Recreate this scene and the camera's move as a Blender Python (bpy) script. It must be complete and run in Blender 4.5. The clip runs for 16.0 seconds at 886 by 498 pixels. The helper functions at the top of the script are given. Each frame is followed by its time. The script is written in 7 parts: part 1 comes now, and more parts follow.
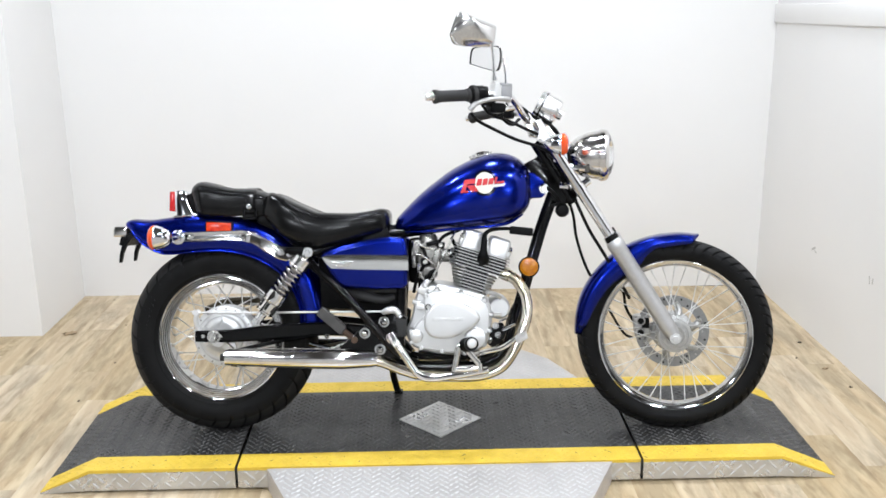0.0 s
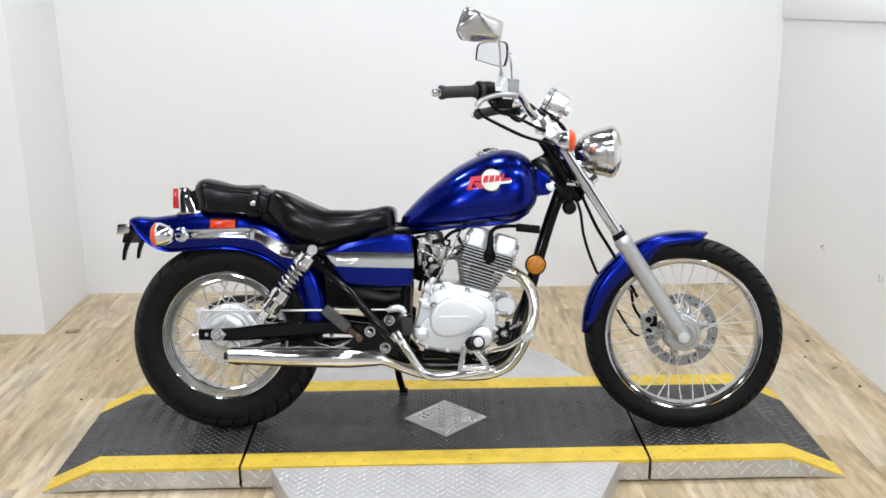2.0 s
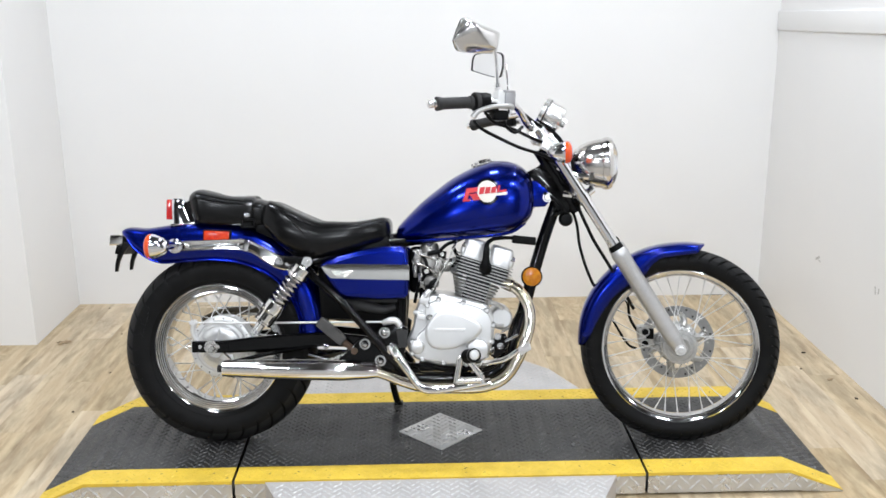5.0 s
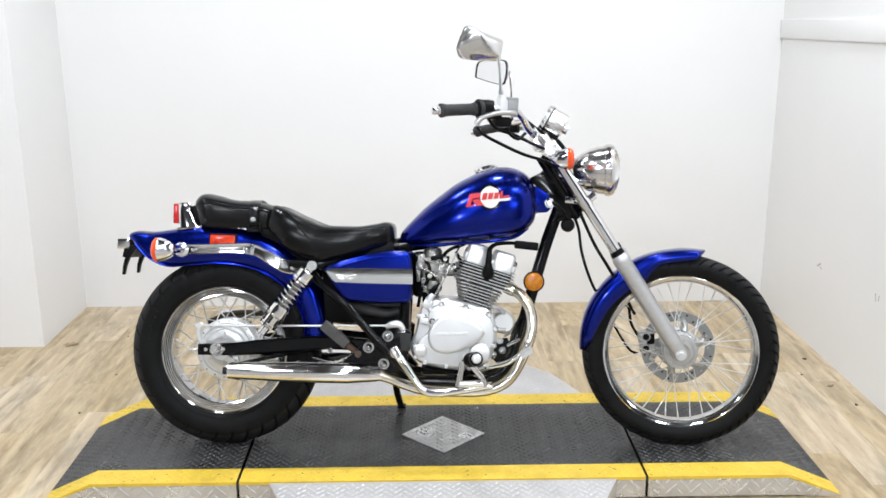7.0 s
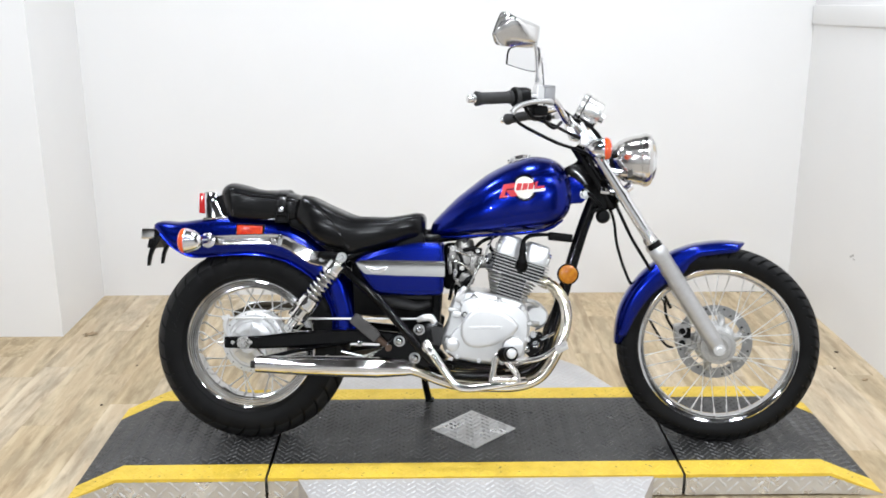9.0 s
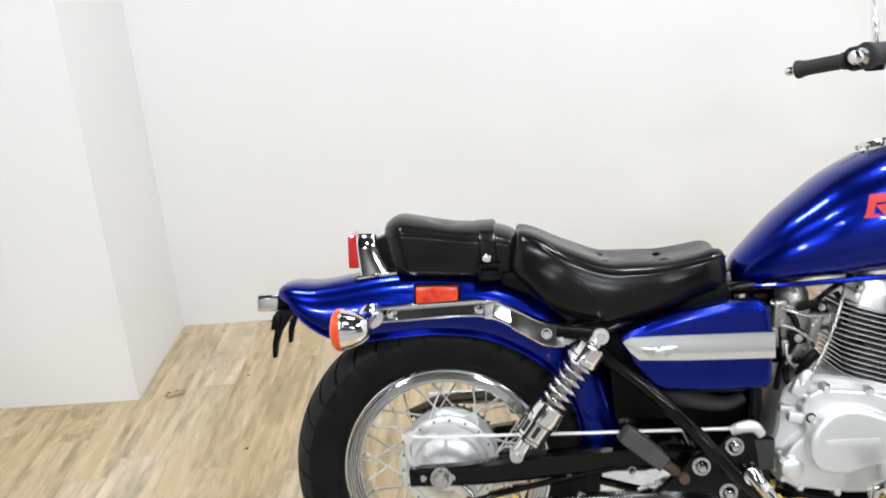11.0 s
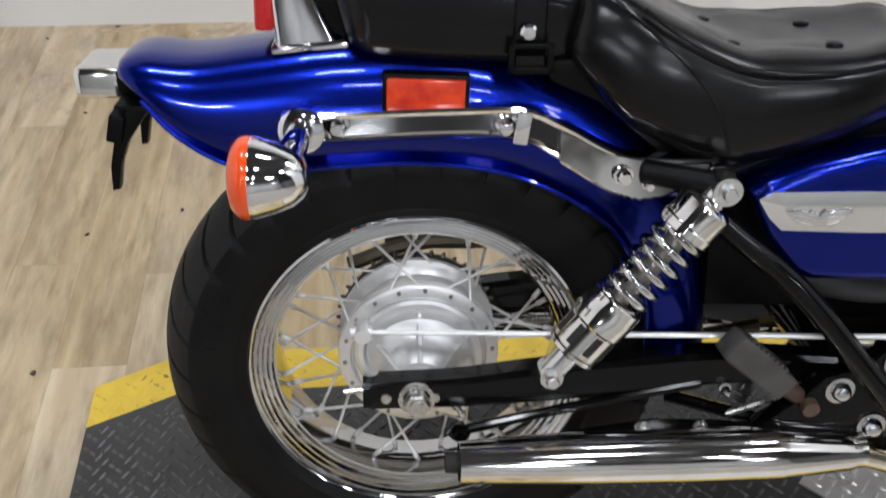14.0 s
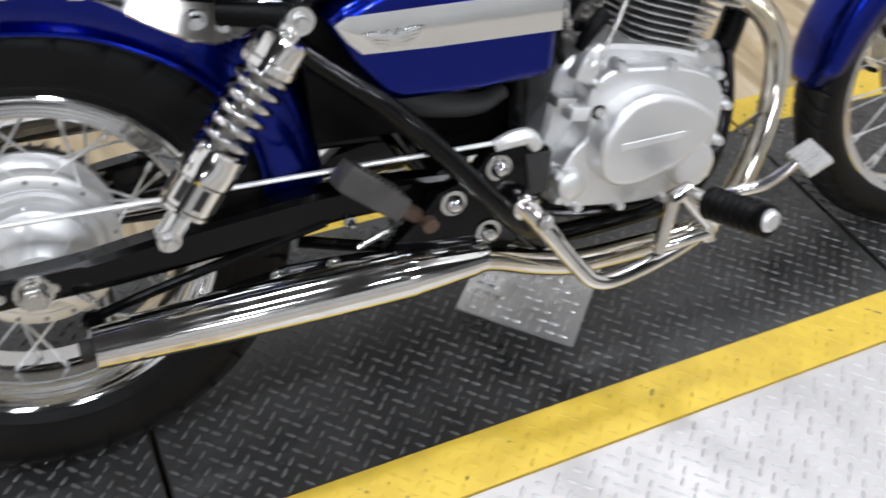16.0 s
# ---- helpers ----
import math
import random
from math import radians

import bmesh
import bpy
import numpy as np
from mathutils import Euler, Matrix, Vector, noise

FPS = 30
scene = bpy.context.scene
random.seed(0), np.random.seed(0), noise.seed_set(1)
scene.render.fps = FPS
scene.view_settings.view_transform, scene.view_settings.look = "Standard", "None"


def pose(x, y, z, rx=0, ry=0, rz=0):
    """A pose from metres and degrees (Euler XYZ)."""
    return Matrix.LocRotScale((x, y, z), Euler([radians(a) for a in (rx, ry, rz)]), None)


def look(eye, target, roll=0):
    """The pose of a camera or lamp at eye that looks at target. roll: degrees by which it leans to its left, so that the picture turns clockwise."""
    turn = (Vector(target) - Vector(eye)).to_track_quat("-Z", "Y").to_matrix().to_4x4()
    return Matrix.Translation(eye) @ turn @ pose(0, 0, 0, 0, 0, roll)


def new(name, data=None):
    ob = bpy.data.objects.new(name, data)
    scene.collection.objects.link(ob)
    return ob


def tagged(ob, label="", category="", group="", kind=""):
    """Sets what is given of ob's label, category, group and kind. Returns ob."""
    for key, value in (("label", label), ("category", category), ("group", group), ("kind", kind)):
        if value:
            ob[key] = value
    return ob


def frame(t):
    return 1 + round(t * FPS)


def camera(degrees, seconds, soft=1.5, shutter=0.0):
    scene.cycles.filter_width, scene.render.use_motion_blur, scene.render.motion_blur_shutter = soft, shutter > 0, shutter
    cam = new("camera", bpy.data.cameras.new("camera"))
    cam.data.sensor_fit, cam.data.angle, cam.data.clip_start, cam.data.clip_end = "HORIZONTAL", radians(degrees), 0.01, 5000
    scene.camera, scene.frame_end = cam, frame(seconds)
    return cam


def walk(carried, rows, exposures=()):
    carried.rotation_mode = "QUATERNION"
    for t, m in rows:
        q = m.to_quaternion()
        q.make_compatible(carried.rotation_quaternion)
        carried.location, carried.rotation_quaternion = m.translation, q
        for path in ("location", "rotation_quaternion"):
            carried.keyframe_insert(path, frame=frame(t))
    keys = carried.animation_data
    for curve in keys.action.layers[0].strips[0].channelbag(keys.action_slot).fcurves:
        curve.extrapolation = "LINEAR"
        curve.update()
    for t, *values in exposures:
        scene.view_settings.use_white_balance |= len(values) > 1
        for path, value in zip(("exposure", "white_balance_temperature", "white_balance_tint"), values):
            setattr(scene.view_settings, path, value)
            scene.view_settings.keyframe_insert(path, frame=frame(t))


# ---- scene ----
cam = camera(49.7, 16.0, 1.6, 0.3)
PATH = [
    (0, (0.662, -2.913, 1.482), (0.704, -0.988, 0.941), -0.6),
    (0.5, (0.663, -2.911, 1.479), (0.713, -0.982, 0.951), -0.6),
    (1, (0.659, -2.902, 1.476), (0.701, -0.974, 0.946), -0.6),
    (1.5, (0.658, -2.89, 1.479), (0.698, -0.964, 0.942), -0.4),
    (2, (0.653, -2.883, 1.474), (0.689, -0.959, 0.928), -0.6),
    (2.5, (0.653, -2.879, 1.472), (0.692, -0.954, 0.929), -0.5),
    (3, (0.653, -2.87, 1.477), (0.69, -0.946, 0.935), -0.7),
    (3.5, (0.651, -2.86, 1.473), (0.686, -0.937, 0.926), -0.6),
    (4, (0.648, -2.85, 1.475), (0.704, -0.925, 0.935), -0.6),
    (6.5, (0.644, -2.893, 1.483), (0.685, -0.963, 0.961), -0.1),
    (7, (0.651, -2.896, 1.486), (0.691, -0.964, 0.968), -0.2),
    (7.5, (0.645, -2.895, 1.488), (0.693, -0.964, 0.973), 0.1),
    (8, (0.642, -2.888, 1.486), (0.692, -0.955, 0.973), 0.1),
    (8.5, (0.636, -2.867, 1.485), (0.672, -0.934, 0.973), 0.4),
    (9, (0.569, -2.82, 1.487), (0.598, -0.897, 0.939), -0.1),
    (9.5, (0.447, -2.666, 1.461), (0.415, -0.756, 0.869), -2.4),
    (10, (0.346, -2.318, 1.456), (0.132, -0.402, 0.924), -4.7),
    (10.2, (0.288, -2.181, 1.454), (0.086, -0.286, 0.848), -5.1),
    (12.3, (-0.052, -0.909, 1.391), (0.078, 0.916, 0.584), -1.7),
    (12.5, (-0.061, -0.868, 1.372), (0.072, 0.911, 0.467), -1.5),
    (13, (-0.062, -0.798, 1.333), (0.027, 0.908, 0.293), -0.7),
    (13.5, (-0.049, -0.784, 1.288), (0.086, 0.836, 0.123), 0.1),
    (14, (-0.053, -0.781, 1.244), (0.118, 0.719, -0.067), 1.9),
    (14.5, (-0.06, -0.784, 1.216), (0.126, 0.614, -0.202), 2.5),
    (15, (-0.064, -0.804, 1.19), (0.176, 0.515, -0.294), 4.7),
    (15.5, (-0.035, -0.831, 1.173), (0.401, 0.486, -0.268), 5.3),
    (16, (0.046, -0.862, 1.192), (0.755, 0.379, -0.207), 6.9),
]
walk(cam, [(t, look(eye, target, roll)) for t, eye, target, roll in PATH],
     [(0, -0.04, 6150, 13), (1, -0.10, 6150, 13), (2, -0.20, 6150, 13), (4, -0.20, 6150, 13), (6.3, -0.04, 6150, 13), (10, -0.04, 6150, 13),
      (12.5, -0.10, 6400, 12), (13.5, -0.35, 6350, 14), (14.2, -0.52, 6150, 15), (15.0, -0.52, 6050, 14), (16, -0.28, 6150, 15)])

# ---- world and light ----
world = bpy.data.worlds.new("room_world")
scene.world = world
world.use_nodes = True
world.node_tree.nodes["Background"].inputs["Color"].default_value = (0.9, 0.95, 1.0, 1)
world.node_tree.nodes["Background"].inputs["Strength"].default_value = 0.02


def ceiling_tube(x, y, z, length, width, watts, rz=0.0, colour=(0.955, 0.99, 0.988)):
    """A ceiling-mounted light strip, shining down."""
    data = bpy.data.lights.new("tube_lamp", "AREA")
    data.shape, data.size, data.size_y, data.energy, data.color = "RECTANGLE", length, width, watts, colour
    ob = new("tube_lamp", data)
    ob.matrix_world = pose(x, y, z, 0, 0, rz)
    return ob


for lx in (-0.5, 0.75, 2.0):
    for ly in (0.35, -1.2, -2.9):
        ceiling_tube(lx, ly, 2.72, 0.34, 0.14, 21.5 if ly > 0 else 18)
for lx in (-2.0, 0.75, 3.5):
    ceiling_tube(lx, -5.0, 2.72, 0.34, 0.14, 92)


# ---- materials ----
def mat(name, colour, rough=0.5, metal=0.0, coat=0.0, coat_rough=0.03, noise_scale=0.0, noise_mix=0.0, dark=None,
        bump=0.0, bump_scale=200.0, rough_var=0.0, spec=0.5, trans=0.0, ior=1.5, stretch=(1, 1, 1), speck=None):
    """A surface with two scales of variation in colour, roughness and relief, in object metres."""
    m = bpy.data.materials.new(name)
    m.use_nodes = True
    nt = m.node_tree
    b = nt.nodes["Principled BSDF"]
    ins = b.inputs
    ins["Base Color"].default_value = (*colour, 1)
    ins["Roughness"].default_value = rough
    ins["Metallic"].default_value = metal
    ins["Coat Weight"].default_value = coat
    ins["Coat Roughness"].default_value = coat_rough
    ins["Specular IOR Level"].default_value = spec
    ins["Transmission Weight"].default_value = trans
    ins["IOR"].default_value = ior
    co = nt.nodes.new("ShaderNodeTexCoord")
    mp = nt.nodes.new("ShaderNodeMapping")
    mp.inputs["Scale"].default_value = stretch
    nt.links.new(co.outputs["Object"], mp.inputs["Vector"])
    if noise_scale:
        n = nt.nodes.new("ShaderNodeTexNoise")
        n.inputs["Scale"].default_value, n.inputs["Detail"].default_value = noise_scale, 6
        nt.links.new(mp.outputs["Vector"], n.inputs["Vector"])
        ramp = nt.nodes.new("ShaderNodeMapRange")
        ramp.inputs["From Min"].default_value, ramp.inputs["From Max"].default_value = 0.35, 0.68
        nt.links.new(n.outputs["Fac"], ramp.inputs["Value"])
        if noise_mix:
            mix = nt.nodes.new("ShaderNodeMix")
            mix.data_type = "RGBA"
            d = dark or tuple(c * 0.55 for c in colour)
            mix.inputs["A"].default_value, mix.inputs["B"].default_value = (*colour, 1), (*d, 1)
            mul = nt.nodes.new("ShaderNodeMath")
            mul.operation = "MULTIPLY"
            mul.inputs[1].default_value = noise_mix
            nt.links.new(ramp.outputs["Result"], mul.inputs[0])
            nt.links.new(mul.outputs["Value"], mix.inputs["Factor"])
            nt.links.new(mix.outputs["Result"], ins["Base Color"])
        if rough_var:
            rr = nt.nodes.new("ShaderNodeMapRange")
            rr.inputs["To Min"].default_value, rr.inputs["To Max"].default_value = rough - rough_var, rough + rough_var
            nt.links.new(ramp.outputs["Result"], rr.inputs["Value"])
            nt.links.new(rr.outputs["Result"], ins["Roughness"])
    if speck:
        # sparse specks and scuffs: colour, scale, threshold
        tone, scale, least = speck
        n3 = nt.nodes.new("ShaderNodeTexNoise")
        n3.inputs["Scale"].default_value, n3.inputs["Detail"].default_value = scale, 3
        nt.links.new(mp.outputs["Vector"], n3.inputs["Vector"])
        r3 = nt.nodes.new("ShaderNodeMapRange")
        r3.inputs["From Min"].default_value, r3.inputs["From Max"].default_value = least, least + 0.06
        r3.inputs["To Max"].default_value = 0.8
        nt.links.new(n3.outputs["Fac"], r3.inputs["Value"])
        mx = nt.nodes.new("ShaderNodeMix")
        mx.data_type = "RGBA"
        mx.inputs["A"].default_value, mx.inputs["B"].default_value = (*colour, 1), (*tone, 1)
        if ins["Base Color"].links:
            nt.links.new(ins["Base Color"].links[0].from_socket, mx.inputs["A"])
        nt.links.new(r3.outputs["Result"], mx.inputs["Factor"])
        nt.links.new(mx.outputs["Result"], ins["Base Color"])
    if bump:
        n2 = nt.nodes.new("ShaderNodeTexNoise")
        n2.inputs["Scale"].default_value, n2.inputs["Detail"].default_value = bump_scale, 4
        nt.links.new(mp.outputs["Vector"], n2.inputs["Vector"])
        bp = nt.nodes.new("ShaderNodeBump")
        bp.inputs["Strength"].default_value, bp.inputs["Distance"].default_value = bump, 0.002
        nt.links.new(n2.outputs["Fac"], bp.inputs["Height"])
        nt.links.new(bp.outputs["Normal"], ins["Normal"])
    return m


BLUE = mat("blue_metallic_paint", (0.0010, 0.0080, 0.180), 0.22, 0.93, 0.32, 0.015, 900, 0.3, (0.0025, 0.018, 0.32), rough_var=0.04)
CHROME = mat("chrome", (0.82, 0.82, 0.83), 0.06, 1.0, noise_scale=14, rough_var=0.03)
CHROME_WORN = mat("worn_chrome", (0.80, 0.79, 0.77), 0.08, 1.0, noise_scale=30, noise_mix=0.25, dark=(0.5, 0.46, 0.4), rough_var=0.035)
ALU = mat("cast_aluminium", (0.75, 0.75, 0.745), 0.34, 0.72, noise_scale=22, noise_mix=0.15, dark=(0.54, 0.54, 0.53), bump=0.04, bump_scale=260, rough_var=0.03)
ALU_FIN = mat("finned_aluminium", (0.62, 0.62, 0.61), 0.36, 0.85, noise_scale=60, noise_mix=0.3, bump=0.1, rough_var=0.08)
STEEL = mat("zinc_steel", (0.62, 0.61, 0.58), 0.28, 1.0, noise_scale=80, noise_mix=0.3, rough_var=0.1)
BLACK = mat("black_gloss_enamel", (0.002, 0.002, 0.0022), 0.13, 0.0, 0.05, 0.03, 40, 0.3, (0.004, 0.004, 0.0038), rough_var=0.05, spec=0.20)
PLASTIC = mat("black_plastic", (0.002, 0.002, 0.0022), 0.34, spec=0.11, noise_scale=60, noise_mix=0.4, dark=(0.005, 0.005, 0.005), bump=0.15, bump_scale=500)
LEATHER = mat("black_vinyl", (0.0030, 0.0030, 0.0032), 0.23, spec=0.26, noise_scale=25, noise_mix=0.5, dark=(0.0055, 0.0055, 0.0053), bump=0.10, bump_scale=110, rough_var=0.03)
HUB = mat("dull_hub_aluminium", (0.78, 0.78, 0.775), 0.36, 0.55, noise_scale=30, noise_mix=0.25, dark=(0.42, 0.42, 0.41), bump=0.15, bump_scale=260, rough_var=0.08)
TYRE = mat("tyre_rubber", (0.005, 0.005, 0.0053), 0.42, spec=0.11, noise_scale=18, noise_mix=0.5, dark=(0.010, 0.010, 0.0097), bump=0.15, bump_scale=400, rough_var=0.08)
TREAD = mat("worn_tread_rubber", (0.013, 0.013, 0.0133), 0.55, spec=0.2, noise_scale=30, noise_mix=0.6, dark=(0.009, 0.009, 0.009), bump=0.2, bump_scale=300)
CARB = mat("dull_cast_metal", (0.36, 0.35, 0.33), 0.35, 0.85, noise_scale=45, noise_mix=0.7, dark=(0.12, 0.115, 0.11), bump=0.2, bump_scale=300, rough_var=0.1)
RUBBER = mat("dusty_rubber", (0.026, 0.0258, 0.026), 0.6, spec=0.3, noise_scale=40, noise_mix=0.5, dark=(0.035, 0.034, 0.032), bump=0.2)
AMBER = mat("amber_lens", (0.42, 0.13, 0.002), 0.12, coat=0.3, noise_scale=70, noise_mix=0.8, dark=(0.62, 0.25, 0.008))
MARKER = mat("red_orange_lens", (0.46, 0.014, 0.003), 0.2, coat=0.12, noise_scale=45, noise_mix=0.8, dark=(0.76, 0.07, 0.009))
ORANGE = mat("orange_lens", (0.72, 0.075, 0.008), 0.15, coat=0.5, noise_scale=120, noise_mix=0.3, dark=(0.75, 0.06, 0.01))
RED = mat("red_lens", (0.45, 0.008, 0.008), 0.12, coat=0.5, noise_scale=120, noise_mix=0.35, dark=(0.6, 0.02, 0.012))
RED_PAINT = mat("red_decal", (0.50, 0.006, 0.012), 0.4, coat=0.15, noise_scale=300, noise_mix=0.15)
CREAM = mat("cream_decal", (0.75, 0.72, 0.64), 0.3, coat=0.6, noise_scale=300, noise_mix=0.1)
CHROME_SOFT = mat("soft_chrome", (0.80, 0.80, 0.79), 0.22, 1.0, noise_scale=20, noise_mix=0.15, rough_var=0.05)
SPOKE = mat("bright_spoke_steel", (0.72, 0.72, 0.71), 0.35, 0.4, noise_scale=60, noise_mix=0.3)
SLIDER = mat("satin_aluminium", (0.52, 0.515, 0.51), 0.44, 0.7, noise_scale=60, noise_mix=0.35, dark=(0.40, 0.395, 0.39), bump=0.25, bump_scale=300, rough_var=0.05)
AGED_ALU = mat("aged_hub_aluminium", (0.52, 0.515, 0.50), 0.36, 0.7, noise_scale=45, noise_mix=0.5, dark=(0.30, 0.295, 0.285), bump=0.2, bump_scale=260, rough_var=0.08)
CHROME_LAMP = mat("aged_lamp_chrome", (0.74, 0.72, 0.70), 0.15, 1.0, noise_scale=20, noise_mix=0.2, rough_var=0.03)
SHELL = mat("satin_mirror_shell", (0.68, 0.67, 0.66), 0.20, 0.95, noise_scale=20, noise_mix=0.15, rough_var=0.05)
RESERVOIR = mat("bare_cast_block", (0.34, 0.34, 0.345), 0.45, 0.4, noise_scale=40, noise_mix=0.3, bump=0.1)
HEADER = mat("heat_tinted_chrome", (0.74, 0.71, 0.64), 0.12, 1.0, noise_scale=9, noise_mix=0.8, dark=(0.62, 0.54, 0.38), rough_var=0.05)
MIRROR = mat("mirror_glass", (0.9, 0.91, 0.92), 0.01, 1.0, noise_scale=8, rough_var=0.005)
GLASS = mat("clear_glass", (1, 1, 1), 0.02, trans=1.0, ior=1.45)
WALL = mat("white_wall_paint", (0.775, 0.768, 0.757), 0.6, noise_scale=1.6, noise_mix=0.2, dark=(0.70, 0.695, 0.685), bump=0.06, bump_scale=160)
CEIL = mat("dark_ceiling_paint", (0.045, 0.045, 0.047), 0.8, noise_scale=2, noise_mix=0.2)
# unseen closing walls, their tones set by what chrome and paint should reflect
SHOP = mat("dark_unseen_wall", (0.10, 0.10, 0.10), 0.7, noise_scale=2, noise_mix=0.3)
PALE = mat("pale_unseen_wall", (0.40, 0.40, 0.39), 0.7, noise_scale=2, noise_mix=0.3)
UNSEEN_FLOOR = mat("pale_unseen_floor", (0.32, 0.29, 0.25), 0.6, noise_scale=4, noise_mix=0.5, dark=(0.23, 0.21, 0.18))
YELLOW = mat("yellow_safety_paint", (0.72, 0.50, 0.048), 0.5, noise_scale=22, noise_mix=0.4, dark=(0.46, 0.31, 0.035), bump=0.2, bump_scale=300, rough_var=0.1, speck=((0.12, 0.085, 0.03), 55, 0.69))
PLATE_BLACK = mat("black_coated_tread_plate", (0.020, 0.0198, 0.0195), 0.37, spec=0.62, noise_scale=9, noise_mix=0.8, dark=(0.045, 0.044, 0.0425), bump=0.2, bump_scale=350, rough_var=0.1, speck=((0.26, 0.25, 0.24), 150, 0.68))
PLATE_ALU = mat("aluminium_tread_plate", (0.62, 0.62, 0.615), 0.34, 0.75, noise_scale=12, noise_mix=0.45, dark=(0.42, 0.41, 0.39), bump=0.15, bump_scale=300, rough_var=0.1)
PLATE_PALE = mat("scuffed_tread_plate", (0.57, 0.545, 0.53), 0.45, 0.35, noise_scale=10, noise_mix=0.25, dark=(0.36, 0.36, 0.355), bump=0.2, bump_scale=300, rough_var=0.1, speck=((0.16, 0.13, 0.10), 60, 0.72))
PLATE_LUG = mat("bright_worn_tread", (0.60, 0.60, 0.595), 0.5, 0.25, noise_scale=10, noise_mix=0.4, dark=(0.45, 0.45, 0.44), bump=0.15, bump_scale=300, rough_var=0.1)
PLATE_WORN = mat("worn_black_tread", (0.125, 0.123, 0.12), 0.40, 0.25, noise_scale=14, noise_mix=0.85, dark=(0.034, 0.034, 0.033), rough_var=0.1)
YELLOW_WORN = mat("chipped_yellow_tread", (0.70, 0.49, 0.048), 0.5, noise_scale=16, noise_mix=0.5, dark=(0.46, 0.31, 0.035), bump=0.2, bump_scale=300, speck=((0.07, 0.055, 0.03), 38, 0.60))
RIM = mat("bright_wheel_chrome", (0.60, 0.60, 0.60), 0.08, 1.0, noise_scale=24, noise_mix=0.2, dark=(0.50, 0.50, 0.495), rough_var=0.04)
DARK = mat("dark_gap", (0.012, 0.011, 0.010), 0.8, noise_scale=40, noise_mix=0.4)
LEAF = mat("dry_leaf", (0.42, 0.31, 0.19), 0.8, noise_scale=90, noise_mix=0.6, dark=(0.25, 0.17, 0.1))
SCUFF = mat("grey_scuff", (0.55, 0.54, 0.52), 0.7, noise_scale=60, noise_mix=0.5)


def plank_material():
    """Pale brown vinyl boards with grain along their length and a tone of their own."""
    m = mat("vinyl_plank", (0.610, 0.495, 0.318), 0.42, noise_scale=1.0, noise_mix=0.66, dark=(0.29, 0.222, 0.138),
            bump=0.12, bump_scale=90, rough_var=0.08, stretch=(15.0, 3.0, 1))
    nt = m.node_tree
    patch = nt.nodes["Noise Texture"]
    patch.inputs["Detail"].default_value, patch.inputs["Roughness"].default_value = 9, 0.6
    edge = nt.nodes["Map Range"]
    edge.inputs["From Min"].default_value, edge.inputs["From Max"].default_value = 0.43, 0.62
    b = nt.nodes["Principled BSDF"]
    link = b.inputs["Base Color"].links[0].from_socket
    info = nt.nodes.new("ShaderNodeObjectInfo")
    hsv = nt.nodes.new("ShaderNodeHueSaturation")
    val = nt.nodes.new("ShaderNodeMapRange")
    val.inputs["To Min"].default_value, val.inputs["To Max"].default_value = 0.91, 1.07
    sat = nt.nodes.new("ShaderNodeMapRange")
    sat.inputs["From Min"].default_value, sat.inputs["From Max"].default_value = 1.0, 0.0
    sat.inputs["To Min"].default_value, sat.inputs["To Max"].default_value = 0.8, 1.1
    nt.links.new(info.outputs["Random"], val.inputs["Value"])
    nt.links.new(info.outputs["Random"], sat.inputs["Value"])
    nt.links.new(link, hsv.inputs["Color"])
    nt.links.new(val.outputs["Result"], hsv.inputs["Value"])
    nt.links.new(sat.outputs["Result"], hsv.inputs["Saturation"])
    nt.links.new(hsv.outputs["Color"], b.inputs["Base Color"])
    # long fine grain, shifted from board to board
    g = nt.nodes.new("ShaderNodeTexNoise")
    g.inputs["Scale"].default_value, g.inputs["Detail"].default_value = 1.0, 8
    co, mp = nt.nodes.new("ShaderNodeTexCoord"), nt.nodes.new("ShaderNodeMapping")
    mp.inputs["Scale"].default_value = (30, 3.2, 1)
    shift = nt.nodes.new("ShaderNodeVectorMath")
    shift.operation = "ADD"
    scl = nt.nodes.new("ShaderNodeMath")
    scl.operation = "MULTIPLY"
    scl.inputs[1].default_value = 37.0
    nt.links.new(info.outputs["Random"], scl.inputs[0])
    nt.links.new(co.outputs["Object"], mp.inputs["Vector"])
    nt.links.new(mp.outputs["Vector"], shift.inputs[0])
    nt.links.new(scl.outputs["Value"], shift.inputs[1])
    nt.links.new(shift.outputs["Vector"], g.inputs["Vector"])
    shift0 = nt.nodes.new("ShaderNodeVectorMath")
    shift0.operation = "ADD"
    nt.links.new(patch.inputs["Vector"].links[0].from_socket, shift0.inputs[0])
    nt.links.new(scl.outputs["Value"], shift0.inputs[1])
    nt.links.new(shift0.outputs["Vector"], patch.inputs["Vector"])
    mix = nt.nodes.new("ShaderNodeMix")
    mix.data_type, mix.blend_type = "RGBA", "MULTIPLY"
    gr = nt.nodes.new("ShaderNodeMapRange")
    gr.inputs["From Min"].default_value, gr.inputs["From Max"].default_value = 0.38, 0.6
    gr.inputs["To Min"].default_value, gr.inputs["To Max"].default_value = 0.55, 0.0
    nt.links.new(g.outputs["Fac"], gr.inputs["Value"])
    nt.links.new(gr.outputs["Result"], mix.inputs["Factor"])
    nt.links.new(hsv.outputs["Color"], mix.inputs["A"])
    mix.inputs["B"].default_value = (0.62, 0.52, 0.42, 1)
    # darker knots and worn blotches
    k = nt.nodes.new("ShaderNodeTexNoise")
    k.inputs["Scale"].default_value, k.inputs["Detail"].default_value = 1.0, 5
    mk = nt.nodes.new("ShaderNodeMapping")
    mk.inputs["Scale"].default_value = (42, 9, 1)
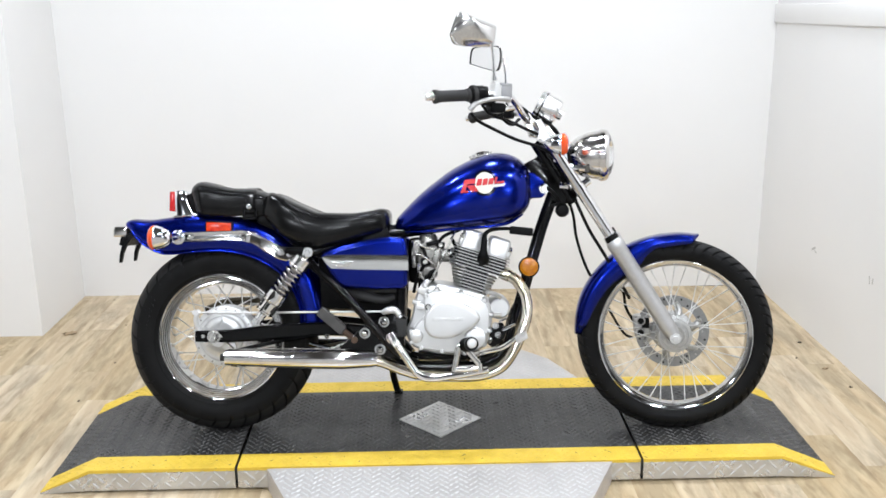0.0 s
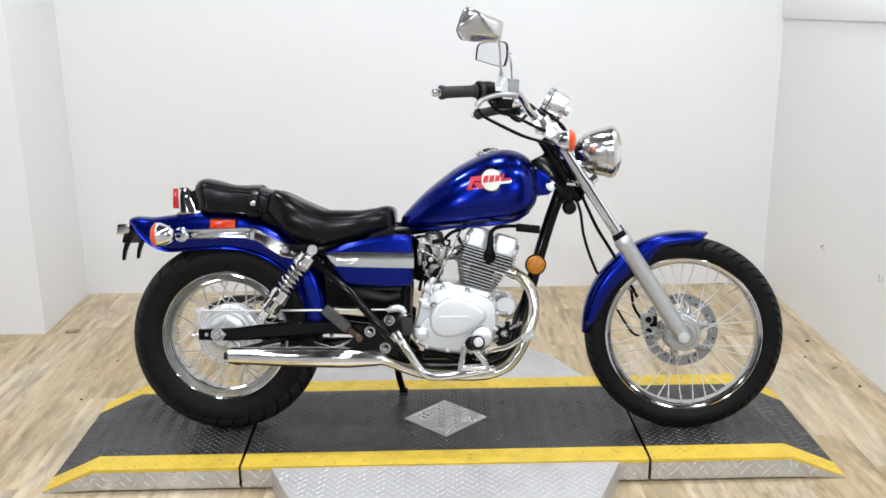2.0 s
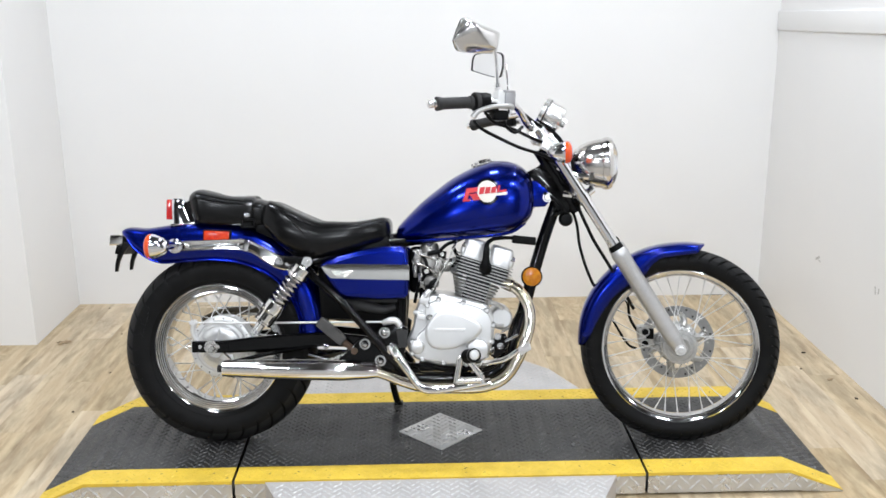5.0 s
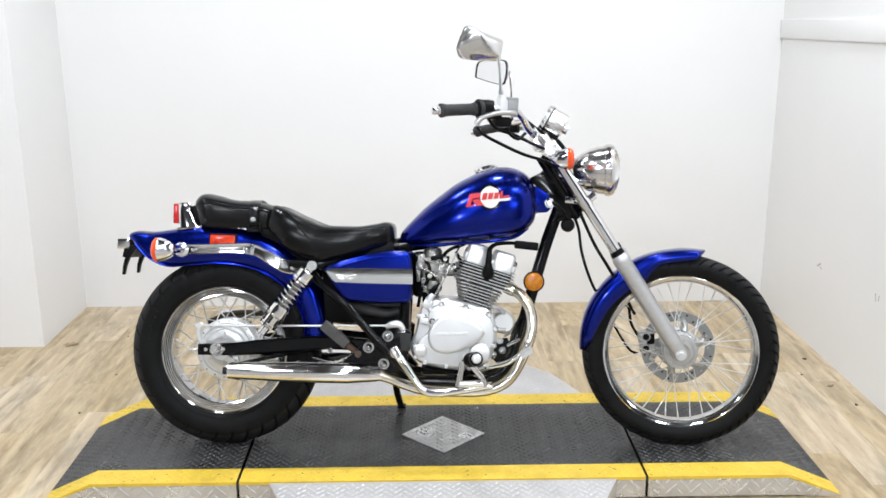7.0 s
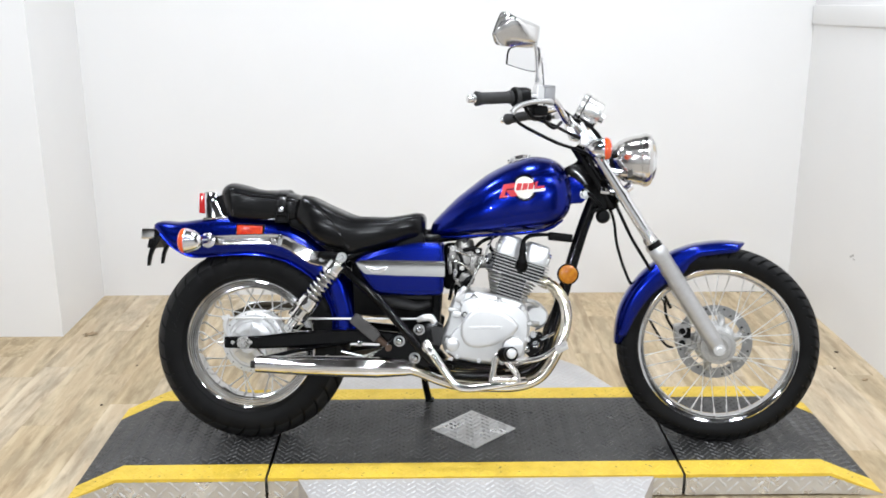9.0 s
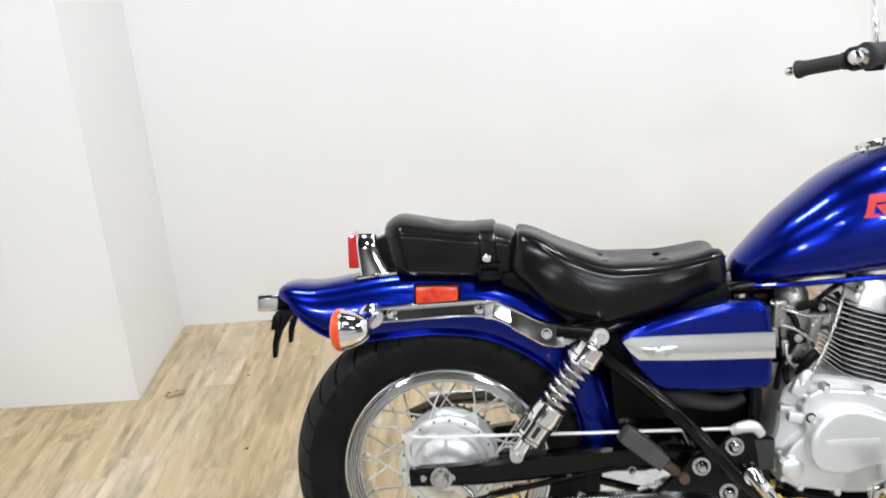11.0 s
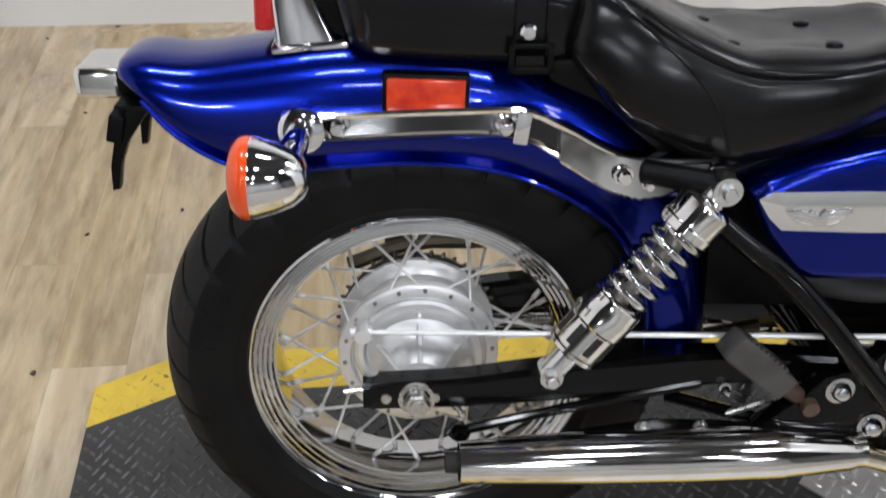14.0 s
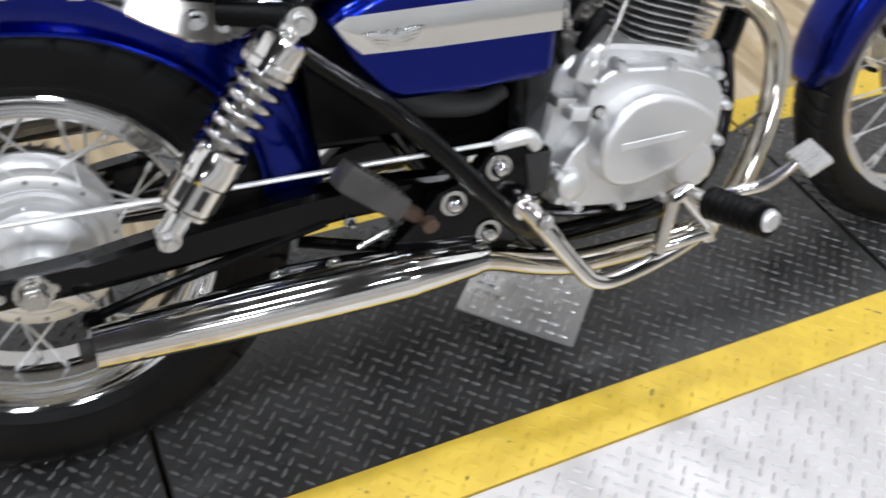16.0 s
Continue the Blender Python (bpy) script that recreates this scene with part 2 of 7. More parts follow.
    shift2 = nt.nodes.new("ShaderNodeVectorMath")
    shift2.operation = "ADD"
    nt.links.new(co.outputs["Object"], mk.inputs["Vector"])
    nt.links.new(mk.outputs["Vector"], shift2.inputs[0])
    nt.links.new(scl.outputs["Value"], shift2.inputs[1])
    nt.links.new(shift2.outputs["Vector"], k.inputs["Vector"])
    kr = nt.nodes.new("ShaderNodeMapRange")
    kr.inputs["From Min"].default_value, kr.inputs["From Max"].default_value = 0.58, 0.70
    kr.inputs["To Min"].default_value, kr.inputs["To Max"].default_value = 0.0, 0.38
    nt.links.new(k.outputs["Fac"], kr.inputs["Value"])
    mix2 = nt.nodes.new("ShaderNodeMix")
    mix2.data_type, mix2.blend_type = "RGBA", "MULTIPLY"
    nt.links.new(kr.outputs["Result"], mix2.inputs["Factor"])
    nt.links.new(mix.outputs["Result"], mix2.inputs["A"])
    mix2.inputs["B"].default_value = (0.50, 0.42, 0.32, 1)
    nt.links.new(mix2.outputs["Result"], b.inputs["Base Color"])
    return m


PLANK = plank_material()


# ---- mesh tools ----
from mathutils.bvhtree import BVHTree


def part(name, bm, material, parent=None, label="", angle=35.0, kind=""):
    """Links a bmesh as one mesh object under a thing or a part."""
    me = bpy.data.meshes.new(name)
    bmesh.ops.recalc_face_normals(bm, faces=bm.faces[:])
    bm.to_mesh(me)
    bm.free()
    me.materials.append(material)
    me.polygons.foreach_set("use_smooth", [True] * len(me.polygons))
    me.set_sharp_from_angle(angle=radians(angle))
    ob = new(name, me)
    ob.parent = parent
    if label or kind:
        tagged(ob, label, kind=kind)
    return ob


def under(name, mesh, parent, m, label=""):
    """One more object on a mesh that is shared."""
    ob = new(name, mesh)
    ob.parent = parent
    ob.matrix_basis = m
    return tagged(ob, label)


def thing(name, m, label, category, group="", kind=""):
    ob = new(name)
    ob.empty_display_size = 0.1
    ob.matrix_world = m
    return tagged(ob, label, category, group, kind)


def curve(points, n=6):
    """Points along a smooth line through the given ones."""
    p = [Vector(q) for q in points]
    p = [p[0] * 2 - p[1], *p, p[-1] * 2 - p[-2]]
    out = []
    for i in range(1, len(p) - 2):
        a, b, c, d = p[i - 1:i + 3]
        for k in range(n):
            t = k / n
            out.append(0.5 * (2 * b + (c - a) * t + (2 * a - 5 * b + 4 * c - d) * t * t + (3 * b - a - 3 * c + d) * t ** 3))
    return [*out, p[-2]]


def loft(bm, rings, cap=True, closed=True):
    """Skins rings of as many points each."""
    vs = [[bm.verts.new(p) for p in ring] for ring in rings]
    n = len(vs[0])
    for a, b in zip(vs, vs[1:]):
        for i in range(n if closed else n - 1):
            j = (i + 1) % n
            bm.faces.new((a[i], a[j], b[j], b[i]))
    if cap and closed:
        bm.faces.new(vs[0])
        bm.faces.new(vs[-1])
    return bm


def tube(bm, pts, r, seg=12, n=6, cap=True):
    """A round tube along a smooth line; r: one radius, or one for each given point."""
    line = curve(pts, n) if n > 1 else [Vector(p) for p in pts]
    k = len(line)
    if isinstance(r, (tuple, list)):
        radii = [p.x for p in curve([(q, 0, 0) for q in r], n)] if n > 1 else list(r)
    else:
        radii = [r] * k
    rings, side = [], None
    for i, p in enumerate(line):
        d = (line[min(i + 1, k - 1)] - line[max(i - 1, 0)]).normalized()
        if side is None:
            side = d.orthogonal().normalized()
        side = (side - d * side.dot(d)).normalized()
        up = d.cross(side)
        rings.append([p + (side * math.cos(a) + up * math.sin(a)) * radii[i] for a in (2 * math.pi * s / seg for s in range(seg))])
    return loft(bm, rings, cap)


def rod(bm, a, b, r0, r1=None, seg=14):
    return tube(bm, [a, b], (r0, r0 if r1 is None else r1), seg, 1)


def turned(bm, prof, seg=32, m=Matrix(), closed=False):
    """Turns a profile of (radius, along) about the local y axis."""
    rings = []
    for s in range(seg):
        a = 2 * math.pi * s / seg
        rings.append([m @ Vector((r * math.cos(a), y, r * math.sin(a))) for r, y in prof])
    vs = [[bm.verts.new(p) for p in ring] for ring in rings]
    k = len(prof)
    for s in range(seg):
        a, b = vs[s], vs[(s + 1) % seg]
        for i in range(k if closed else k - 1):
            j = (i + 1) % k
            bm.faces.new((a[i], a[j], b[j], b[i]))
    bmesh.ops.remove_doubles(bm, verts=bm.verts[:], dist=1e-6)
    return bm


def slab(bm, poly, y0, y1, bevel=0.0, segments=2, smooth=0):
    """An outline in x and z, given thickness from y0 to y1, with rounded edges."""
    if smooth:
        poly = [(p.x, p.y) for p in curve([(x, z, 0) for x, z in [*poly, poly[0]]], smooth)[:-1]]
    a = [bm.verts.new((x, y0, z)) for x, z in poly]
    b = [bm.verts.new((x, y1, z)) for x, z in poly]
    fa, fb = bm.faces.new(a), bm.faces.new(b)
    n = len(poly)
    for i in range(n):
        j = (i + 1) % n
        bm.faces.new((a[i], a[j], b[j], b[i]))
    if bevel:
        bmesh.ops.recalc_face_normals(bm, faces=bm.faces[:])
        bmesh.ops.bevel(bm, geom=list({*fa.edges, *fb.edges}), offset=bevel, segments=segments, profile=0.6, affect="EDGES", clamp_overlap=True)
    return bm


def brick(bm, size, m=Matrix(), bevel=0.0, segments=2):
    """A block with rounded edges."""
    made = bmesh.ops.create_cube(bm, size=1.0, matrix=m @ Matrix.Diagonal((*size, 1)))
    if bevel:
        edges = list({e for v in made["verts"] for e in v.link_edges})
        bmesh.ops.bevel(bm, geom=edges, offset=bevel, segments=segments, profile=0.6, affect="EDGES", clamp_overlap=True)
    return bm


def ball(bm, m, seg=20):
    bmesh.ops.create_uvsphere(bm, u_segments=seg, v_segments=seg // 2, radius=1.0, matrix=m)
    return bm


def along(a, b):
    """A matrix at a whose y axis points to b."""
    a, b = Vector(a), Vector(b)
    return Matrix.Translation(a) @ (b - a).to_track_quat("Y", "Z").to_matrix().to_4x4()


def nut(bm, at, way, r=0.011, h=0.009, seg=6):
    """A hexagonal bolt head with a washer."""
    m = along(at, Vector(at) + Vector(way))
    turned(bm, [(0, -0.002), (r * 1.35, -0.002), (r * 1.35, 0.0015), (r * 1.0, 0.0015)], 16, m)
    turned(bm, [(r, 0.001), (r, h * 0.8), (r * 0.85, h), (0, h)], seg, m)
    return bm


# ---- the room ----
BACK, LEFT, STEP, FARLEFT, RIGHT, REAR, TOP, MOUTH = 1.607, -1.007, 1.060, -1.60, 2.32, -6.5, 3.1, -1.3
SHOP_L, SHOP_R = -4.6, 5.3


def wall(name, size, centre, label, material=WALL):
    bm = brick(bmesh.new(), size, pose(*centre))
    return tagged(part(name, bm, material), label, "wall", kind="structure")


wall("wall_back", (RIGHT - LEFT + 0.2, 0.1, TOP), ((RIGHT + LEFT) / 2, BACK + 0.05, TOP / 2), "white painted back wall of the display bay")
wall("wall_return", (0.2, BACK - STEP, TOP), (LEFT - 0.1, (BACK + STEP) / 2 - 0.0005, TOP / 2), "white painted wall corner beside the bay")
wall("wall_step", (LEFT - FARLEFT - 0.2, 0.1, TOP), ((LEFT - 0.2 + FARLEFT) / 2, STEP + 0.05, TOP / 2), "white painted wall set forward beside the bay")
wall("wall_left", (0.1, STEP - MOUTH + 0.1, TOP), (FARLEFT - 0.05, (STEP + 0.1 + MOUTH) / 2, TOP / 2), "white painted side wall")
right_wall = wall("wall_right", (0.1, BACK - MOUTH, TOP), (RIGHT + 0.05, (BACK + MOUTH) / 2, TOP / 2), "white painted side wall with faint scuffs")
# walls added out of view to close the place and shape reflections
for nm, size, at in (("wall_behind", (SHOP_R - SHOP_L, 0.1, TOP), ((SHOP_R + SHOP_L) / 2, REAR - 0.05, TOP / 2)), ("wall_shop_left", (0.1, MOUTH - REAR, TOP), (SHOP_L - 0.05, (MOUTH + REAR) / 2, TOP / 2)),
                     ("wall_shop_right", (0.1, MOUTH - REAR, TOP), (SHOP_R + 0.05, (MOUTH + REAR) / 2, TOP / 2)),
                     ("wall_beside_left", (FARLEFT - 0.1 - SHOP_L, 0.1, TOP), ((FARLEFT - 0.1 + SHOP_L) / 2, MOUTH + 0.05, TOP / 2)),
                     ("wall_beside_right", (SHOP_R - RIGHT - 0.1, 0.1, TOP), ((SHOP_R + RIGHT + 0.1) / 2, MOUTH + 0.05, TOP / 2))):
    pale = nm == "wall_behind"
    wall(nm, size, at, "plain unseen closing wall, pale for the reflections" if pale else "plain unseen closing wall, dark for the reflections", PALE if pale else SHOP)
tagged(part("ceiling", brick(bmesh.new(), (SHOP_R - SHOP_L + 0.2, BACK - REAR + 0.2, 0.1), pose((SHOP_R + SHOP_L) / 2, (BACK + REAR) / 2, TOP + 0.05)), CEIL),
       "plain dark workshop ceiling", "ceiling", kind="structure")

for sy, sz, w, h, turn in ((0.956, 0.370, 0.040, 0.010, -28), (0.935, 0.362, 0.022, 0.006, 10), (0.440, 0.392, 0.030, 0.007, 75), (0.415, 0.395, 0.024, 0.006, 100)):
    part("scuff", brick(bmesh.new(), (0.0016, w, h), pose(RIGHT - 0.0004, sy, sz, turn), 0.0006, 1), SCUFF, right_wall, "faint grey scuff")
bm = bmesh.new()
brick(bm, (0.012, BACK - MOUTH - 0.01, 0.083), pose(RIGHT - 0.006, (BACK + MOUTH) / 2, 1.3585, -1.55), 0.003)
tagged(part("trim", bm, WALL), "white painted rail along the side wall", "trim", kind="structure")

bm = brick(bmesh.new(), (SHOP_R - SHOP_L, BACK - REAR, 0.1), pose((SHOP_R + SHOP_L) / 2, (BACK + REAR) / 2, -0.0565))
floor = tagged(part("floor", bm, mat("vinyl_backing", (0.14, 0.105, 0.07), 0.7, noise_scale=20, noise_mix=0.4)), "pale brown wood-look vinyl plank floor", "floor", kind="structure")

# ---- the lift platform ----
DECK = 0.075
X0, X1, X2, X3, X4, X5 = -0.504, -0.352, 0.088, 1.318, 1.752, 1.915
YN, YF, BAND = -0.302, 0.318, 0.083
GAP = 0.0042


def lugs(bm, poly, z_at, pitch, size, height, seed):
    """Raised tread marks, turned one way and the other, in a plan outline."""
    rnd = random.Random(seed)
    xs, ys = [p[0] for p in poly], [p[1] for p in poly]

    def inside(x, y):
        c = False
        for (xa, ya), (xb, yb) in zip(poly, [*poly[1:], poly[0]]):
            if (ya > y) != (yb > y) and x < (xb - xa) * (y - ya) / (yb - ya) + xa:
                c = not c
        return c

    row, y = 0, min(ys) + size * 0.55
    while y < max(ys) - size * 0.4:
        x, k = min(xs) + size * 0.55 + (row % 2) * pitch * 0.5, row
        while x < max(xs) - size * 0.4:
            if inside(x - size * .45, y) and inside(x + size * .45, y) and inside(x, y - size * .4) and inside(x, y + size * .4):
                a = radians(45 if (k + row) % 2 else -45) + rnd.uniform(-0.03, 0.03)
                c, s = math.cos(a), math.sin(a)
                ring = []
                for u, v in ((-0.5, 0), (-0.24, -0.15), (0.24, -0.15), (0.5, 0), (0.24, 0.15), (-0.24, 0.15)):
                    px, py = x + size * (u * c - v * s), y + size * (u * s + v * c)
                    ring.append(bm.verts.new((px, py, z_at(px) + 0.0003)))
                t0 = [bm.verts.new((x + size * (u * c), y + size * (u * s), z_at(x + size * u * c) + height)) for u in (-0.22, 0.22)]
                bm.faces.new((ring[0], ring[1], t0[0]))
                bm.faces.new((ring[1], ring[2], t0[1], t0[0]))
                bm.faces.new((ring[2], ring[3], t0[1]))
                bm.faces.new((ring[3], ring[4], t0[1]))
                bm.faces.new((ring[4], ring[5], t0[0], t0[1]))
                bm.faces.new((ring[5], ring[0], t0[0]))
            x += pitch
            k += 1
        y += pitch * 0.5
        row += 1
    return bm


def prism(bm, poly, z0, z1):
    """A plan outline raised from z0 to z1 (numbers, or functions of x)."""
    lo = [bm.verts.new((x, y, z0(x) if callable(z0) else z0)) for x, y in poly]
    hi = [bm.verts.new((x, y, z1(x) if callable(z1) else z1)) for x, y in poly]
    bm.faces.new(lo)
    bm.faces.new(hi)
    for i in range(len(poly)):
        j = (i + 1) % len(poly)
        bm.faces.new((lo[i], lo[j], hi[j], hi[i]))
    return bm


def deck_z(x):
    if x < X1:
        return max(0.006, DECK - (X1 - x) / (X1 - X0) * (DECK - 0.006))
    if x > X4:
        return max(0.006, DECK - (x - X4) / (X5 - X4) * (DECK - 0.006))
    return DECK


def lift_section(xs, label):
    """One section of the lift: body, tread top, two painted edges and diamond-plate skirt."""
    lift = thing("lift_platform", Matrix(), label, "lift platform", "sections of the lift")
    a, b = xs[0], xs[-1]
    strip = lambda y0, y1: [*((x, y0) for x in xs), *((x, y1) for x in reversed(xs))]
    low = lambda x: 0.008 * min(1.0, max(0.0, (deck_z(x) - 0.006) / 0.02))
    # added dark block, inset: shade of the gap below the skirt as colour
    part("plinth", prism(bmesh.new(), [(x, y) for x, y in ((max(a, X0 + 0.03), YN + 0.018), (min(b, X5 - 0.03), YN + 0.018), (min(b, X5 - 0.03), YF - 0.018), (max(a, X0 + 0.03), YF - 0.018))], 0.0, 0.010), DARK, lift, "dark fill for the shadow gap under the lift")
    body = part("body", prism(bmesh.new(), strip(YN, YF), low, lambda x: deck_z(x) - 0.003), PLATE_ALU, lift, "bare aluminium diamond-plate sides")
    inner = strip(YN + BAND, YF - BAND)
    top = part("tread_top", prism(bmesh.new(), inner, 0.004, deck_z), PLATE_BLACK, lift, "black coated diamond-plate top")
    near = part("painted_edge", prism(bmesh.new(), strip(YN - 0.002, YN + BAND), lambda x: max(0.001, deck_z(x) - 0.010), lambda x: deck_z(x) + 0.0006), YELLOW, lift, "yellow safety stripe")
    far = part("painted_edge", prism(bmesh.new(), strip(YF - BAND, YF + 0.002), lambda x: max(0.001, deck_z(x) - 0.010), lambda x: deck_z(x) + 0.0006), YELLOW, lift, "yellow safety stripe")
    box = [(a, YN + BAND), (b, YN + BAND), (b, YF - BAND), (a, YF - BAND)]
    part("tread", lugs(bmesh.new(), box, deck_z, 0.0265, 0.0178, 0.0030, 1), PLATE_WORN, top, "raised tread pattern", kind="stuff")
    for strip_ob, y0, y1 in ((near, YN, YN + BAND), (far, YF - BAND, YF)):
        part("tread", lugs(bmesh.new(), [(a, y0), (b, y0), (b, y1), (a, y1)], deck_z, 0.0265, 0.0178, 0.0020, 2), YELLOW_WORN, strip_ob, kind="stuff")
    # tread marks on the near skirt
    bm = lugs(bmesh.new(), [(a + 0.01, 0.009), (b - 0.01, 0.009), (b - 0.01, DECK - 0.004), (a + 0.01, DECK - 0.004)], lambda x: 0.0, 0.036, 0.027, 0.0022, 3)
    bm.transform(Matrix(((1, 0, 0, 0), (0, 0, -1, YN - 0.0021), (0, 1, 0, 0), (0, 0, 0, 1))))
    cut = [v for v in bm.verts if v.co.z > deck_z(v.co.x) - 0.006]
    bmesh.ops.delete(bm, geom=cut, context="VERTS")
    part("skirt_tread", bm, PLATE_LUG, body, kind="stuff")
    bm = prism(bmesh.new(), [(x, YN - 0.0022) for x in xs] + [(x, YN + 0.01) for x in reversed(xs)], low, lambda x: deck_z(x) - 0.012 * min(1, deck_z(x) / DECK))
    part("skirt", bm, PLATE_ALU, body, "aluminium diamond-plate skirt")
    return lift


lift_section([X0, X1, X2 - GAP], "low lift end section with black tread, yellow stripes and ramp")
main = lift_section([X2 + GAP, X3 - GAP], "low lift centre section, black tread plate with yellow stripes")
lift_section([X3 + GAP, X4, X5], "low lift end section with black tread, yellow stripes and ramp")
# bare diamond let into the centre section
DC, DX, DY = 0.7095, 0.1365, 0.135
diamond = [(DC - DX, 0.0), (DC, -DY), (DC + DX, 0.0), (DC, DY)]
inset = part("diamond_inlay", prism(bmesh.new(), diamond, 0.02, DECK + 0.0032), PLATE_ALU, main, "bare aluminium diamond inlay")
part("tread", lugs(bmesh.new(), diamond, lambda x: DECK + 0.0032, 0.0265, 0.0195, 0.0034, 4), PLATE_ALU, inset, kind="stuff")


def apron(side, label):
    """The bare plate that widens the lift's centre."""
    y0 = YN - 0.004 if side < 0 else YF + 0.004
    plan = [(0.182, 0), (0.268, 0.20), (0.36, 0.30), (1.04, 0.30), (1.135, 0.20), (1.226, 0)]
    plan = [(x, y0 + side * d) for x, d in plan]
    ap = thing("lift_apron", Matrix(), label, "lift platform", "aprons of the lift")
    plate = part("plate", prism(bmesh.new(), plan, 0.0, DECK - 0.004), PLATE_PALE, ap)
    part("tread", lugs(bmesh.new(), plan, lambda x: DECK - 0.004, 0.0285, 0.0195, 0.0024, 5), PLATE_LUG, plate, kind="stuff")
    return ap


apron(-1, "bare aluminium diamond-plate apron along the lift's side")
apron(1, "bare aluminium diamond-plate apron along the lift's side")


# ---- the motorcycle: x ahead, y to its left, z up, leaning on its side stand ----
bike = thing("motorcycle", pose(0, -0.04, DECK, 0, 0, -2.2) @ pose(0, 0, 0, -14.0),
             "blue and chrome cruiser motorcycle on its side stand", "motorcycle")
# the steered front: turned to the right about the raked steering head
HEAD = Vector((1.07, 0, 0.85))
RAKE = Vector((-0.53, 0, 0.848))
STEER = Matrix.Translation(HEAD) @ Matrix.Rotation(radians(-8.0), 4, RAKE) @ Matrix.Translation(-HEAD)
FLIP = Matrix.Diagonal((1, -1, 1, 1))
OTHER = STEER @ FLIP @ STEER.inverted()


def other(p):
    """The same point on the far side of the steered front."""
    return OTHER @ Vector(p)


def far(p):
    return Vector((p[0], -p[1], p[2]))


# -- wheels
def tread_tyre(prof, grooves, depth, shoulder, slant):
    """A tyre whose tread is cut by narrow slanted grooves; prof: (radius, along) from the right bead to the left."""
    bm = bmesh.new()
    k = len(prof)
    step = 2 * math.pi / grooves
    narrow = 0.0066 / prof[k // 2][0]
    marks = [(g * step + d, c) for g in range(grooves) for d, c in ((0, 0), (narrow * 0.25, 1), (narrow, 1), (narrow * 1.25, 0), (step * 0.4, 0), (step * 0.7, 0))]
    rings, cuts = [], [c for _, c in marks]
    for a0, cut in marks:
        ring = []
        for r, y in prof:
            r1 = r - depth if cut and shoulder[0] <= r <= shoulder[1] else r
            a = a0 + slant * abs(y) + (0.0 if y < 0 else step * 0.5 * min(1.0, y / 0.01))
            ring.append(bm.verts.new((r1 * math.cos(a), y, r1 * math.sin(a))))
        rings.append(ring)
    for a, b in zip(rings, [*rings[1:], rings[0]]):
        for i in range(k):
            j = (i + 1) % k
            f = bm.faces.new((a[i], a[j], b[j], b[i]))
            crown = min(prof[i][0], prof[j][0]) >= shoulder[0] - 0.001
            f.material_index = 1 if crown and not (cuts[rings.index(a)] or cuts[(rings.index(a) + 1) % len(rings)]) else 0
    return bm


def both_sides(half):
    return [*((r, -y) for r, y in half), *((r, y) for r, y in reversed(half) if y > 0)]


def spokes(parent, count, hub_r, hub_y, rim_r, rim_y, swing, radius):
    """Laced spokes, alternately from one flange and the other, crossing in pairs; hub_y: how far out each flange lies."""
    meshes = {}
    for side, y in ((-1, -hub_y[0]), (1, hub_y[1])):
        b0 = Vector((rim_r * math.cos(radians(swing)), side * rim_y, rim_r * math.sin(radians(swing))))
        length = (b0 - Vector((hub_r, y, 0))).length
        bm = tube(bmesh.new(), [(0, 0, 0), (0, length * 0.86, 0), (0, length * 0.865, 0), (0, length, 0)], (radius, radius, radius * 1.7, radius * 1.7), 8, 1)
        me = meshes[side] = bpy.data.meshes.new("spoke")
        bm.to_mesh(me)
        bm.free()
        me.materials.append(SPOKE)
        me.polygons.foreach_set("use_smooth", [True] * len(me.polygons))
    for i in range(count):
        base = 360.0 * i / count
        side = -1 if i % 2 else 1
        way = 1 if (i // 2) % 2 else -1
        ha, ra = radians(base - way * swing), radians(base)
        a = Vector((hub_r * math.cos(ha), -hub_y[0] if side < 0 else hub_y[1], hub_r * math.sin(ha)))
        b = Vector((rim_r * math.cos(ra), side * rim_y, rim_r * math.sin(ra)))
        under("spoke", meshes[side], parent, along(a, b))


def wheel(name, m, tyre_half, grooves, slant, shoulder, rim_half, label):
    w = new(name)
    w.parent, w.matrix_basis = bike, m
    tagged(w, label)
    tyre = part("tyre", tread_tyre(both_sides(tyre_half), grooves, 0.0085, shoulder, slant), TYRE, w, "black rubber tyre with worn grooved tread", 40)
    tyre.data.materials.append(TREAD)
    part("rim", turned(bmesh.new(), both_sides(rim_half), 96, closed=True), RIM, w, "polished chrome rim", 30)
    return w


REAR_AXLE, FRONT_AXLE = Vector((0.010, 0, 0.307)), Vector((1.466, -0.010, 0.307))
rear = wheel("rear_wheel", Matrix.Translation(REAR_AXLE),
             [(0.196, 0.040), (0.199, 0.050), (0.213, 0.057), (0.2155, 0.0592), (0.219, 0.0592), (0.222, 0.0600), (0.235, 0.063), (0.255, 0.064), (0.270, 0.061), (0.283, 0.052), (0.293, 0.040), (0.300, 0.026), (0.3035, 0.012), (0.305, 0.0)],
             34, 3.0, (0.268, 0.3025),
             [(0.1955, 0.030), (0.1960, 0.047), (0.2030, 0.049), (0.2038, 0.052), (0.2008, 0.0540), (0.1975, 0.0520), (0.1955, 0.0485), (0.1925, 0.0492), (0.1900, 0.0455), (0.1870, 0.0460), (0.1845, 0.0420), (0.1815, 0.0425), (0.1790, 0.0380),
              (0.1762, 0.0383), (0.1742, 0.0335), (0.1718, 0.0330), (0.1705, 0.0240), (0.1690, 0.0120), (0.1685, 0.0)],
             "wire-spoked rear wheel with drum brake")
front_m = Matrix.Translation(FRONT_AXLE) @ Matrix.Rotation(radians(-8.0), 4, RAKE)
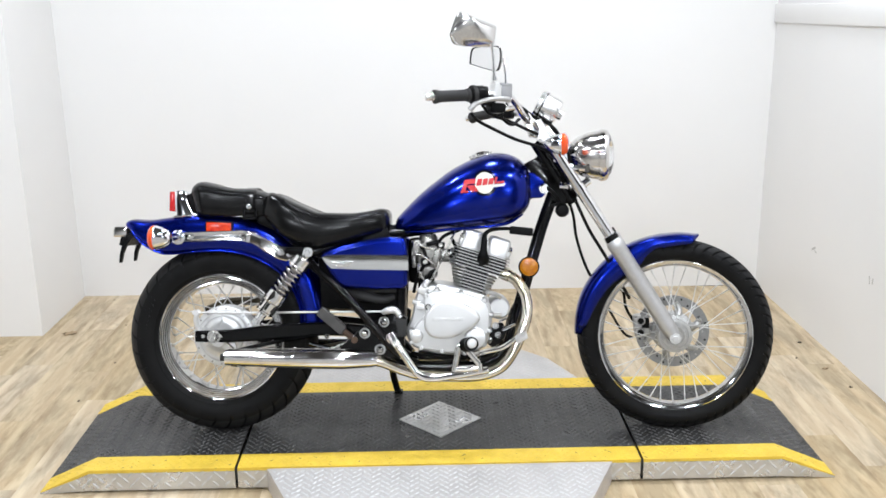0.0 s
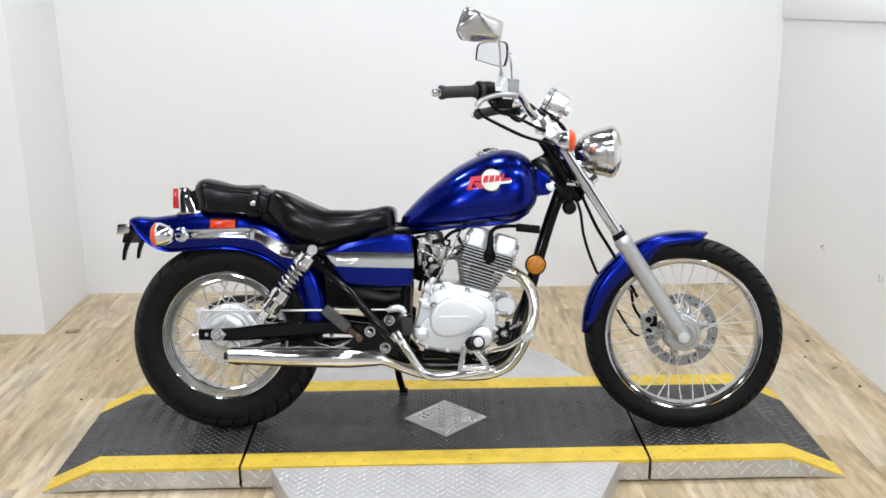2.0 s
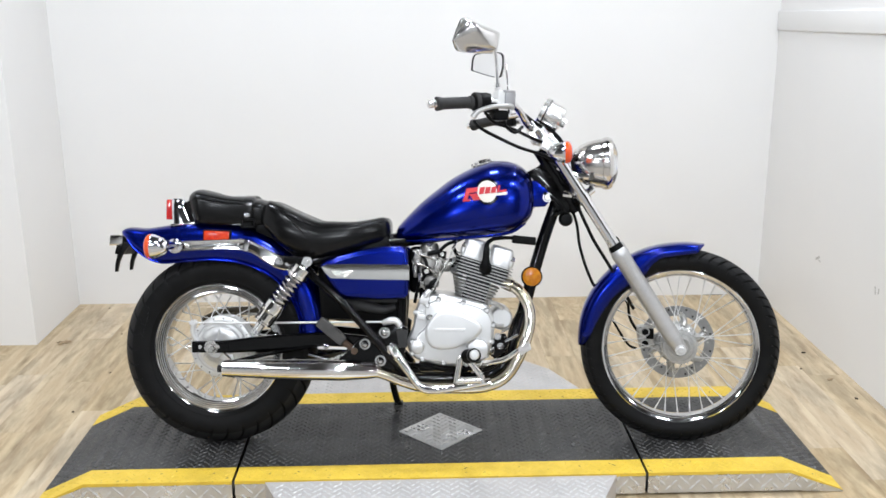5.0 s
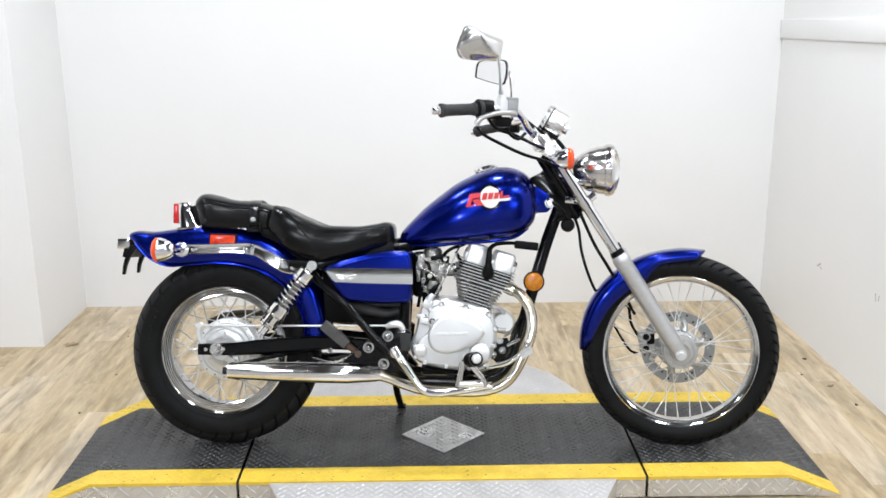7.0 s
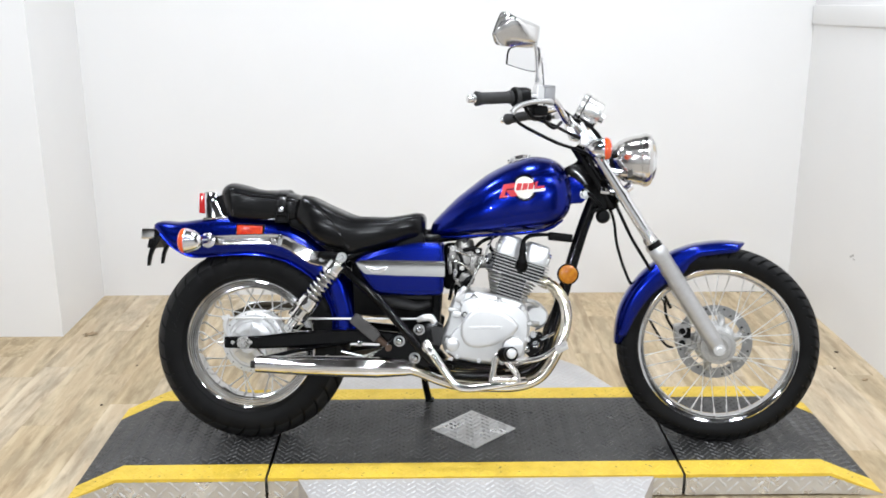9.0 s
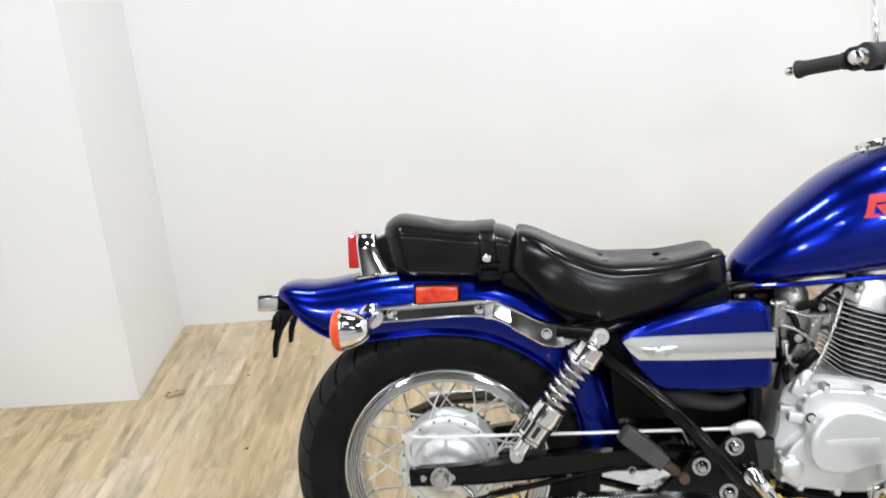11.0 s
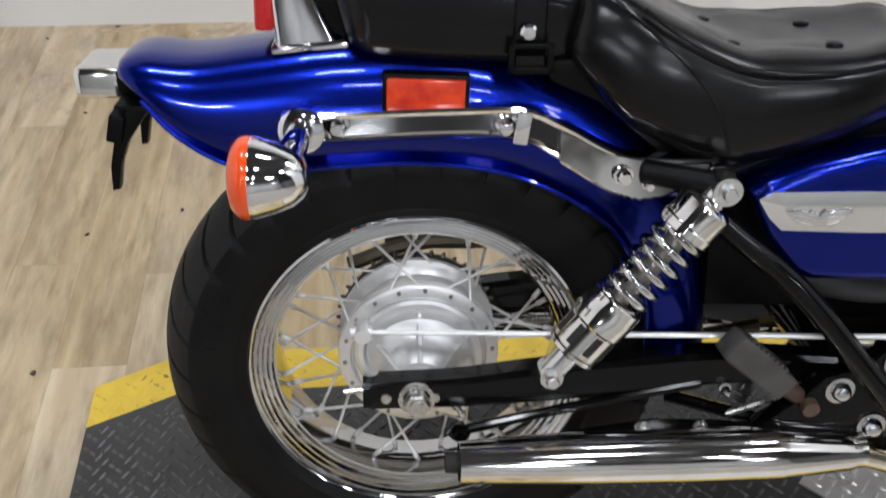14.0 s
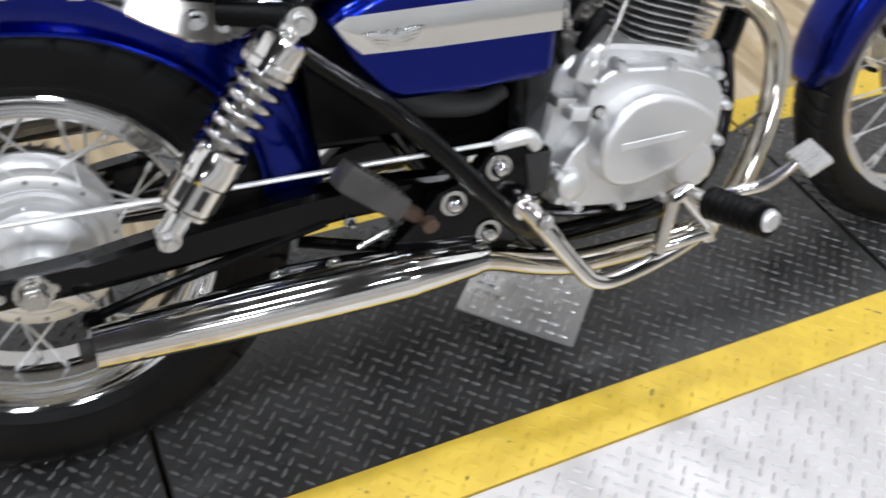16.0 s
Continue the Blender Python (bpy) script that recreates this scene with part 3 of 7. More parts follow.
front = wheel("front_wheel", front_m,
              [(0.238, 0.022), (0.241, 0.029), (0.252, 0.036), (0.265, 0.040), (0.278, 0.0405), (0.290, 0.036), (0.299, 0.028), (0.305, 0.017), (0.3085, 0.007), (0.309, 0.0)],
              56, 3.4, (0.286, 0.3080),
              [(0.237, 0.016), (0.2375, 0.026), (0.2435, 0.0275), (0.244, 0.030), (0.241, 0.031), (0.235, 0.028), (0.231, 0.0265), (0.228, 0.0215), (0.225, 0.0205), (0.223, 0.013), (0.222, 0.0)],
              "wire-spoked front wheel with disc brake")

# raised sidewall marks, worn past reading
for w, r, y, a0, n in ((rear, 0.246, -0.0632, 150, 6), (front, 0.2735, -0.0402, 42, 7)):
    for i in range(n):
        a = radians(a0 + 4.2 * i)
        m = Matrix.Translation((r * math.cos(a), y, r * math.sin(a))) @ Matrix.Rotation(-a, 4, "Y")
        part("sidewall_mark", brick(bmesh.new(), (0.014 if w is rear else 0.008, 0.0016, 0.006 + 0.003 * (i % 3)), m), TYRE, w)

# rear hub with drum: the near flange lies close to the wheel's middle
bm = turned(bmesh.new(), [(0.0, -0.018), (0.082, -0.018), (0.0835, -0.020), (0.094, -0.020), (0.0975, -0.018), (0.0985, -0.014), (0.0985, -0.009), (0.092, -0.005),
                          (0.084, 0.0), (0.084, 0.034), (0.092, 0.040), (0.0985, 0.043), (0.0985, 0.050), (0.085, 0.055), (0.0, 0.058)], 72)
part("hub", bm, HUB, rear, "cast aluminium drum hub")
bm = turned(bmesh.new(), [(0.0805, -0.015), (0.0805, -0.024), (0.077, -0.0275), (0.069, -0.0285), (0.066, -0.032), (0.0645, -0.040), (0.058, -0.0425), (0.049, -0.046), (0.042, -0.056), (0.034, -0.070), (0.027, -0.076), (0.024, -0.098), (0.0, -0.099)], 56)
part("brake_panel", bm, HUB, rear, "stepped aluminium brake panel")
for a in range(0, 360, 60):
    c, s = math.cos(radians(a + 30)), math.sin(radians(a + 30))
    part("panel_rib", tube(bmesh.new(), [(0.026 * c, -0.076, 0.026 * s), (0.046 * c, -0.050, 0.046 * s), (0.066 * c, -0.032, 0.066 * s)], 0.0040, 6, 1), HUB, rear)
for i in range(18):
    a = radians(i * 20 + 5)
    c, s = 0.0905 * math.cos(a), 0.0905 * math.sin(a)
    part("spoke_head", rod(bmesh.new(), (c, -0.0195, s), (c, -0.0225, s), 0.0030, 0.0022, 8), CARB, rear)
spokes(rear, 36, 0.0905, (0.017, 0.046), 0.168, 0.012, 24, 0.0019)
# chain sprocket on the far side
bm = turned(bmesh.new(), [(0.06, 0.060), (0.098, 0.060), (0.098, 0.066), (0.06, 0.066)], 41, closed=True)
for i in range(41):
    a = 2 * math.pi * i / 41
    rod(bm, (0.098 * math.cos(a), 0.063, 0.098 * math.sin(a)), (0.104 * math.cos(a), 0.063, 0.104 * math.sin(a)), 0.0035, 0.0015, 6)
part("sprocket", bm, mat("oily_sprocket", (0.16, 0.15, 0.14), 0.45, 0.8, noise_scale=60, noise_mix=0.6), rear, "steel chain sprocket")

# front hub and disc
bm = turned(bmesh.new(), [(0.0, -0.048), (0.018, -0.048), (0.0195, -0.043), (0.026, -0.043), (0.0275, -0.0465), (0.0320, -0.0465), (0.0335, -0.040), (0.042, -0.039), (0.0435, -0.042), (0.0530, -0.041), (0.0545, -0.033), (0.040, -0.028), (0.026, -0.015),
                          (0.026, 0.015), (0.040, 0.028), (0.056, 0.033), (0.058, 0.04), (0.04, 0.05), (0.0, 0.052)], 48)
part("hub", bm, AGED_ALU, front, "cast aluminium front hub")
spokes(front, 36, 0.047, (0.034, 0.034), 0.226, 0.010, 33, 0.0015)
bm = turned(bmesh.new(), [(0.086, 0.048), (0.118, 0.048), (0.118, 0.053), (0.086, 0.053)], 72, closed=True)
part("brake_disc", bm, mat("brake_disc_steel", (0.34, 0.34, 0.335), 0.36, 0.85, noise_scale=60, noise_mix=0.35, rough_var=0.08), front, "drilled steel brake disc")
# discs on the uncut face; the dark ones carry the holes' shade as colour
for i in range(24):
    a, r = radians(15 * i), 0.096 + 0.012 * (i % 2)
    part("drill_hole", rod(bmesh.new(), (r * math.cos(a), 0.0474, r * math.sin(a)), (r * math.cos(a), 0.0484, r * math.sin(a)), 0.0034, seg=10), DARK if i % 3 else AGED_ALU, front)
bm = turned(bmesh.new(), [(0.030, 0.041), (0.060, 0.041), (0.066, 0.044), (0.068, 0.050), (0.030, 0.052)], 48, closed=True)
part("disc_carrier", bm, AGED_ALU, front, "cast aluminium disc carrier")
for i in range(6):
    a = radians(60 * i + 15)
    u, v = (math.cos(a), math.sin(a)), (math.cos(a + 0.16), math.sin(a + 0.16))
    bm = tube(bmesh.new(), [(0.058 * u[0], 0.046, 0.058 * u[1]), (0.076 * u[0], 0.0475, 0.076 * u[1]), (0.094 * v[0], 0.0485, 0.094 * v[1])], (0.016, 0.012, 0.009), 10, 3)
    part("carrier_arm", bm, AGED_ALU, front)
    bm = nut(bmesh.new(), (0.092 * v[0], 0.0415, 0.092 * v[1]), (0, -1, 0), 0.0065, 0.006)
    part("disc_bolt", bm, STEEL, front)
    # solid dark disc, a hole's inner shade put into its colour
    bm = rod(bmesh.new(), (0.047 * v[0], 0.0415, 0.047 * v[1]), (0.047 * v[0], 0.0395, 0.047 * v[1]), 0.0065, seg=12)
    part("carrier_hole", bm, DARK, front)

# -- rear fender
def fender(stations, segs=16, power=0.66):
    """A curved mudguard: each station gives the crown (x, z), the lower edge (x, z) and the half width."""
    rows = curve([(a, b, c) for a, b, c, d, w in stations], 5), curve([(d, w, 0) for a, b, c, d, w in stations], 5)
    rings = []
    for p, q in zip(*rows):
        (tx, tz, ex), (ez, w, _) = p, q
        ring = []
        for k in range(segs + 1):
            a = math.pi * k / segs
            c, s = math.cos(a), math.sin(a)
            u = math.copysign(abs(c) ** power, c)
            v = abs(s) ** power
            ring.append((ex + (tx - ex) * v, -w * u, ez + (tz - ez) * v))
        rings.append(ring)
    return loft(bmesh.new(), rings, False, False)


def thick(ob, t, offset=1.0):
    m = ob.modifiers.new("thickness", "SOLIDIFY")
    m.thickness, m.offset = t, offset
    return ob


REAR_FENDER = [
    (-0.300, 0.668, -0.286, 0.660, 0.046), (-0.294, 0.682, -0.270, 0.648, 0.064), (-0.270, 0.689, -0.240, 0.616, 0.073), (-0.222, 0.686, -0.200, 0.590, 0.078), (-0.165, 0.693, -0.155, 0.577, 0.081),
    (-0.08, 0.705, -0.081, 0.582, 0.084), (0.01, 0.707, 0.008, 0.586, 0.086), (0.095, 0.695, 0.097, 0.574, 0.086), (0.18, 0.662, 0.167, 0.543, 0.084),
    (0.255, 0.605, 0.22, 0.502, 0.082), (0.31, 0.535, 0.255, 0.443, 0.080), (0.336, 0.455, 0.270, 0.395, 0.078), (0.350, 0.385, 0.272, 0.352, 0.079), (0.356, 0.322, 0.283, 0.319, 0.079)]
rf = thick(part("rear_fender", fender(REAR_FENDER, 20, 0.58), BLUE, bike, "blue metallic rear fender", 50), 0.003, -1)
for sgn in (1, -1):
    edge = [(d, -w * sgn, e) for _, _, d, e, w in REAR_FENDER[1:]]
    part("rolled_edge", tube(bmesh.new(), edge, 0.0032, 8, 5), BLUE, rf, "rolled lower edge")
# side marker
bm = brick(bmesh.new(), (0.088, 0.026, 0.040), pose(0.015, -0.0745, 0.660, 0, 2), 0.004)
mk = part("side_marker", bm, PLASTIC, bike, "orange-red side marker in a black surround")
bm = brick(bmesh.new(), (0.079, 0.008, 0.031), pose(0.015, -0.0865, 0.660, 0, 2), 0.003)
part("lens", bm, MARKER, mk, "orange-red reflector lens")

# -- chrome fender struts, signals and shock absorbers on both sides
def strut(parent):
    """The chrome side strut of the rear fender."""
    top = curve([(-0.128, -0.094, 0.643), (-0.05, -0.094, 0.647), (0.05, -0.094, 0.650), (0.112, -0.094, 0.649), (0.155, -0.095, 0.632), (0.21, -0.098, 0.603), (0.245, -0.102, 0.598), (0.310, -0.112, 0.600)], 6)
    low = curve([(-0.124, -0.094, 0.614), (-0.05, -0.094, 0.616), (0.05, -0.094, 0.619), (0.105, -0.094, 0.615), (0.145, -0.095, 0.598), (0.19, -0.098, 0.570), (0.235, -0.102, 0.555), (0.285, -0.112, 0.562)], 6)
    rings = []
    for a, b in zip(top, low):
        h, o = (a - b), Vector((0, -0.011, 0))
        up = h.normalized() * 0.005
        rings.append([a + Vector((0, 0.012, 0)), a, a + o * 0.7, a + o - up * 0.5, a + o * 0.9 - up * 1.1, a - o * 0.05 - up * 1.4,
                      b + o * 0.55 + up * 1.4, b + o * 0.9 + up * 1.1, b + o + up * 0.6, b + o * 0.7, b, b + Vector((0, 0.012, 0))])
    return part("fender_strut", loft(bmesh.new(), rings), CHROME, parent, "chrome fender strut", 28)


def bullet(parent, lens_at, way, r, stem, lens_mat, name, stem_r=0.009):
    """A chrome bullet turn signal; way: the direction that the lens faces."""
    m = along(lens_at, Vector(lens_at) + Vector(way))
    bm = turned(bmesh.new(), [(0, -0.050), (r * 0.26, -0.0495), (r * 0.48, -0.045), (r * 0.68, -0.036), (r * 0.85, -0.022), (r * 0.96, -0.009), (r, -0.004), (r, 0.0), (r * 0.9, 0.0)], 28, m)
    tube(bm, stem, stem_r, 16, 5)
    q = stem_r / 0.009
    turned(bm, [(0, -0.003), (0.014 * q, -0.003), (0.016 * q, 0.0), (0.016 * q, 0.005), (0.012 * q, 0.008), (0, 0.009)], 18, along(stem[-1], stem[-2]))
    body = part(name, bm, CHROME, parent, "chrome bullet turn signal")
    bm = turned(bmesh.new(), [(r * 0.99, -0.001), (r * 1.02, 0.004), (r * 0.98, 0.010), (r * 0.8, 0.0165), (r * 0.45, 0.020), (0, 0.021)], 28, m)
    part("lens", bm, lens_mat, body, "orange signal lens")
    return body


def shock(parent, flip):
    """A chrome coil-over shock absorber with its bolts."""
    f = far if flip else Vector
    top, low = f((0.308, -0.150, 0.582)), f((0.147, -0.153, 0.369))
    ax = (low - top).normalized()
    m = along(top, low)
    bm = bmesh.new()
    turned(bm, [(0.0, 0.010), (0.012, 0.010), (0.0145, 0.018), (0.024, 0.020), (0.0280, 0.024), (0.0290, 0.030), (0.0290, 0.048), (0.0305, 0.050), (0.0305, 0.058), (0.0275, 0.060), (0.010, 0.061), (0.010, 0.15),
                (0.026, 0.152), (0.0305, 0.156), (0.0305, 0.168), (0.0315, 0.171), (0.0315, 0.190), (0.0290, 0.193), (0.0290, 0.224), (0.024, 0.230), (0.013, 0.236), (0, 0.238)], 32, m)
    body = part("shock_absorber", bm, CHROME_WORN, parent, "chrome shock absorber with an exposed coil spring")
    bm = bmesh.new()
    a, turns = [], 6.5
    for i in range(int(turns * 16) + 1):
        u = i / (turns * 16)
        an = 2 * math.pi * turns * u
        a.append(m @ Vector((0.0250 * math.cos(an), 0.056 + 0.102 * u, 0.0250 * math.sin(an))))
    tube(bm, a, 0.0042, 12, 1)
    part("coil_spring", bm, RIM, body, "bright coil spring")
    part("damper_rod", rod(bmesh.new(), m @ Vector((0, 0.058, 0)), m @ Vector((0, 0.156, 0)), 0.0115, seg=16), CARB, body, "dull damper body inside the spring")
    side = f((0, -1, 0))
    for p, r, q in ((top, 0.0150, top + ax * 0.03), (low, 0.0125, low - ax * 0.03)):
        bm = rod(bmesh.new(), p, q, 0.014, seg=12)
        rod(bm, p - side * 0.014, p + side * 0.013, r, seg=20)
        nut(bm, p + side * 0.013, side, 0.0072, 0.010, 12)
        part("mounting_eye", bm, CHROME_SOFT, body, "mounting eye with a cap nut")
    bm = rod(bmesh.new(), low - ax * 0.036, low - ax * 0.040, 0.0292, seg=24)
    part("shock_ring", bm, CHROME_WORN, body)
    # dark blocks on the canister, the slots' inner shade put into their colour
    for k in range(8):
        c, s = math.cos(k * math.pi / 4), math.sin(k * math.pi / 4)
        bm = brick(bmesh.new(), (0.003, 0.024, 0.008), m @ Matrix.Translation((0.0285 * c, 0.2070, 0.0285 * s)) @ Matrix.Rotation(-k * math.pi / 4, 4, "Y"))
        part("preload_slot", bm, DARK, body)


strut(bike)
st = strut(bike)
st.data.transform(FLIP)
st.data.flip_normals()
for sgn in (1, -1):
    y = lambda v: v * sgn
    bullet(bike, (-0.142, y(-0.228), 0.631), (-1, 0, 0.02), 0.0365, [(-0.117, y(-0.228), 0.631), (-0.112, y(-0.17), 0.633), (-0.108, y(-0.105), 0.630)], ORANGE, "rear_turn_signal", 0.0130)
    shock(bike, sgn < 0)
for x, z, r in ((-0.074, 0.631, 0.0105), (0.094, 0.629, 0.0105)):
    bm = turned(bmesh.new(), [(0, 0.017), (r * 0.55, 0.0155), (r * 0.9, 0.010), (r, 0.004), (r * 1.25, 0.003), (r * 1.25, 0.0)], 18, along((x, -0.094, z), (x, -0.2, z)))
    part("strut_bolt", bm, CHROME, bike, "domed chrome nut")
for x, z, r in ((0.214, 0.583, 0.0075), (0.262, 0.583, 0.0085), (0.240, 0.574, 0.005)):
    part("strut_bolt", nut(bmesh.new(), (x, -0.1185, z), (0, -1, 0), r, 0.012), CHROME, bike)
bm = brick(bmesh.new(), (0.016, 0.009, 0.036), pose(0.111, -0.102, 0.630, 0, 8), 0.003)
part("strut_clip", bm, CHROME, bike, "chrome clip across the strut")
rings = []
for x, hi, lo, y in ((0.150, 0.6255, 0.594, -0.099), (0.180, 0.612, 0.5755, -0.102), (0.205, 0.601, 0.561, -0.104), (0.232, 0.596, 0.5545, -0.108), (0.256, 0.595, 0.560, -0.112), (0.276, 0.596, 0.571, -0.115)):
    rings.append([(x, y + 0.006, hi), (x, y - 0.004, hi), (x, y - 0.0115, lo + 0.003), (x, y - 0.010, lo), (x, y + 0.006, lo)])
part("strut_plate", loft(bmesh.new(), rings), CHROME_WORN, bike, "bright stamped plate at the strut's end", 30)
# rubber damper between strut and shock
bm = rod(bmesh.new(), (0.236, -0.112, 0.585), (0.300, -0.140, 0.582), 0.013, seg=14)
part("strut_bush", bm, PLASTIC, bike)

# -- tail lamp, plate bracket
bm = bmesh.new()
rings = []
for x0, x1, z, w in ((-0.136, -0.068, 0.690, 0.051), (-0.136, -0.073, 0.706, 0.050), (-0.138, -0.093, 0.748, 0.047), (-0.140, -0.099, 0.772, 0.045), (-0.139, -0.103, 0.778, 0.041)):
    ring = []
    for k in range(20):
        a = 2 * math.pi * k / 20
        c, s = math.cos(a), math.sin(a)
        ring.append(((x0 + x1) / 2 + (x1 - x0) / 2 * math.copysign(abs(c) ** 0.22, c), w * math.copysign(abs(s) ** 0.22, s), z))
    rings.append(ring)
tl = part("tail_lamp", loft(bm, rings), CHROME, bike, "chrome tail lamp housing with a red lens")
part("lamp_flange", brick(bmesh.new(), (0.078, 0.112, 0.007), pose(-0.100, 0, 0.6985, 0, -5), 0.003), CHROME, tl, "chrome flange on the fender")
bm = brick(bmesh.new(), (0.020, 0.090, 0.064), pose(-0.144, 0, 0.744, 0, 2), 0.006, 3)
part("lens", bm, RED, tl, "red tail lens")
bm = slab(bmesh.new(), [(-0.090, 0.715), (-0.066, 0.705), (-0.058, 0.722), (-0.082, 0.772), (-0.097, 0.766)], -0.042, 0.042, 0.004)
part("seat_bracket", bm, PLASTIC, bike)
bm = bmesh.new()
brick(bm, (0.05, 0.062, 0.024), pose(-0.280, 0.02, 0.648), 0.004)
brick(bm, (0.050, 0.13, 0.008), pose(-0.280, 0.02, 0.632), 0.003)
brick(bm, (0.016, 0.17, 0.030), pose(-0.300, 0.018, 0.618, 0, 14), 0.003)
pb = part("plate_bracket", bm, PLASTIC, bike, "black number plate bracket with two prongs")
for yy in (-0.052, 0.084):
    bm = slab(bmesh.new(), [(-0.262, 0.640), (-0.284, 0.642), (-0.304, 0.606), (-0.312, 0.575), (-0.3135, 0.548), (-0.306, 0.549), (-0.300, 0.578), (-0.290, 0.602)], yy - 0.009, yy + 0.009, 0.003)
    part("prong", bm, PLASTIC, pb)
bm = brick(bmesh.new(), (0.050, 0.086, 0.034), pose(-0.328, 0.035, 0.6475), 0.009, 4)
part("plate_lamp", bm, CHROME_WORN, pb, "chrome number plate lamp")

# -- seats
def on_side(skin, x, z, sgn, lift=0.0):
    """The point of a skin's right (sgn 1) or left flank at x and z."""
    hit = skin.ray_cast(Vector((x, -0.5 * sgn, z)), Vector((0, sgn, 0)))[0]
    return Vector((x, hit.y - lift * sgn, z))


def cushion(stations, segs=24, power=0.55, dish=0.0):
    """A stuffed seat: stations of x at the top, x at the bottom, top, bottom, half width above and below."""
    rows = [curve([(s[i], s[j], s[k]) for s in stations], 6) for i, j, k in ((0, 1, 2), (3, 4, 5))]
    rings = []
    for p, q in zip(*rows):
        (xt, xb, zt), (zb, wt, wb) = p, q
        ring = []
        for k in range(segs):
            a = 2 * math.pi * k / segs
            c, s = math.cos(a), math.sin(a)
            v = math.copysign(abs(s) ** power, s) * 0.5 + 0.5
            w = wb + (wt - wb) * v
            yy = w * math.copysign(abs(c) ** power, c)
            drop = dish * max(0.0, 1 - (yy / max(w * 0.7, 1e-4)) ** 2) * (1 if s > 0.2 else 0)
            ring.append((xb + (xt - xb) * v, yy, zb + (zt - zb) * v - drop))
        rings.append(ring)
    return loft(bmesh.new(), rings)


def pad(stations):
    """A boxy pad with flat sides, a narrow edge and a crowned top; stations as for a cushion."""
    rows = [curve([(s[i], s[j], s[k]) for s in stations], 6) for i, j, k in ((0, 1, 2), (3, 4, 5))]
    rings = []
    for p, q in zip(*rows):
        (xt, xb, zt), (zb, wt, wb) = p, q
        h = zt - zb
        half = [(0.0, 0.0), (0.78, 0.0), (0.92, 0.05), (0.97, 0.16), (0.995, 0.40), (1.0, 0.66), (0.992, 0.72), (0.965, 0.775), (0.91, 0.825), (0.78, 0.895), (0.55, 0.96), (0.28, 0.99), (0.0, 1.0)]
        full = [*half, *((-a, b) for a, b in half[-2:0:-1])]
        rings.append([(xb + (xt - xb) * v, a * (wb + (wt - wb) * v), zb + h * v) for a, v in full])
    return loft(bmesh.new(), rings)


seat_bm = cushion([(0.170, 0.148, 0.752, 0.712, 0.050, 0.062), (0.174, 0.152, 0.773, 0.690, 0.080, 0.100), (0.205, 0.178, 0.767, 0.662, 0.102, 0.116), (0.257, 0.222, 0.742, 0.620, 0.124, 0.128),
                   (0.328, 0.312, 0.714, 0.580, 0.134, 0.132), (0.380, 0.385, 0.709, 0.588, 0.132, 0.128), (0.434, 0.440, 0.708, 0.604, 0.126, 0.121), (0.490, 0.490, 0.713, 0.622, 0.112, 0.108),
                   (0.526, 0.528, 0.720, 0.628, 0.096, 0.095), (0.546, 0.547, 0.715, 0.634, 0.080, 0.082), (0.554, 0.554, 0.699, 0.648, 0.056, 0.060)], dish=0.012)
# button dimples in the saddle
for bx, by in ((0.330, 0.052), (0.330, -0.052), (0.442, 0.045), (0.442, -0.045), (0.386, 0.0)):
    for v in seat_bm.verts:
        d = math.hypot(v.co.x - bx, v.co.y - by)
        if d < 0.05 and v.co.z > 0.68:
            v.co.z -= 0.006 * (1 - d / 0.05)
seat_skin = BVHTree.FromBMesh(seat_bm)
seat = part("rider_seat", seat_bm, LEATHER, bike, "black vinyl rider seat with piped seams and buttons", 60)
for bx, by, bz in ((0.330, 0.052, 0.7005), (0.330, -0.052, 0.7005), (0.442, 0.045, 0.6975), (0.442, -0.045, 0.6975)):
    part("button", ball(bmesh.new(), pose(bx, by, bz) @ Matrix.Diagonal((0.009, 0.009, 0.004, 1)), 12), LEATHER, seat)
for sgn in (1, -1):
    pip = [(0.222, -0.106, 0.748), (0.262, -0.122, 0.722), (0.325, -0.131, 0.696), (0.400, -0.129, 0.691), (0.470, -0.116, 0.697), (0.525, -0.093, 0.703), (0.551, -0.066, 0.700)]
    part("piping", tube(bmesh.new(), [(x, y * sgn, z) for x, y, z in pip], 0.0021, 8, 6), LEATHER, seat, "raised seam piping")
    pip = [on_side(seat_skin, x, z, sgn, 0.0004) for x, z in ((0.190, 0.759), (0.215, 0.740), (0.245, 0.715), (0.268, 0.694), (0.288, 0.670), (0.303, 0.645), (0.316, 0.610))]
    part("piping", tube(bmesh.new(), pip, 0.0019, 8, 6), LEATHER, seat, "side panel seam")
pil_bm = pad([(-0.080, -0.060, 0.770, 0.716, 0.045, 0.045), (-0.080, -0.060, 0.792, 0.704, 0.070, 0.068), (-0.054, -0.042, 0.808, 0.697, 0.093, 0.090), (-0.010, -0.005, 0.801, 0.693, 0.093, 0.092),
                  (0.045, 0.045, 0.790, 0.690, 0.094, 0.093), (0.100, 0.100, 0.784, 0.688, 0.093, 0.092), (0.145, 0.143, 0.775, 0.686, 0.090, 0.088), (0.164, 0.160, 0.766, 0.688, 0.080, 0.080), (0.169, 0.164, 0.752, 0.700, 0.058, 0.058)]
)
for v in pil_bm.verts:
    d = math.hypot(v.co.x - 0.035, v.co.y)
    if d < 0.045 and v.co.z > 0.76:
        v.co.z -= 0.013 * (1 - d / 0.045)
pil_skin = BVHTree.FromBMesh(pil_bm)
pil = part("pillion_seat", pil_bm, LEATHER, bike, "black vinyl pillion pad with a strap", 60)
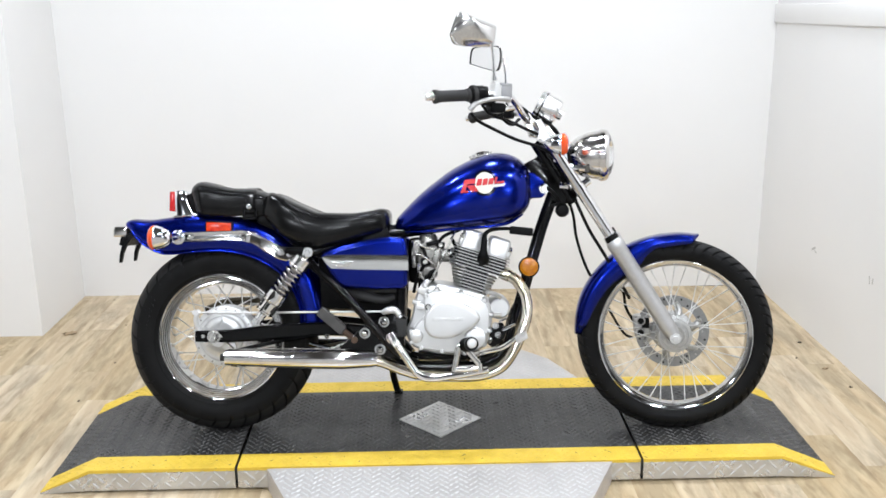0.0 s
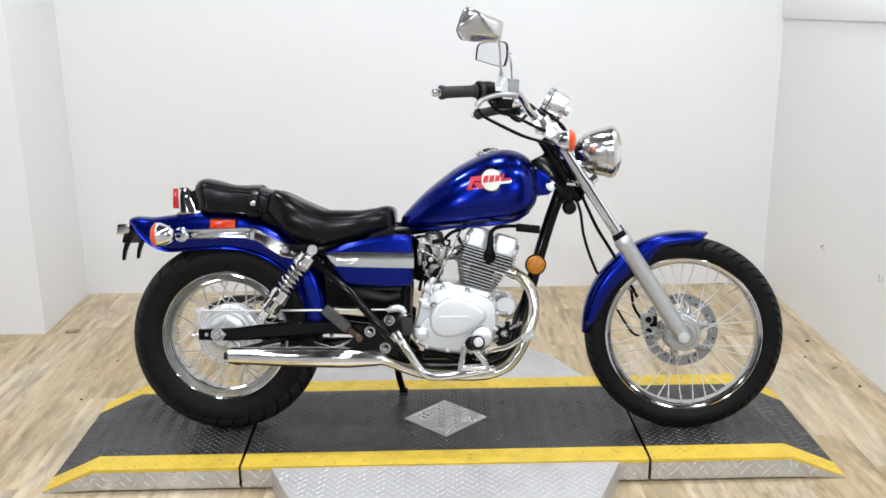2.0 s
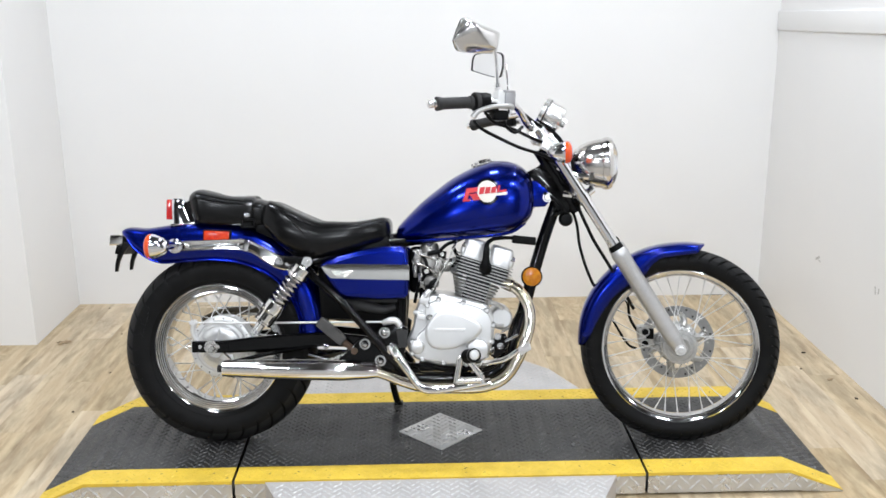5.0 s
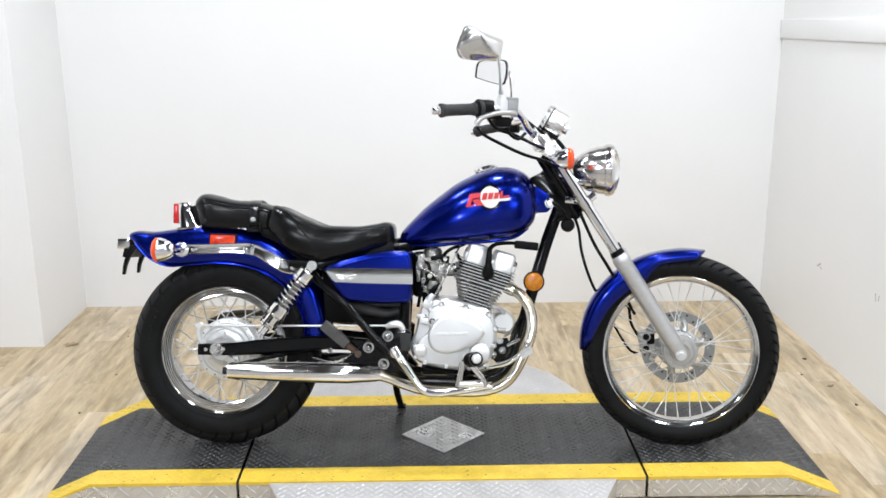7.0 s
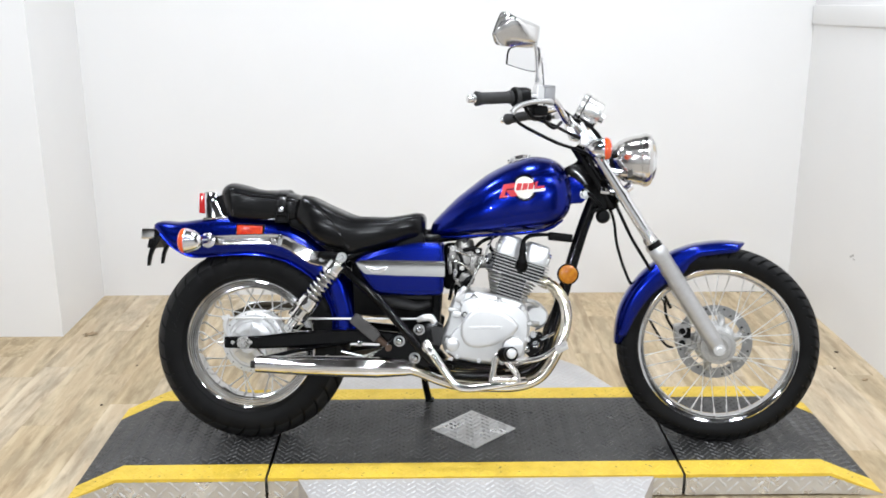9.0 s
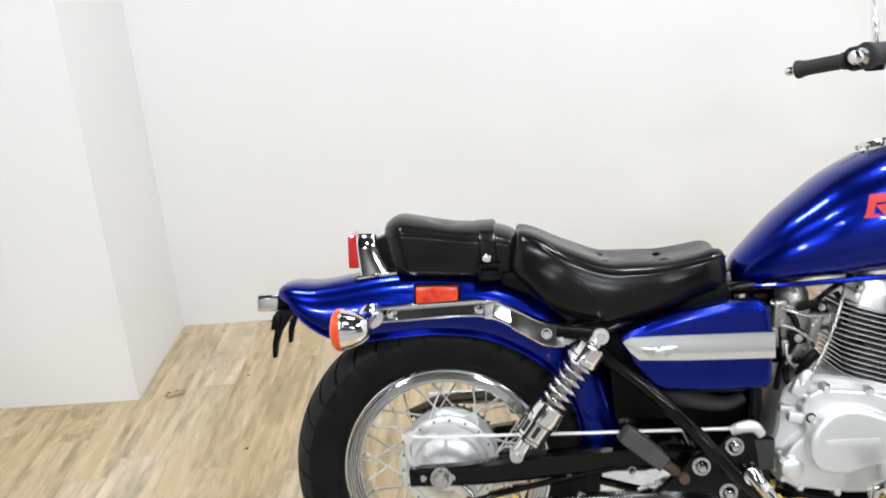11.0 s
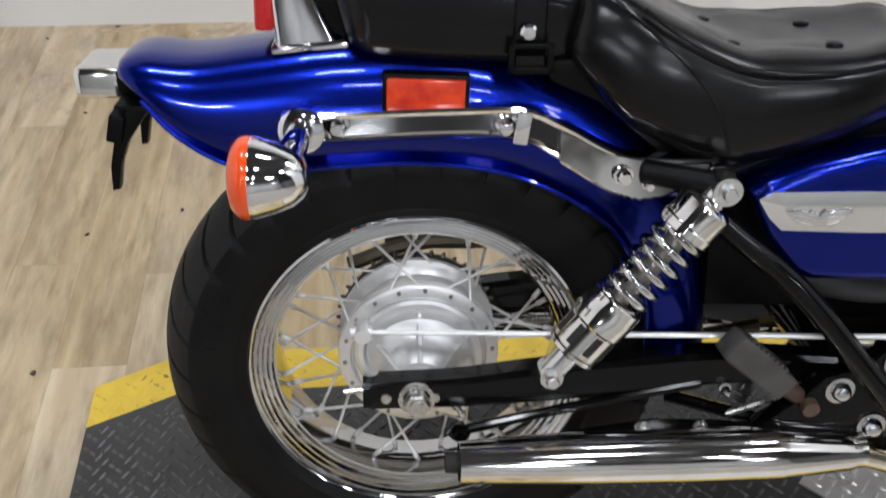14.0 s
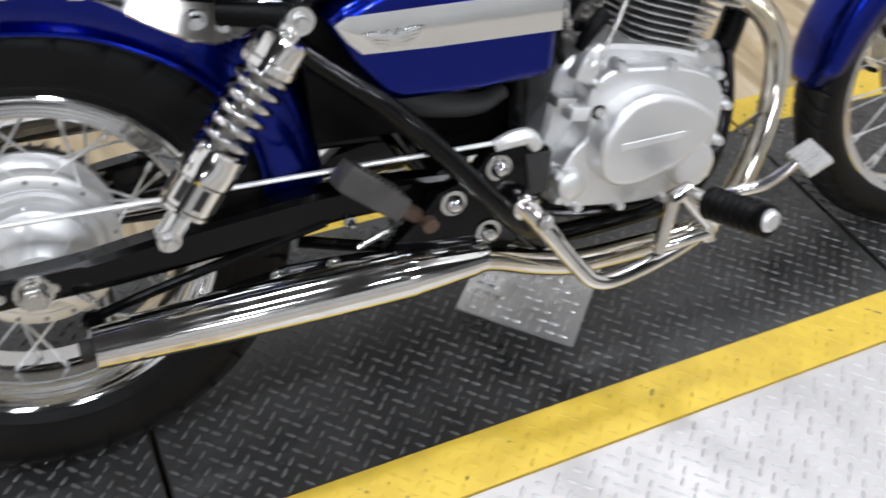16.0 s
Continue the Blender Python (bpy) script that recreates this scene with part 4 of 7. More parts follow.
part("button", ball(bmesh.new(), pose(0.035, 0, 0.7795) @ Matrix.Diagonal((0.010, 0.010, 0.004, 1)), 12), LEATHER, pil)
for sgn in (1, -1):
    pip = [(-0.072, -0.066, 0.768), (-0.054, -0.0905, 0.7765), (-0.010, -0.0925, 0.7725), (0.045, -0.0935, 0.7635), (0.10, -0.0925, 0.7585), (0.145, -0.0895, 0.7520), (0.164, -0.077, 0.7460)]
    part("piping", tube(bmesh.new(), [(x, y * sgn, z) for x, y, z in pip], 0.0022, 8, 6), LEATHER, pil)
bm = bmesh.new()
rings = []
line = [Vector((0.116, -0.0955, 0.688)), Vector((0.115, -0.0965, 0.702))]
for k in range(25):
    a = radians(-28 + 236 * k / 24)
    way = Vector((0, -math.cos(a), math.sin(a)))
    x = 0.107 + 0.008 * abs(math.cos(a))
    hit = pil_skin.ray_cast(Vector((x, 0, 0.735)) + way * 0.3, -way)[0]
    line.append(hit + way * 0.0012)
line += [Vector((0.115, 0.0965, 0.702)), Vector((0.116, 0.0955, 0.688))]
for p in line:
    n = Vector((0, p.y, (p.z - 0.715) * 1.3)).normalized()
    s = Vector((0.0160, 0, 0))
    rings.append([p - s + n * 0.001, p - s * 0.86 + n * 0.0042, p - s * 0.62 + n * 0.0034, p + s * 0.62 + n * 0.0034, p + s * 0.86 + n * 0.0042, p + s + n * 0.001, p + s - n * 0.003, p - s - n * 0.003])
part("strap", loft(bm, rings), LEATHER, pil, "black vinyl strap round the pad", 30)
bm = turned(bmesh.new(), [(0, 0.0), (0.0085, 0.0), (0.0085, 0.002), (0.006, 0.0045), (0, 0.005)], 18, along((0.113, -0.0985, 0.724), (0.113, -0.2, 0.724)))
part("snap", bm, CHROME, pil, "chrome snap fastener")
bm = bmesh.new()
for x0, x1, z0, z1 in ((0.094, 0.138, 0.684, 0.691), (0.094, 0.138, 0.709, 0.714), (0.094, 0.100, 0.684, 0.714), (0.132, 0.138, 0.684, 0.714)):
    brick(bm, (x1 - x0, 0.005, z1 - z0), pose((x0 + x1) / 2, -0.1005, (z0 + z1) / 2), 0.001)
part("buckle", bm, PLASTIC, pil)

bm = slab(bmesh.new(), [(0.130, 0.692), (0.200, 0.700), (0.27, 0.655), (0.34, 0.625), (0.42, 0.632), (0.548, 0.656), (0.556, 0.626), (0.34, 0.560), (0.27, 0.585), (0.19, 0.650), (0.140, 0.672)], -0.088, 0.088, 0.004)
part("seat_base", bm, PLASTIC, bike, "black seat base")
# -- fuel tank
def rounded(stations, segs=32, n=6):
    """A shell of rounded cross-sections: x, top, bottom, half width, height of the widest line (0 to 1)."""
    rows = [curve([(s[0], s[1], s[2]) for s in stations], n), curve([(s[3], s[4], 0) for s in stations], n)]
    rings = []
    for (x, zt, zb), (w, wide, _) in zip(*rows):
        mid = zb + (zt - zb) * wide
        ring = []
        for k in range(segs):
            a = 2 * math.pi * k / segs
            c, s = math.cos(a), math.sin(a)
            if s >= 0:
                ring.append((x, w * math.copysign(abs(c) ** 0.85, c), mid + (zt - mid) * abs(s) ** 0.9))
            else:
                ring.append((x, w * math.copysign(abs(c) ** 0.55, c), mid - (mid - zb) * abs(s) ** 0.6))
        rings.append(ring)
    return loft(bmesh.new(), rings)


tank = part("fuel_tank", rounded([
    (0.570, 0.668, 0.648, 0.020, 0.4), (0.574, 0.682, 0.642, 0.040, 0.4), (0.588, 0.701, 0.642, 0.058, 0.38), (0.647, 0.761, 0.644, 0.086, 0.36), (0.70, 0.804, 0.648, 0.104, 0.36),
    (0.754, 0.843, 0.651, 0.119, 0.38), (0.825, 0.878, 0.656, 0.131, 0.40), (0.878, 0.893, 0.660, 0.134, 0.42), (0.931, 0.891, 0.669, 0.127, 0.44), (0.972, 0.872, 0.690, 0.112, 0.46),
    (0.996, 0.841, 0.717, 0.090, 0.48), (1.003, 0.803, 0.745, 0.060, 0.5), (1.006, 0.785, 0.762, 0.030, 0.5)]), BLUE, bike, "blue metallic teardrop fuel tank", 60)
for sgn in (1, -1):
    lip = [(0.585, -0.050, 0.641), (0.66, -0.078, 0.643), (0.76, -0.100, 0.650), (0.86, -0.112, 0.657), (0.93, -0.104, 0.669), (0.975, -0.085, 0.695)]
    part("tank_seam", tube(bmesh.new(), [(x, y * sgn, z) for x, y, z in lip], (0.003, 0.005, 0.005, 0.005, 0.005, 0.003), 8, 6), BLUE, tank, "rolled lower seam")
bm = turned(bmesh.new(), [(0.040, -0.004), (0.041, 0.004), (0.036, 0.007), (0.030, 0.008), (0.029, 0.014), (0.026, 0.017), (0.0, 0.018)], 32, along((0.848, 0, 0.880), (0.825, 0, 0.98)))
for a in range(0, 360, 45):
    c, s = math.cos(radians(a)), math.sin(radians(a))
    rod(bm, Vector((0.846 + 0.034 * c, 0.034 * s, 0.888 + 0.008 * c)), Vector((0.845 + 0.034 * c, 0.034 * s, 0.8915 + 0.008 * c)), 0.003, seg=8)
part("filler_cap", bm, CHROME, tank, "chrome filler cap")


TANK_ROWS = [(p.x, p.y, p.z, q.x, q.y) for p, q in zip(
    curve([(0.588, 0.701, 0.642), (0.647, 0.761, 0.644), (0.70, 0.804, 0.648), (0.754, 0.843, 0.651), (0.825, 0.878, 0.656), (0.878, 0.893, 0.660), (0.931, 0.891, 0.669), (0.972, 0.872, 0.690)], 6),
    curve([(0.058, 0.38, 0), (0.086, 0.36, 0), (0.104, 0.36, 0), (0.119, 0.38, 0), (0.131, 0.40, 0), (0.134, 0.42, 0), (0.127, 0.44, 0), (0.112, 0.46, 0)], 6))]


def tank_side(x, z, lift):
    """The point of the tank's right flank at x and z, lifted off it."""
    i = max(k for k in range(len(TANK_ROWS) - 1) if TANK_ROWS[k][0] <= x)
    a, b = TANK_ROWS[i], TANK_ROWS[i + 1]
    t = (x - a[0]) / (b[0] - a[0])
    zt, zb, w, wide = (a[k] + (b[k] - a[k]) * t for k in (1, 2, 3, 4))
    mid = zb + (zt - zb) * wide
    s = min(1.0, max(0.0, (z - mid) / (zt - mid))) ** (1 / 0.9)
    return Vector((x, -w * math.sqrt(max(0.0, 1 - s * s)) ** 0.85 - lift, z + lift * 0.4 * s))


def decal(name, outline, lift, material, label=""):
    """A thin painted shape that follows the tank."""
    bm = bmesh.new()
    cx, cz = sum(p[0] for p in outline) / len(outline), sum(p[1] for p in outline) / len(outline)
    steps = (0.0, 0.25, 0.5, 0.75, 1.0)
    rings = [[bm.verts.new(tank_side(cx + (x - cx) * t, cz + (z - cz) * t, lift)) for x, z in outline] for t in steps[1:]]
    mid = bm.verts.new(tank_side(cx, cz, lift))
    n = len(outline)
    for i in range(n):
        bm.faces.new((mid, rings[0][i], rings[0][(i + 1) % n]))
        for a, b in zip(rings, rings[1:]):
            bm.faces.new((a[i], a[(i + 1) % n], b[(i + 1) % n], b[i]))
    return part(name, bm, material, tank, label, 60)


def oval(cx, cz, rx, rz, n=32, turn=0.0):
    c, s = math.cos(turn), math.sin(turn)
    return [(cx + rx * math.cos(a) * c - rz * math.sin(a) * s, cz + rx * math.cos(a) * s + rz * math.sin(a) * c) for a in (2 * math.pi * k / n for k in range(n))]


decal("emblem_ring", oval(0.8555, 0.793, 0.0375, 0.0415), 0.0012, BLACK, "black ring of the tank emblem")
decal("emblem_disc", oval(0.8545, 0.793, 0.0300, 0.0335), 0.0020, CREAM, "cream emblem disc")


def bar(x0, x1, z0, z1, slant=0.18, rise=0.10):
    """A slanted block of the emblem's band, which rises towards the front."""
    up = lambda x: (x - 0.855) * rise
    h = (z1 - z0) * slant / 2
    return [(x0 - h, z0 + up(x0)), (x1 - h, z0 + up(x1)), (x1 + h, z1 + up(x1)), (x0 + h, z1 + up(x0))]


def fine(poly, n=5):
    return [(a[0] + (b[0] - a[0]) * k / n, a[1] + (b[1] - a[1]) * k / n) for a, b in zip(poly, [*poly[1:], poly[0]]) for k in range(n)]


for side in (0.8205, 0.8905):
    decal("emblem_gap", fine(bar(side - 0.006, side + 0.006, 0.774, 0.812)), 0.0018, BLUE)
decal("emblem_swoosh", fine(bar(0.866, 0.916, 0.7765, 0.7850, 0.6)), 0.0026, CREAM, "cream underline of the emblem")
for x0, x1, z0, z1, slant in ((0.787, 0.800, 0.772, 0.809, 0.30), (0.801, 0.826, 0.7935, 0.809, 0.1), (0.806, 0.829, 0.770, 0.7895, -0.7), (0.780, 0.804, 0.769, 0.7745, 0.0),
                              (0.831, 0.846, 0.786, 0.8075, 0.2), (0.849, 0.864, 0.786, 0.8065, 0.2), (0.867, 0.882, 0.786, 0.8055, 0.2), (0.886, 0.893, 0.786, 0.8075, 0.2), (0.893, 0.914, 0.786, 0.7930, 0.2)):
    decal("emblem_block", fine(bar(x0, x1, z0, z1, slant)), 0.0032, RED_PAINT, "red block of the tank emblem")

# -- side covers with chrome bands
COVER = [(0.342, 0.569), (0.360, 0.583), (0.405, 0.600), (0.46, 0.614), (0.534, 0.627), (0.592, 0.628), (0.611, 0.616), (0.616, 0.56), (0.613, 0.480), (0.603, 0.467), (0.52, 0.464), (0.42, 0.468), (0.398, 0.478), (0.368, 0.520)]
TRIM = mat("bright_trim_chrome", (0.88, 0.88, 0.87), 0.08, 1.0, noise_scale=12, noise_mix=0.2, dark=(0.74, 0.72, 0.69), bump=0.10, bump_scale=14, rough_var=0.03)


def trim_band(sgn):
    """A chrome band with a slightly crowned face, pointed at the rear."""
    rings = []
    for x, lo, hi in ((0.349, 0.5640, 0.5660), (0.362, 0.5450, 0.5735), (0.377, 0.5310, 0.5734), (0.46, 0.5270, 0.5730), (0.54, 0.5255, 0.5720), (0.6165, 0.5240, 0.5710)):
        crown = 0.0014 * min(1.0, (hi - lo) / 0.04)
        face = [(x, sgn * (-0.1440 - crown * (1 - (k / 4 - 1) ** 2)), lo + (hi - lo) * k / 8) for k in range(9)]
        rings.append([(x, sgn * -0.135, lo), *face, (x, sgn * -0.135, hi)])
    return loft(bmesh.new(), rings)


for sgn in (1, -1):
    y = lambda v: v * sgn
    bm = slab(bmesh.new(), COVER, y(-0.085), y(-0.143), 0.018, 4)
    cover = part("side_cover", bm, BLUE, bike, "blue metallic side cover with a chrome band", 50)
    part("chrome_band", trim_band(sgn), TRIM, cover, "bright chrome band", 40)
    wing = [(0.000, 0.0035), (0.006, 0.0105), (0.011, 0.0075), (0.020, 0.0105), (0.034, 0.0095), (0.0315, 0.0040), (0.0285, 0.0035), (0.0265, -0.0015), (0.0230, -0.0020), (0.0210, -0.0065), (0.0165, -0.0065), (0.0125, -0.0105), (0.0060, -0.0085)]
    outline = [(0.412 + x, 0.5445 + z) for x, z in wing] + [(0.412 - x, 0.5445 + z) for x, z in wing[:0:-1]]
    bm = slab(bmesh.new(), outline, y(-0.1440), y(-0.1495), 0.0012, 2)
    part("winged_badge", bm, CHROME_SOFT, cover, "embossed winged badge")
    for k in (-1, 1):
        for i in range(3):
            bm = rod(bmesh.new(), (0.412 + k * 0.008, y(-0.1495), 0.548 - 0.0045 * i), (0.412 + k * (0.031 - 0.0050 * i), y(-0.1495), 0.5515 - 0.0045 * i), 0.0011, seg=6)
            part("badge_feather", bm, CHROME_SOFT, cover)

# -- frame
def pair(name, pts, r, material, label="", seg=12):
    """The same tube on both sides of the frame."""
    for sgn in (1, -1):
        part(name, tube(bmesh.new(), [(x, y * sgn, z) for x, y, z in pts], r, seg, 6), material, bike, label)


part("head_tube", rod(bmesh.new(), HEAD - RAKE * 0.13, HEAD + RAKE * 0.05, 0.025, seg=20), BLACK, bike, "black steering head tube")
part("down_tube", tube(bmesh.new(), [(1.085, 0, 0.775), (1.045, 0, 0.665), (1.006, 0, 0.535), (0.965, 0, 0.39), (0.935, 0, 0.31)], 0.0195, 16), BLACK, bike, "glossy black frame down tube")
part("backbone", tube(bmesh.new(), [(1.05, 0, 0.81), (0.95, 0, 0.735), (0.75, 0, 0.67), (0.55, 0, 0.64)], 0.024, 14), BLACK, bike)
pair("cradle_tube", [(0.962, -0.012, 0.40), (0.946, -0.045, 0.355), (0.937, -0.058, 0.318), (0.925, -0.066, 0.281), (0.903, -0.073, 0.249), (0.872, -0.080, 0.227), (0.82, -0.085, 0.217), (0.70, -0.09, 0.214), (0.61, -0.095, 0.222), (0.555, -0.10, 0.262)], 0.0145, BLACK, "black lower frame tube")
pair("diagonal_tube", [(0.300, -0.108, 0.555), (0.324, -0.118, 0.530), (0.406, -0.142, 0.463), (0.485, -0.156, 0.378), (0.552, -0.156, 0.299), (0.613, -0.125, 0.232)], 0.0135, BLACK, "glossy black diagonal frame tube")
pair("seat_rail", [(0.60, -0.05, 0.640), (0.48, -0.075, 0.628), (0.38, -0.095, 0.600), (0.300, -0.100, 0.578), (0.20, -0.085, 0.585)], 0.013, BLACK, "black seat rail")
pair("upright_tube", [(0.585, -0.075, 0.62), (0.592, -0.085, 0.48), (0.585, -0.095, 0.36), (0.575, -0.10, 0.25)], 0.014, BLACK)
# tank mount
bm = slab(bmesh.new(), [(0.975, 0.835), (1.016, 0.828), (1.045, 0.803), (1.066, 0.772), (1.040, 0.748), (0.985, 0.745)], -0.030, 0.030, 0.004)
part("tank_mount", bm, BLUE, bike, "blue mount behind the steering head")
bm = slab(bmesh.new(), [(0.984, 0.858), (1.025, 0.878), (1.078, 0.868), (1.112, 0.81), (1.124, 0.75), (1.110, 0.712), (1.086, 0.722), (1.060, 0.775), (1.020, 0.815)], -0.022, 0.022, 0.004)
part("head_gusset", bm, BLACK, bike, "black gusset behind the steering head")
bm = nut(bmesh.new(), (1.048, -0.030, 0.777), (0, -1, 0), 0.0115, 0.012, 12)
part("mount_bolt", bm, CHROME_SOFT, bike, "chrome cap nut")
# pivot plates
for sgn in (1, -1):
    bm = slab(bmesh.new(), [(0.392, 0.276), (0.44, 0.318), (0.462, 0.345), (0.505, 0.356), (0.53, 0.385), (0.590, 0.390), (0.612, 0.375), (0.602, 0.300), (0.565, 0.248), (0.49, 0.248)], -0.118 * sgn, -0.142 * sgn, 0.004)
    part("pivot_plate", bm, BLACK, bike, "black pivot plate")
for x, z, r in ((0.480, 0.329, 0.0135), (0.540, 0.364, 0.0135), (0.527, 0.278, 0.0135), (0.358, 0.317, 0.006)):
    y0 = -0.142 if x > 0.4 else -0.116
    bm = turned(bmesh.new(), [(0, 0.015), (r * 0.42, 0.0142), (r * 0.70, 0.0115), (r * 0.82, 0.007), (r * 0.86, 0.0035), (r * 1.25, 0.003), (r * 1.3, 0.0)], 18, along((x, y0, z), (x, y0 - 0.1, z)))
    part("cap_nut", bm, RIM, bike, "bright domed nut on the pivot plate")
# swing arm and chain
def swing_arm(sgn):
    y = -0.1 * sgn
    rings = []
    for p, h in zip(curve([(-0.056, y * 1.05, 0.318), (0.05, y * 1.05, 0.319), (0.14, y * 1.04, 0.326), (0.25, y * 1.02, 0.334), (0.36, y * 0.98, 0.339), (0.49, y * 0.95, 0.330)], 5),
                    curve([(0.017, 0, 0), (0.0195, 0, 0), (0.023, 0, 0), (0.0235, 0, 0), (0.021, 0, 0), (0.018, 0, 0)], 5)):
        h = h.x
        rings.append([p + Vector((0, a * 0.016, b * h)) for a, b in ((-1, -0.7), (-0.7, -1), (0.7, -1), (1, -0.7), (1, 0.7), (0.7, 1), (-0.7, 1), (-1, 0.7))])
    return loft(bmesh.new(), rings)


for sgn in (1, -1):
    arm = part("swing_arm", swing_arm(sgn), BLACK, bike, "black swing arm", 30)
    bm = bmesh.new()
    yo = -0.122 * sgn
    brick(bm, (0.105, 0.006, 0.030), pose(0.005, yo + 0.002 * sgn, 0.319, 0, -1), 0.002)
    part("axle_plate", bm, BLACK, arm)
    bm = bmesh.new()
    nut(bm, (0.004, yo - 0.003 * sgn, 0.318), (0, -sgn, 0), 0.0155, 0.016)
    rod(bm, (0.004, yo, 0.318), (0.004, yo - 0.022 * sgn, 0.318), 0.008, seg=14)
    for dx in (-0.030, 0.024):
        rod(bm, (dx, yo, 0.319), (dx, yo - 0.004 * sgn, 0.319), 0.006, seg=10)
    part("axle_nut", bm, STEEL, arm, "zinc-plated axle nut")
    bm = rod(bmesh.new(), (-0.056, -0.105 * sgn, 0.318), (-0.078, -0.105 * sgn, 0.316), 0.004, seg=10)
    part("chain_adjuster", bm, STEEL, arm)
bm = bmesh.new()
tube(bm, [(0.47, 0.07, 0.376), (0.25, 0.075, 0.405), (0.03, 0.075, 0.416), (-0.075, 0.075, 0.385)], 0.010, 8, 6)
tube(bm, [(-0.06, 0.075, 0.225), (0.05, 0.075, 0.200), (0.25, 0.075, 0.245), (0.47, 0.07, 0.285)], 0.008, 8, 6)
part("drive_chain", bm, mat("oily_chain", (0.10, 0.085, 0.06), 0.5, 0.8, noise_scale=200, noise_mix=0.5), bike, "oily drive chain")
bm = slab(bmesh.new(), [(-0.03, 0.425), (0.20, 0.43), (0.42, 0.40), (0.42, 0.375), (0.20, 0.395), (-0.03, 0.40)], 0.085, 0.10, 0.004)
part("chain_guard", bm, CHROME_SOFT, bike, "chrome chain guard")
# inner parts between the wheels: air box, battery case, cross member
bm = slab(bmesh.new(), [(0.325, 0.560), (0.58, 0.60), (0.600, 0.45), (0.600, 0.345), (0.505, 0.345), (0.455, 0.395), (0.335, 0.40)], -0.072, 0.072, 0.01)
part("air_box", bm, PLASTIC, bike, "black air box behind the side cover")
bm = bmesh.new()
tube(bm, [(0.42, -0.088, 0.452), (0.47, -0.098, 0.443), (0.53, -0.096, 0.430), (0.57, -0.09, 0.438)], (0.016, 0.018, 0.014, 0.010), 12, 6)
brick(bm, (0.15, 0.02, 0.012), pose(0.50, -0.085, 0.458), 0.003)
part("rubber_hose", bm, RUBBER, bike, "dusty black breather hose")
part("cross_tube", rod(bmesh.new(), (0.49, -0.10, 0.33), (0.49, 0.10, 0.33), 0.024, seg=16), BLACK, bike)
part("lower_brace", tube(bmesh.new(), [(0.30, -0.09, 0.29), (0.42, -0.11, 0.264), (0.54, -0.12, 0.252)], 0.008, 10), BLACK, bike, "black lower brace")

# -- rear brake linkage
bm = bmesh.new()
tube(bm, [(-0.055, -0.100, 0.392), (0.15, -0.112, 0.392), (0.35, -0.126, 0.394), (0.54, -0.140, 0.396)], 0.0032, 8, 3)
rod(bm, (-0.068, -0.100, 0.392), (-0.045, -0.100, 0.392), 0.007, seg=10)
rod(bm, (-0.055, -0.085, 0.392), (-0.055, -0.112, 0.392), 0.009, seg=12)
part("brake_rod", bm, HUB, bike, "bright rear brake rod")
bm = bmesh.new()
tube(bm, [(-0.055, -0.097, 0.394), (-0.058, -0.098, 0.36), (-0.045, -0.095, 0.33), (-0.028, -0.09, 0.315)], (0.010, 0.008, 0.009, 0.014), 10, 5)
part("brake_arm", bm, ALU, bike, "aluminium rear brake arm")
bm = bmesh.new()
tube(bm, [(0.535, -0.142, 0.393), (0.555, -0.147, 0.400), (0.575, -0.148, 0.400), (0.588, -0.148, 0.385)], (0.008, 0.011, 0.011, 0.009), 12, 5)
part("brake_pivot", bm, ALU, bike, "aluminium pedal pivot arm")
bm = slab(bmesh.new(), [(0.575, 0.375), (0.612, 0.372), (0.608, 0.318), (0.583, 0.318)], -0.138, -0.146, 0.003)
part("pedal_bracket", bm, RUBBER, bike)
bm = tube(bmesh.new(), [(0.03, -0.085, 0.300), (0.06, -0.095, 0.27), (0.042, -0.105, 0.250)], 0.004, 8, 4)
part("torque_link", bm, STEEL, bike)
bm = slab(bmesh.new(), [(0.012, 0.296), (0.060, 0.292), (0.066, 0.270), (0.052, 0.258), (0.032, 0.268), (0.016, 0.280)], -0.062, -0.082, 0.004)
part("torque_lug", bm, ALU, bike, "cast lug of the brake panel")

# -- engine
eng = new("engine")
eng.parent = bike
tagged(eng, "air-cooled twin engine in bare aluminium")
bm = slab(bmesh.new(), [(0.605, 0.335), (0.625, 0.38), (0.640, 0.45), (0.685, 0.478), (0.76, 0.470), (0.83, 0.452), (0.866, 0.43), (0.878, 0.37), (0.868, 0.315), (0.845, 0.272), (0.76, 0.252), (0.66, 0.266), (0.615, 0.292)], -0.100, 0.12, 0.014, 3, 2)
part("crankcase", bm, ALU, eng, "cast aluminium crankcase")
bm = slab(bmesh.new(), [(0.622, 0.308), (0.632, 0.338), (0.646, 0.360), (0.662, 0.374), (0.668, 0.392), (0.664, 0.432), (0.692, 0.458), (0.75, 0.455), (0.80, 0.446), (0.856, 0.420), (0.868, 0.375), (0.860, 0.325), (0.838, 0.285), (0.77, 0.266), (0.68, 0.276), (0.636, 0.286)], -0.094, -0.138, 0.005, 3, 3)
part("clutch_cover_base", bm, ALU, eng, "aluminium clutch cover flange", 40)
bm = slab(bmesh.new(), [(0.665, 0.352), (0.667, 0.382), (0.684, 0.410), (0.708, 0.429), (0.742, 0.434), (0.775, 0.426), (0.803, 0.413), (0.828, 0.395), (0.837, 0.373), (0.816, 0.349), (0.775, 0.325), (0.724, 0.314), (0.690, 0.319), (0.673, 0.333)], -0.130, -0.174, 0.0115, 5, 3)
part("clutch_cover", bm, ALU, eng, "polished rounded clutch cover", 60)
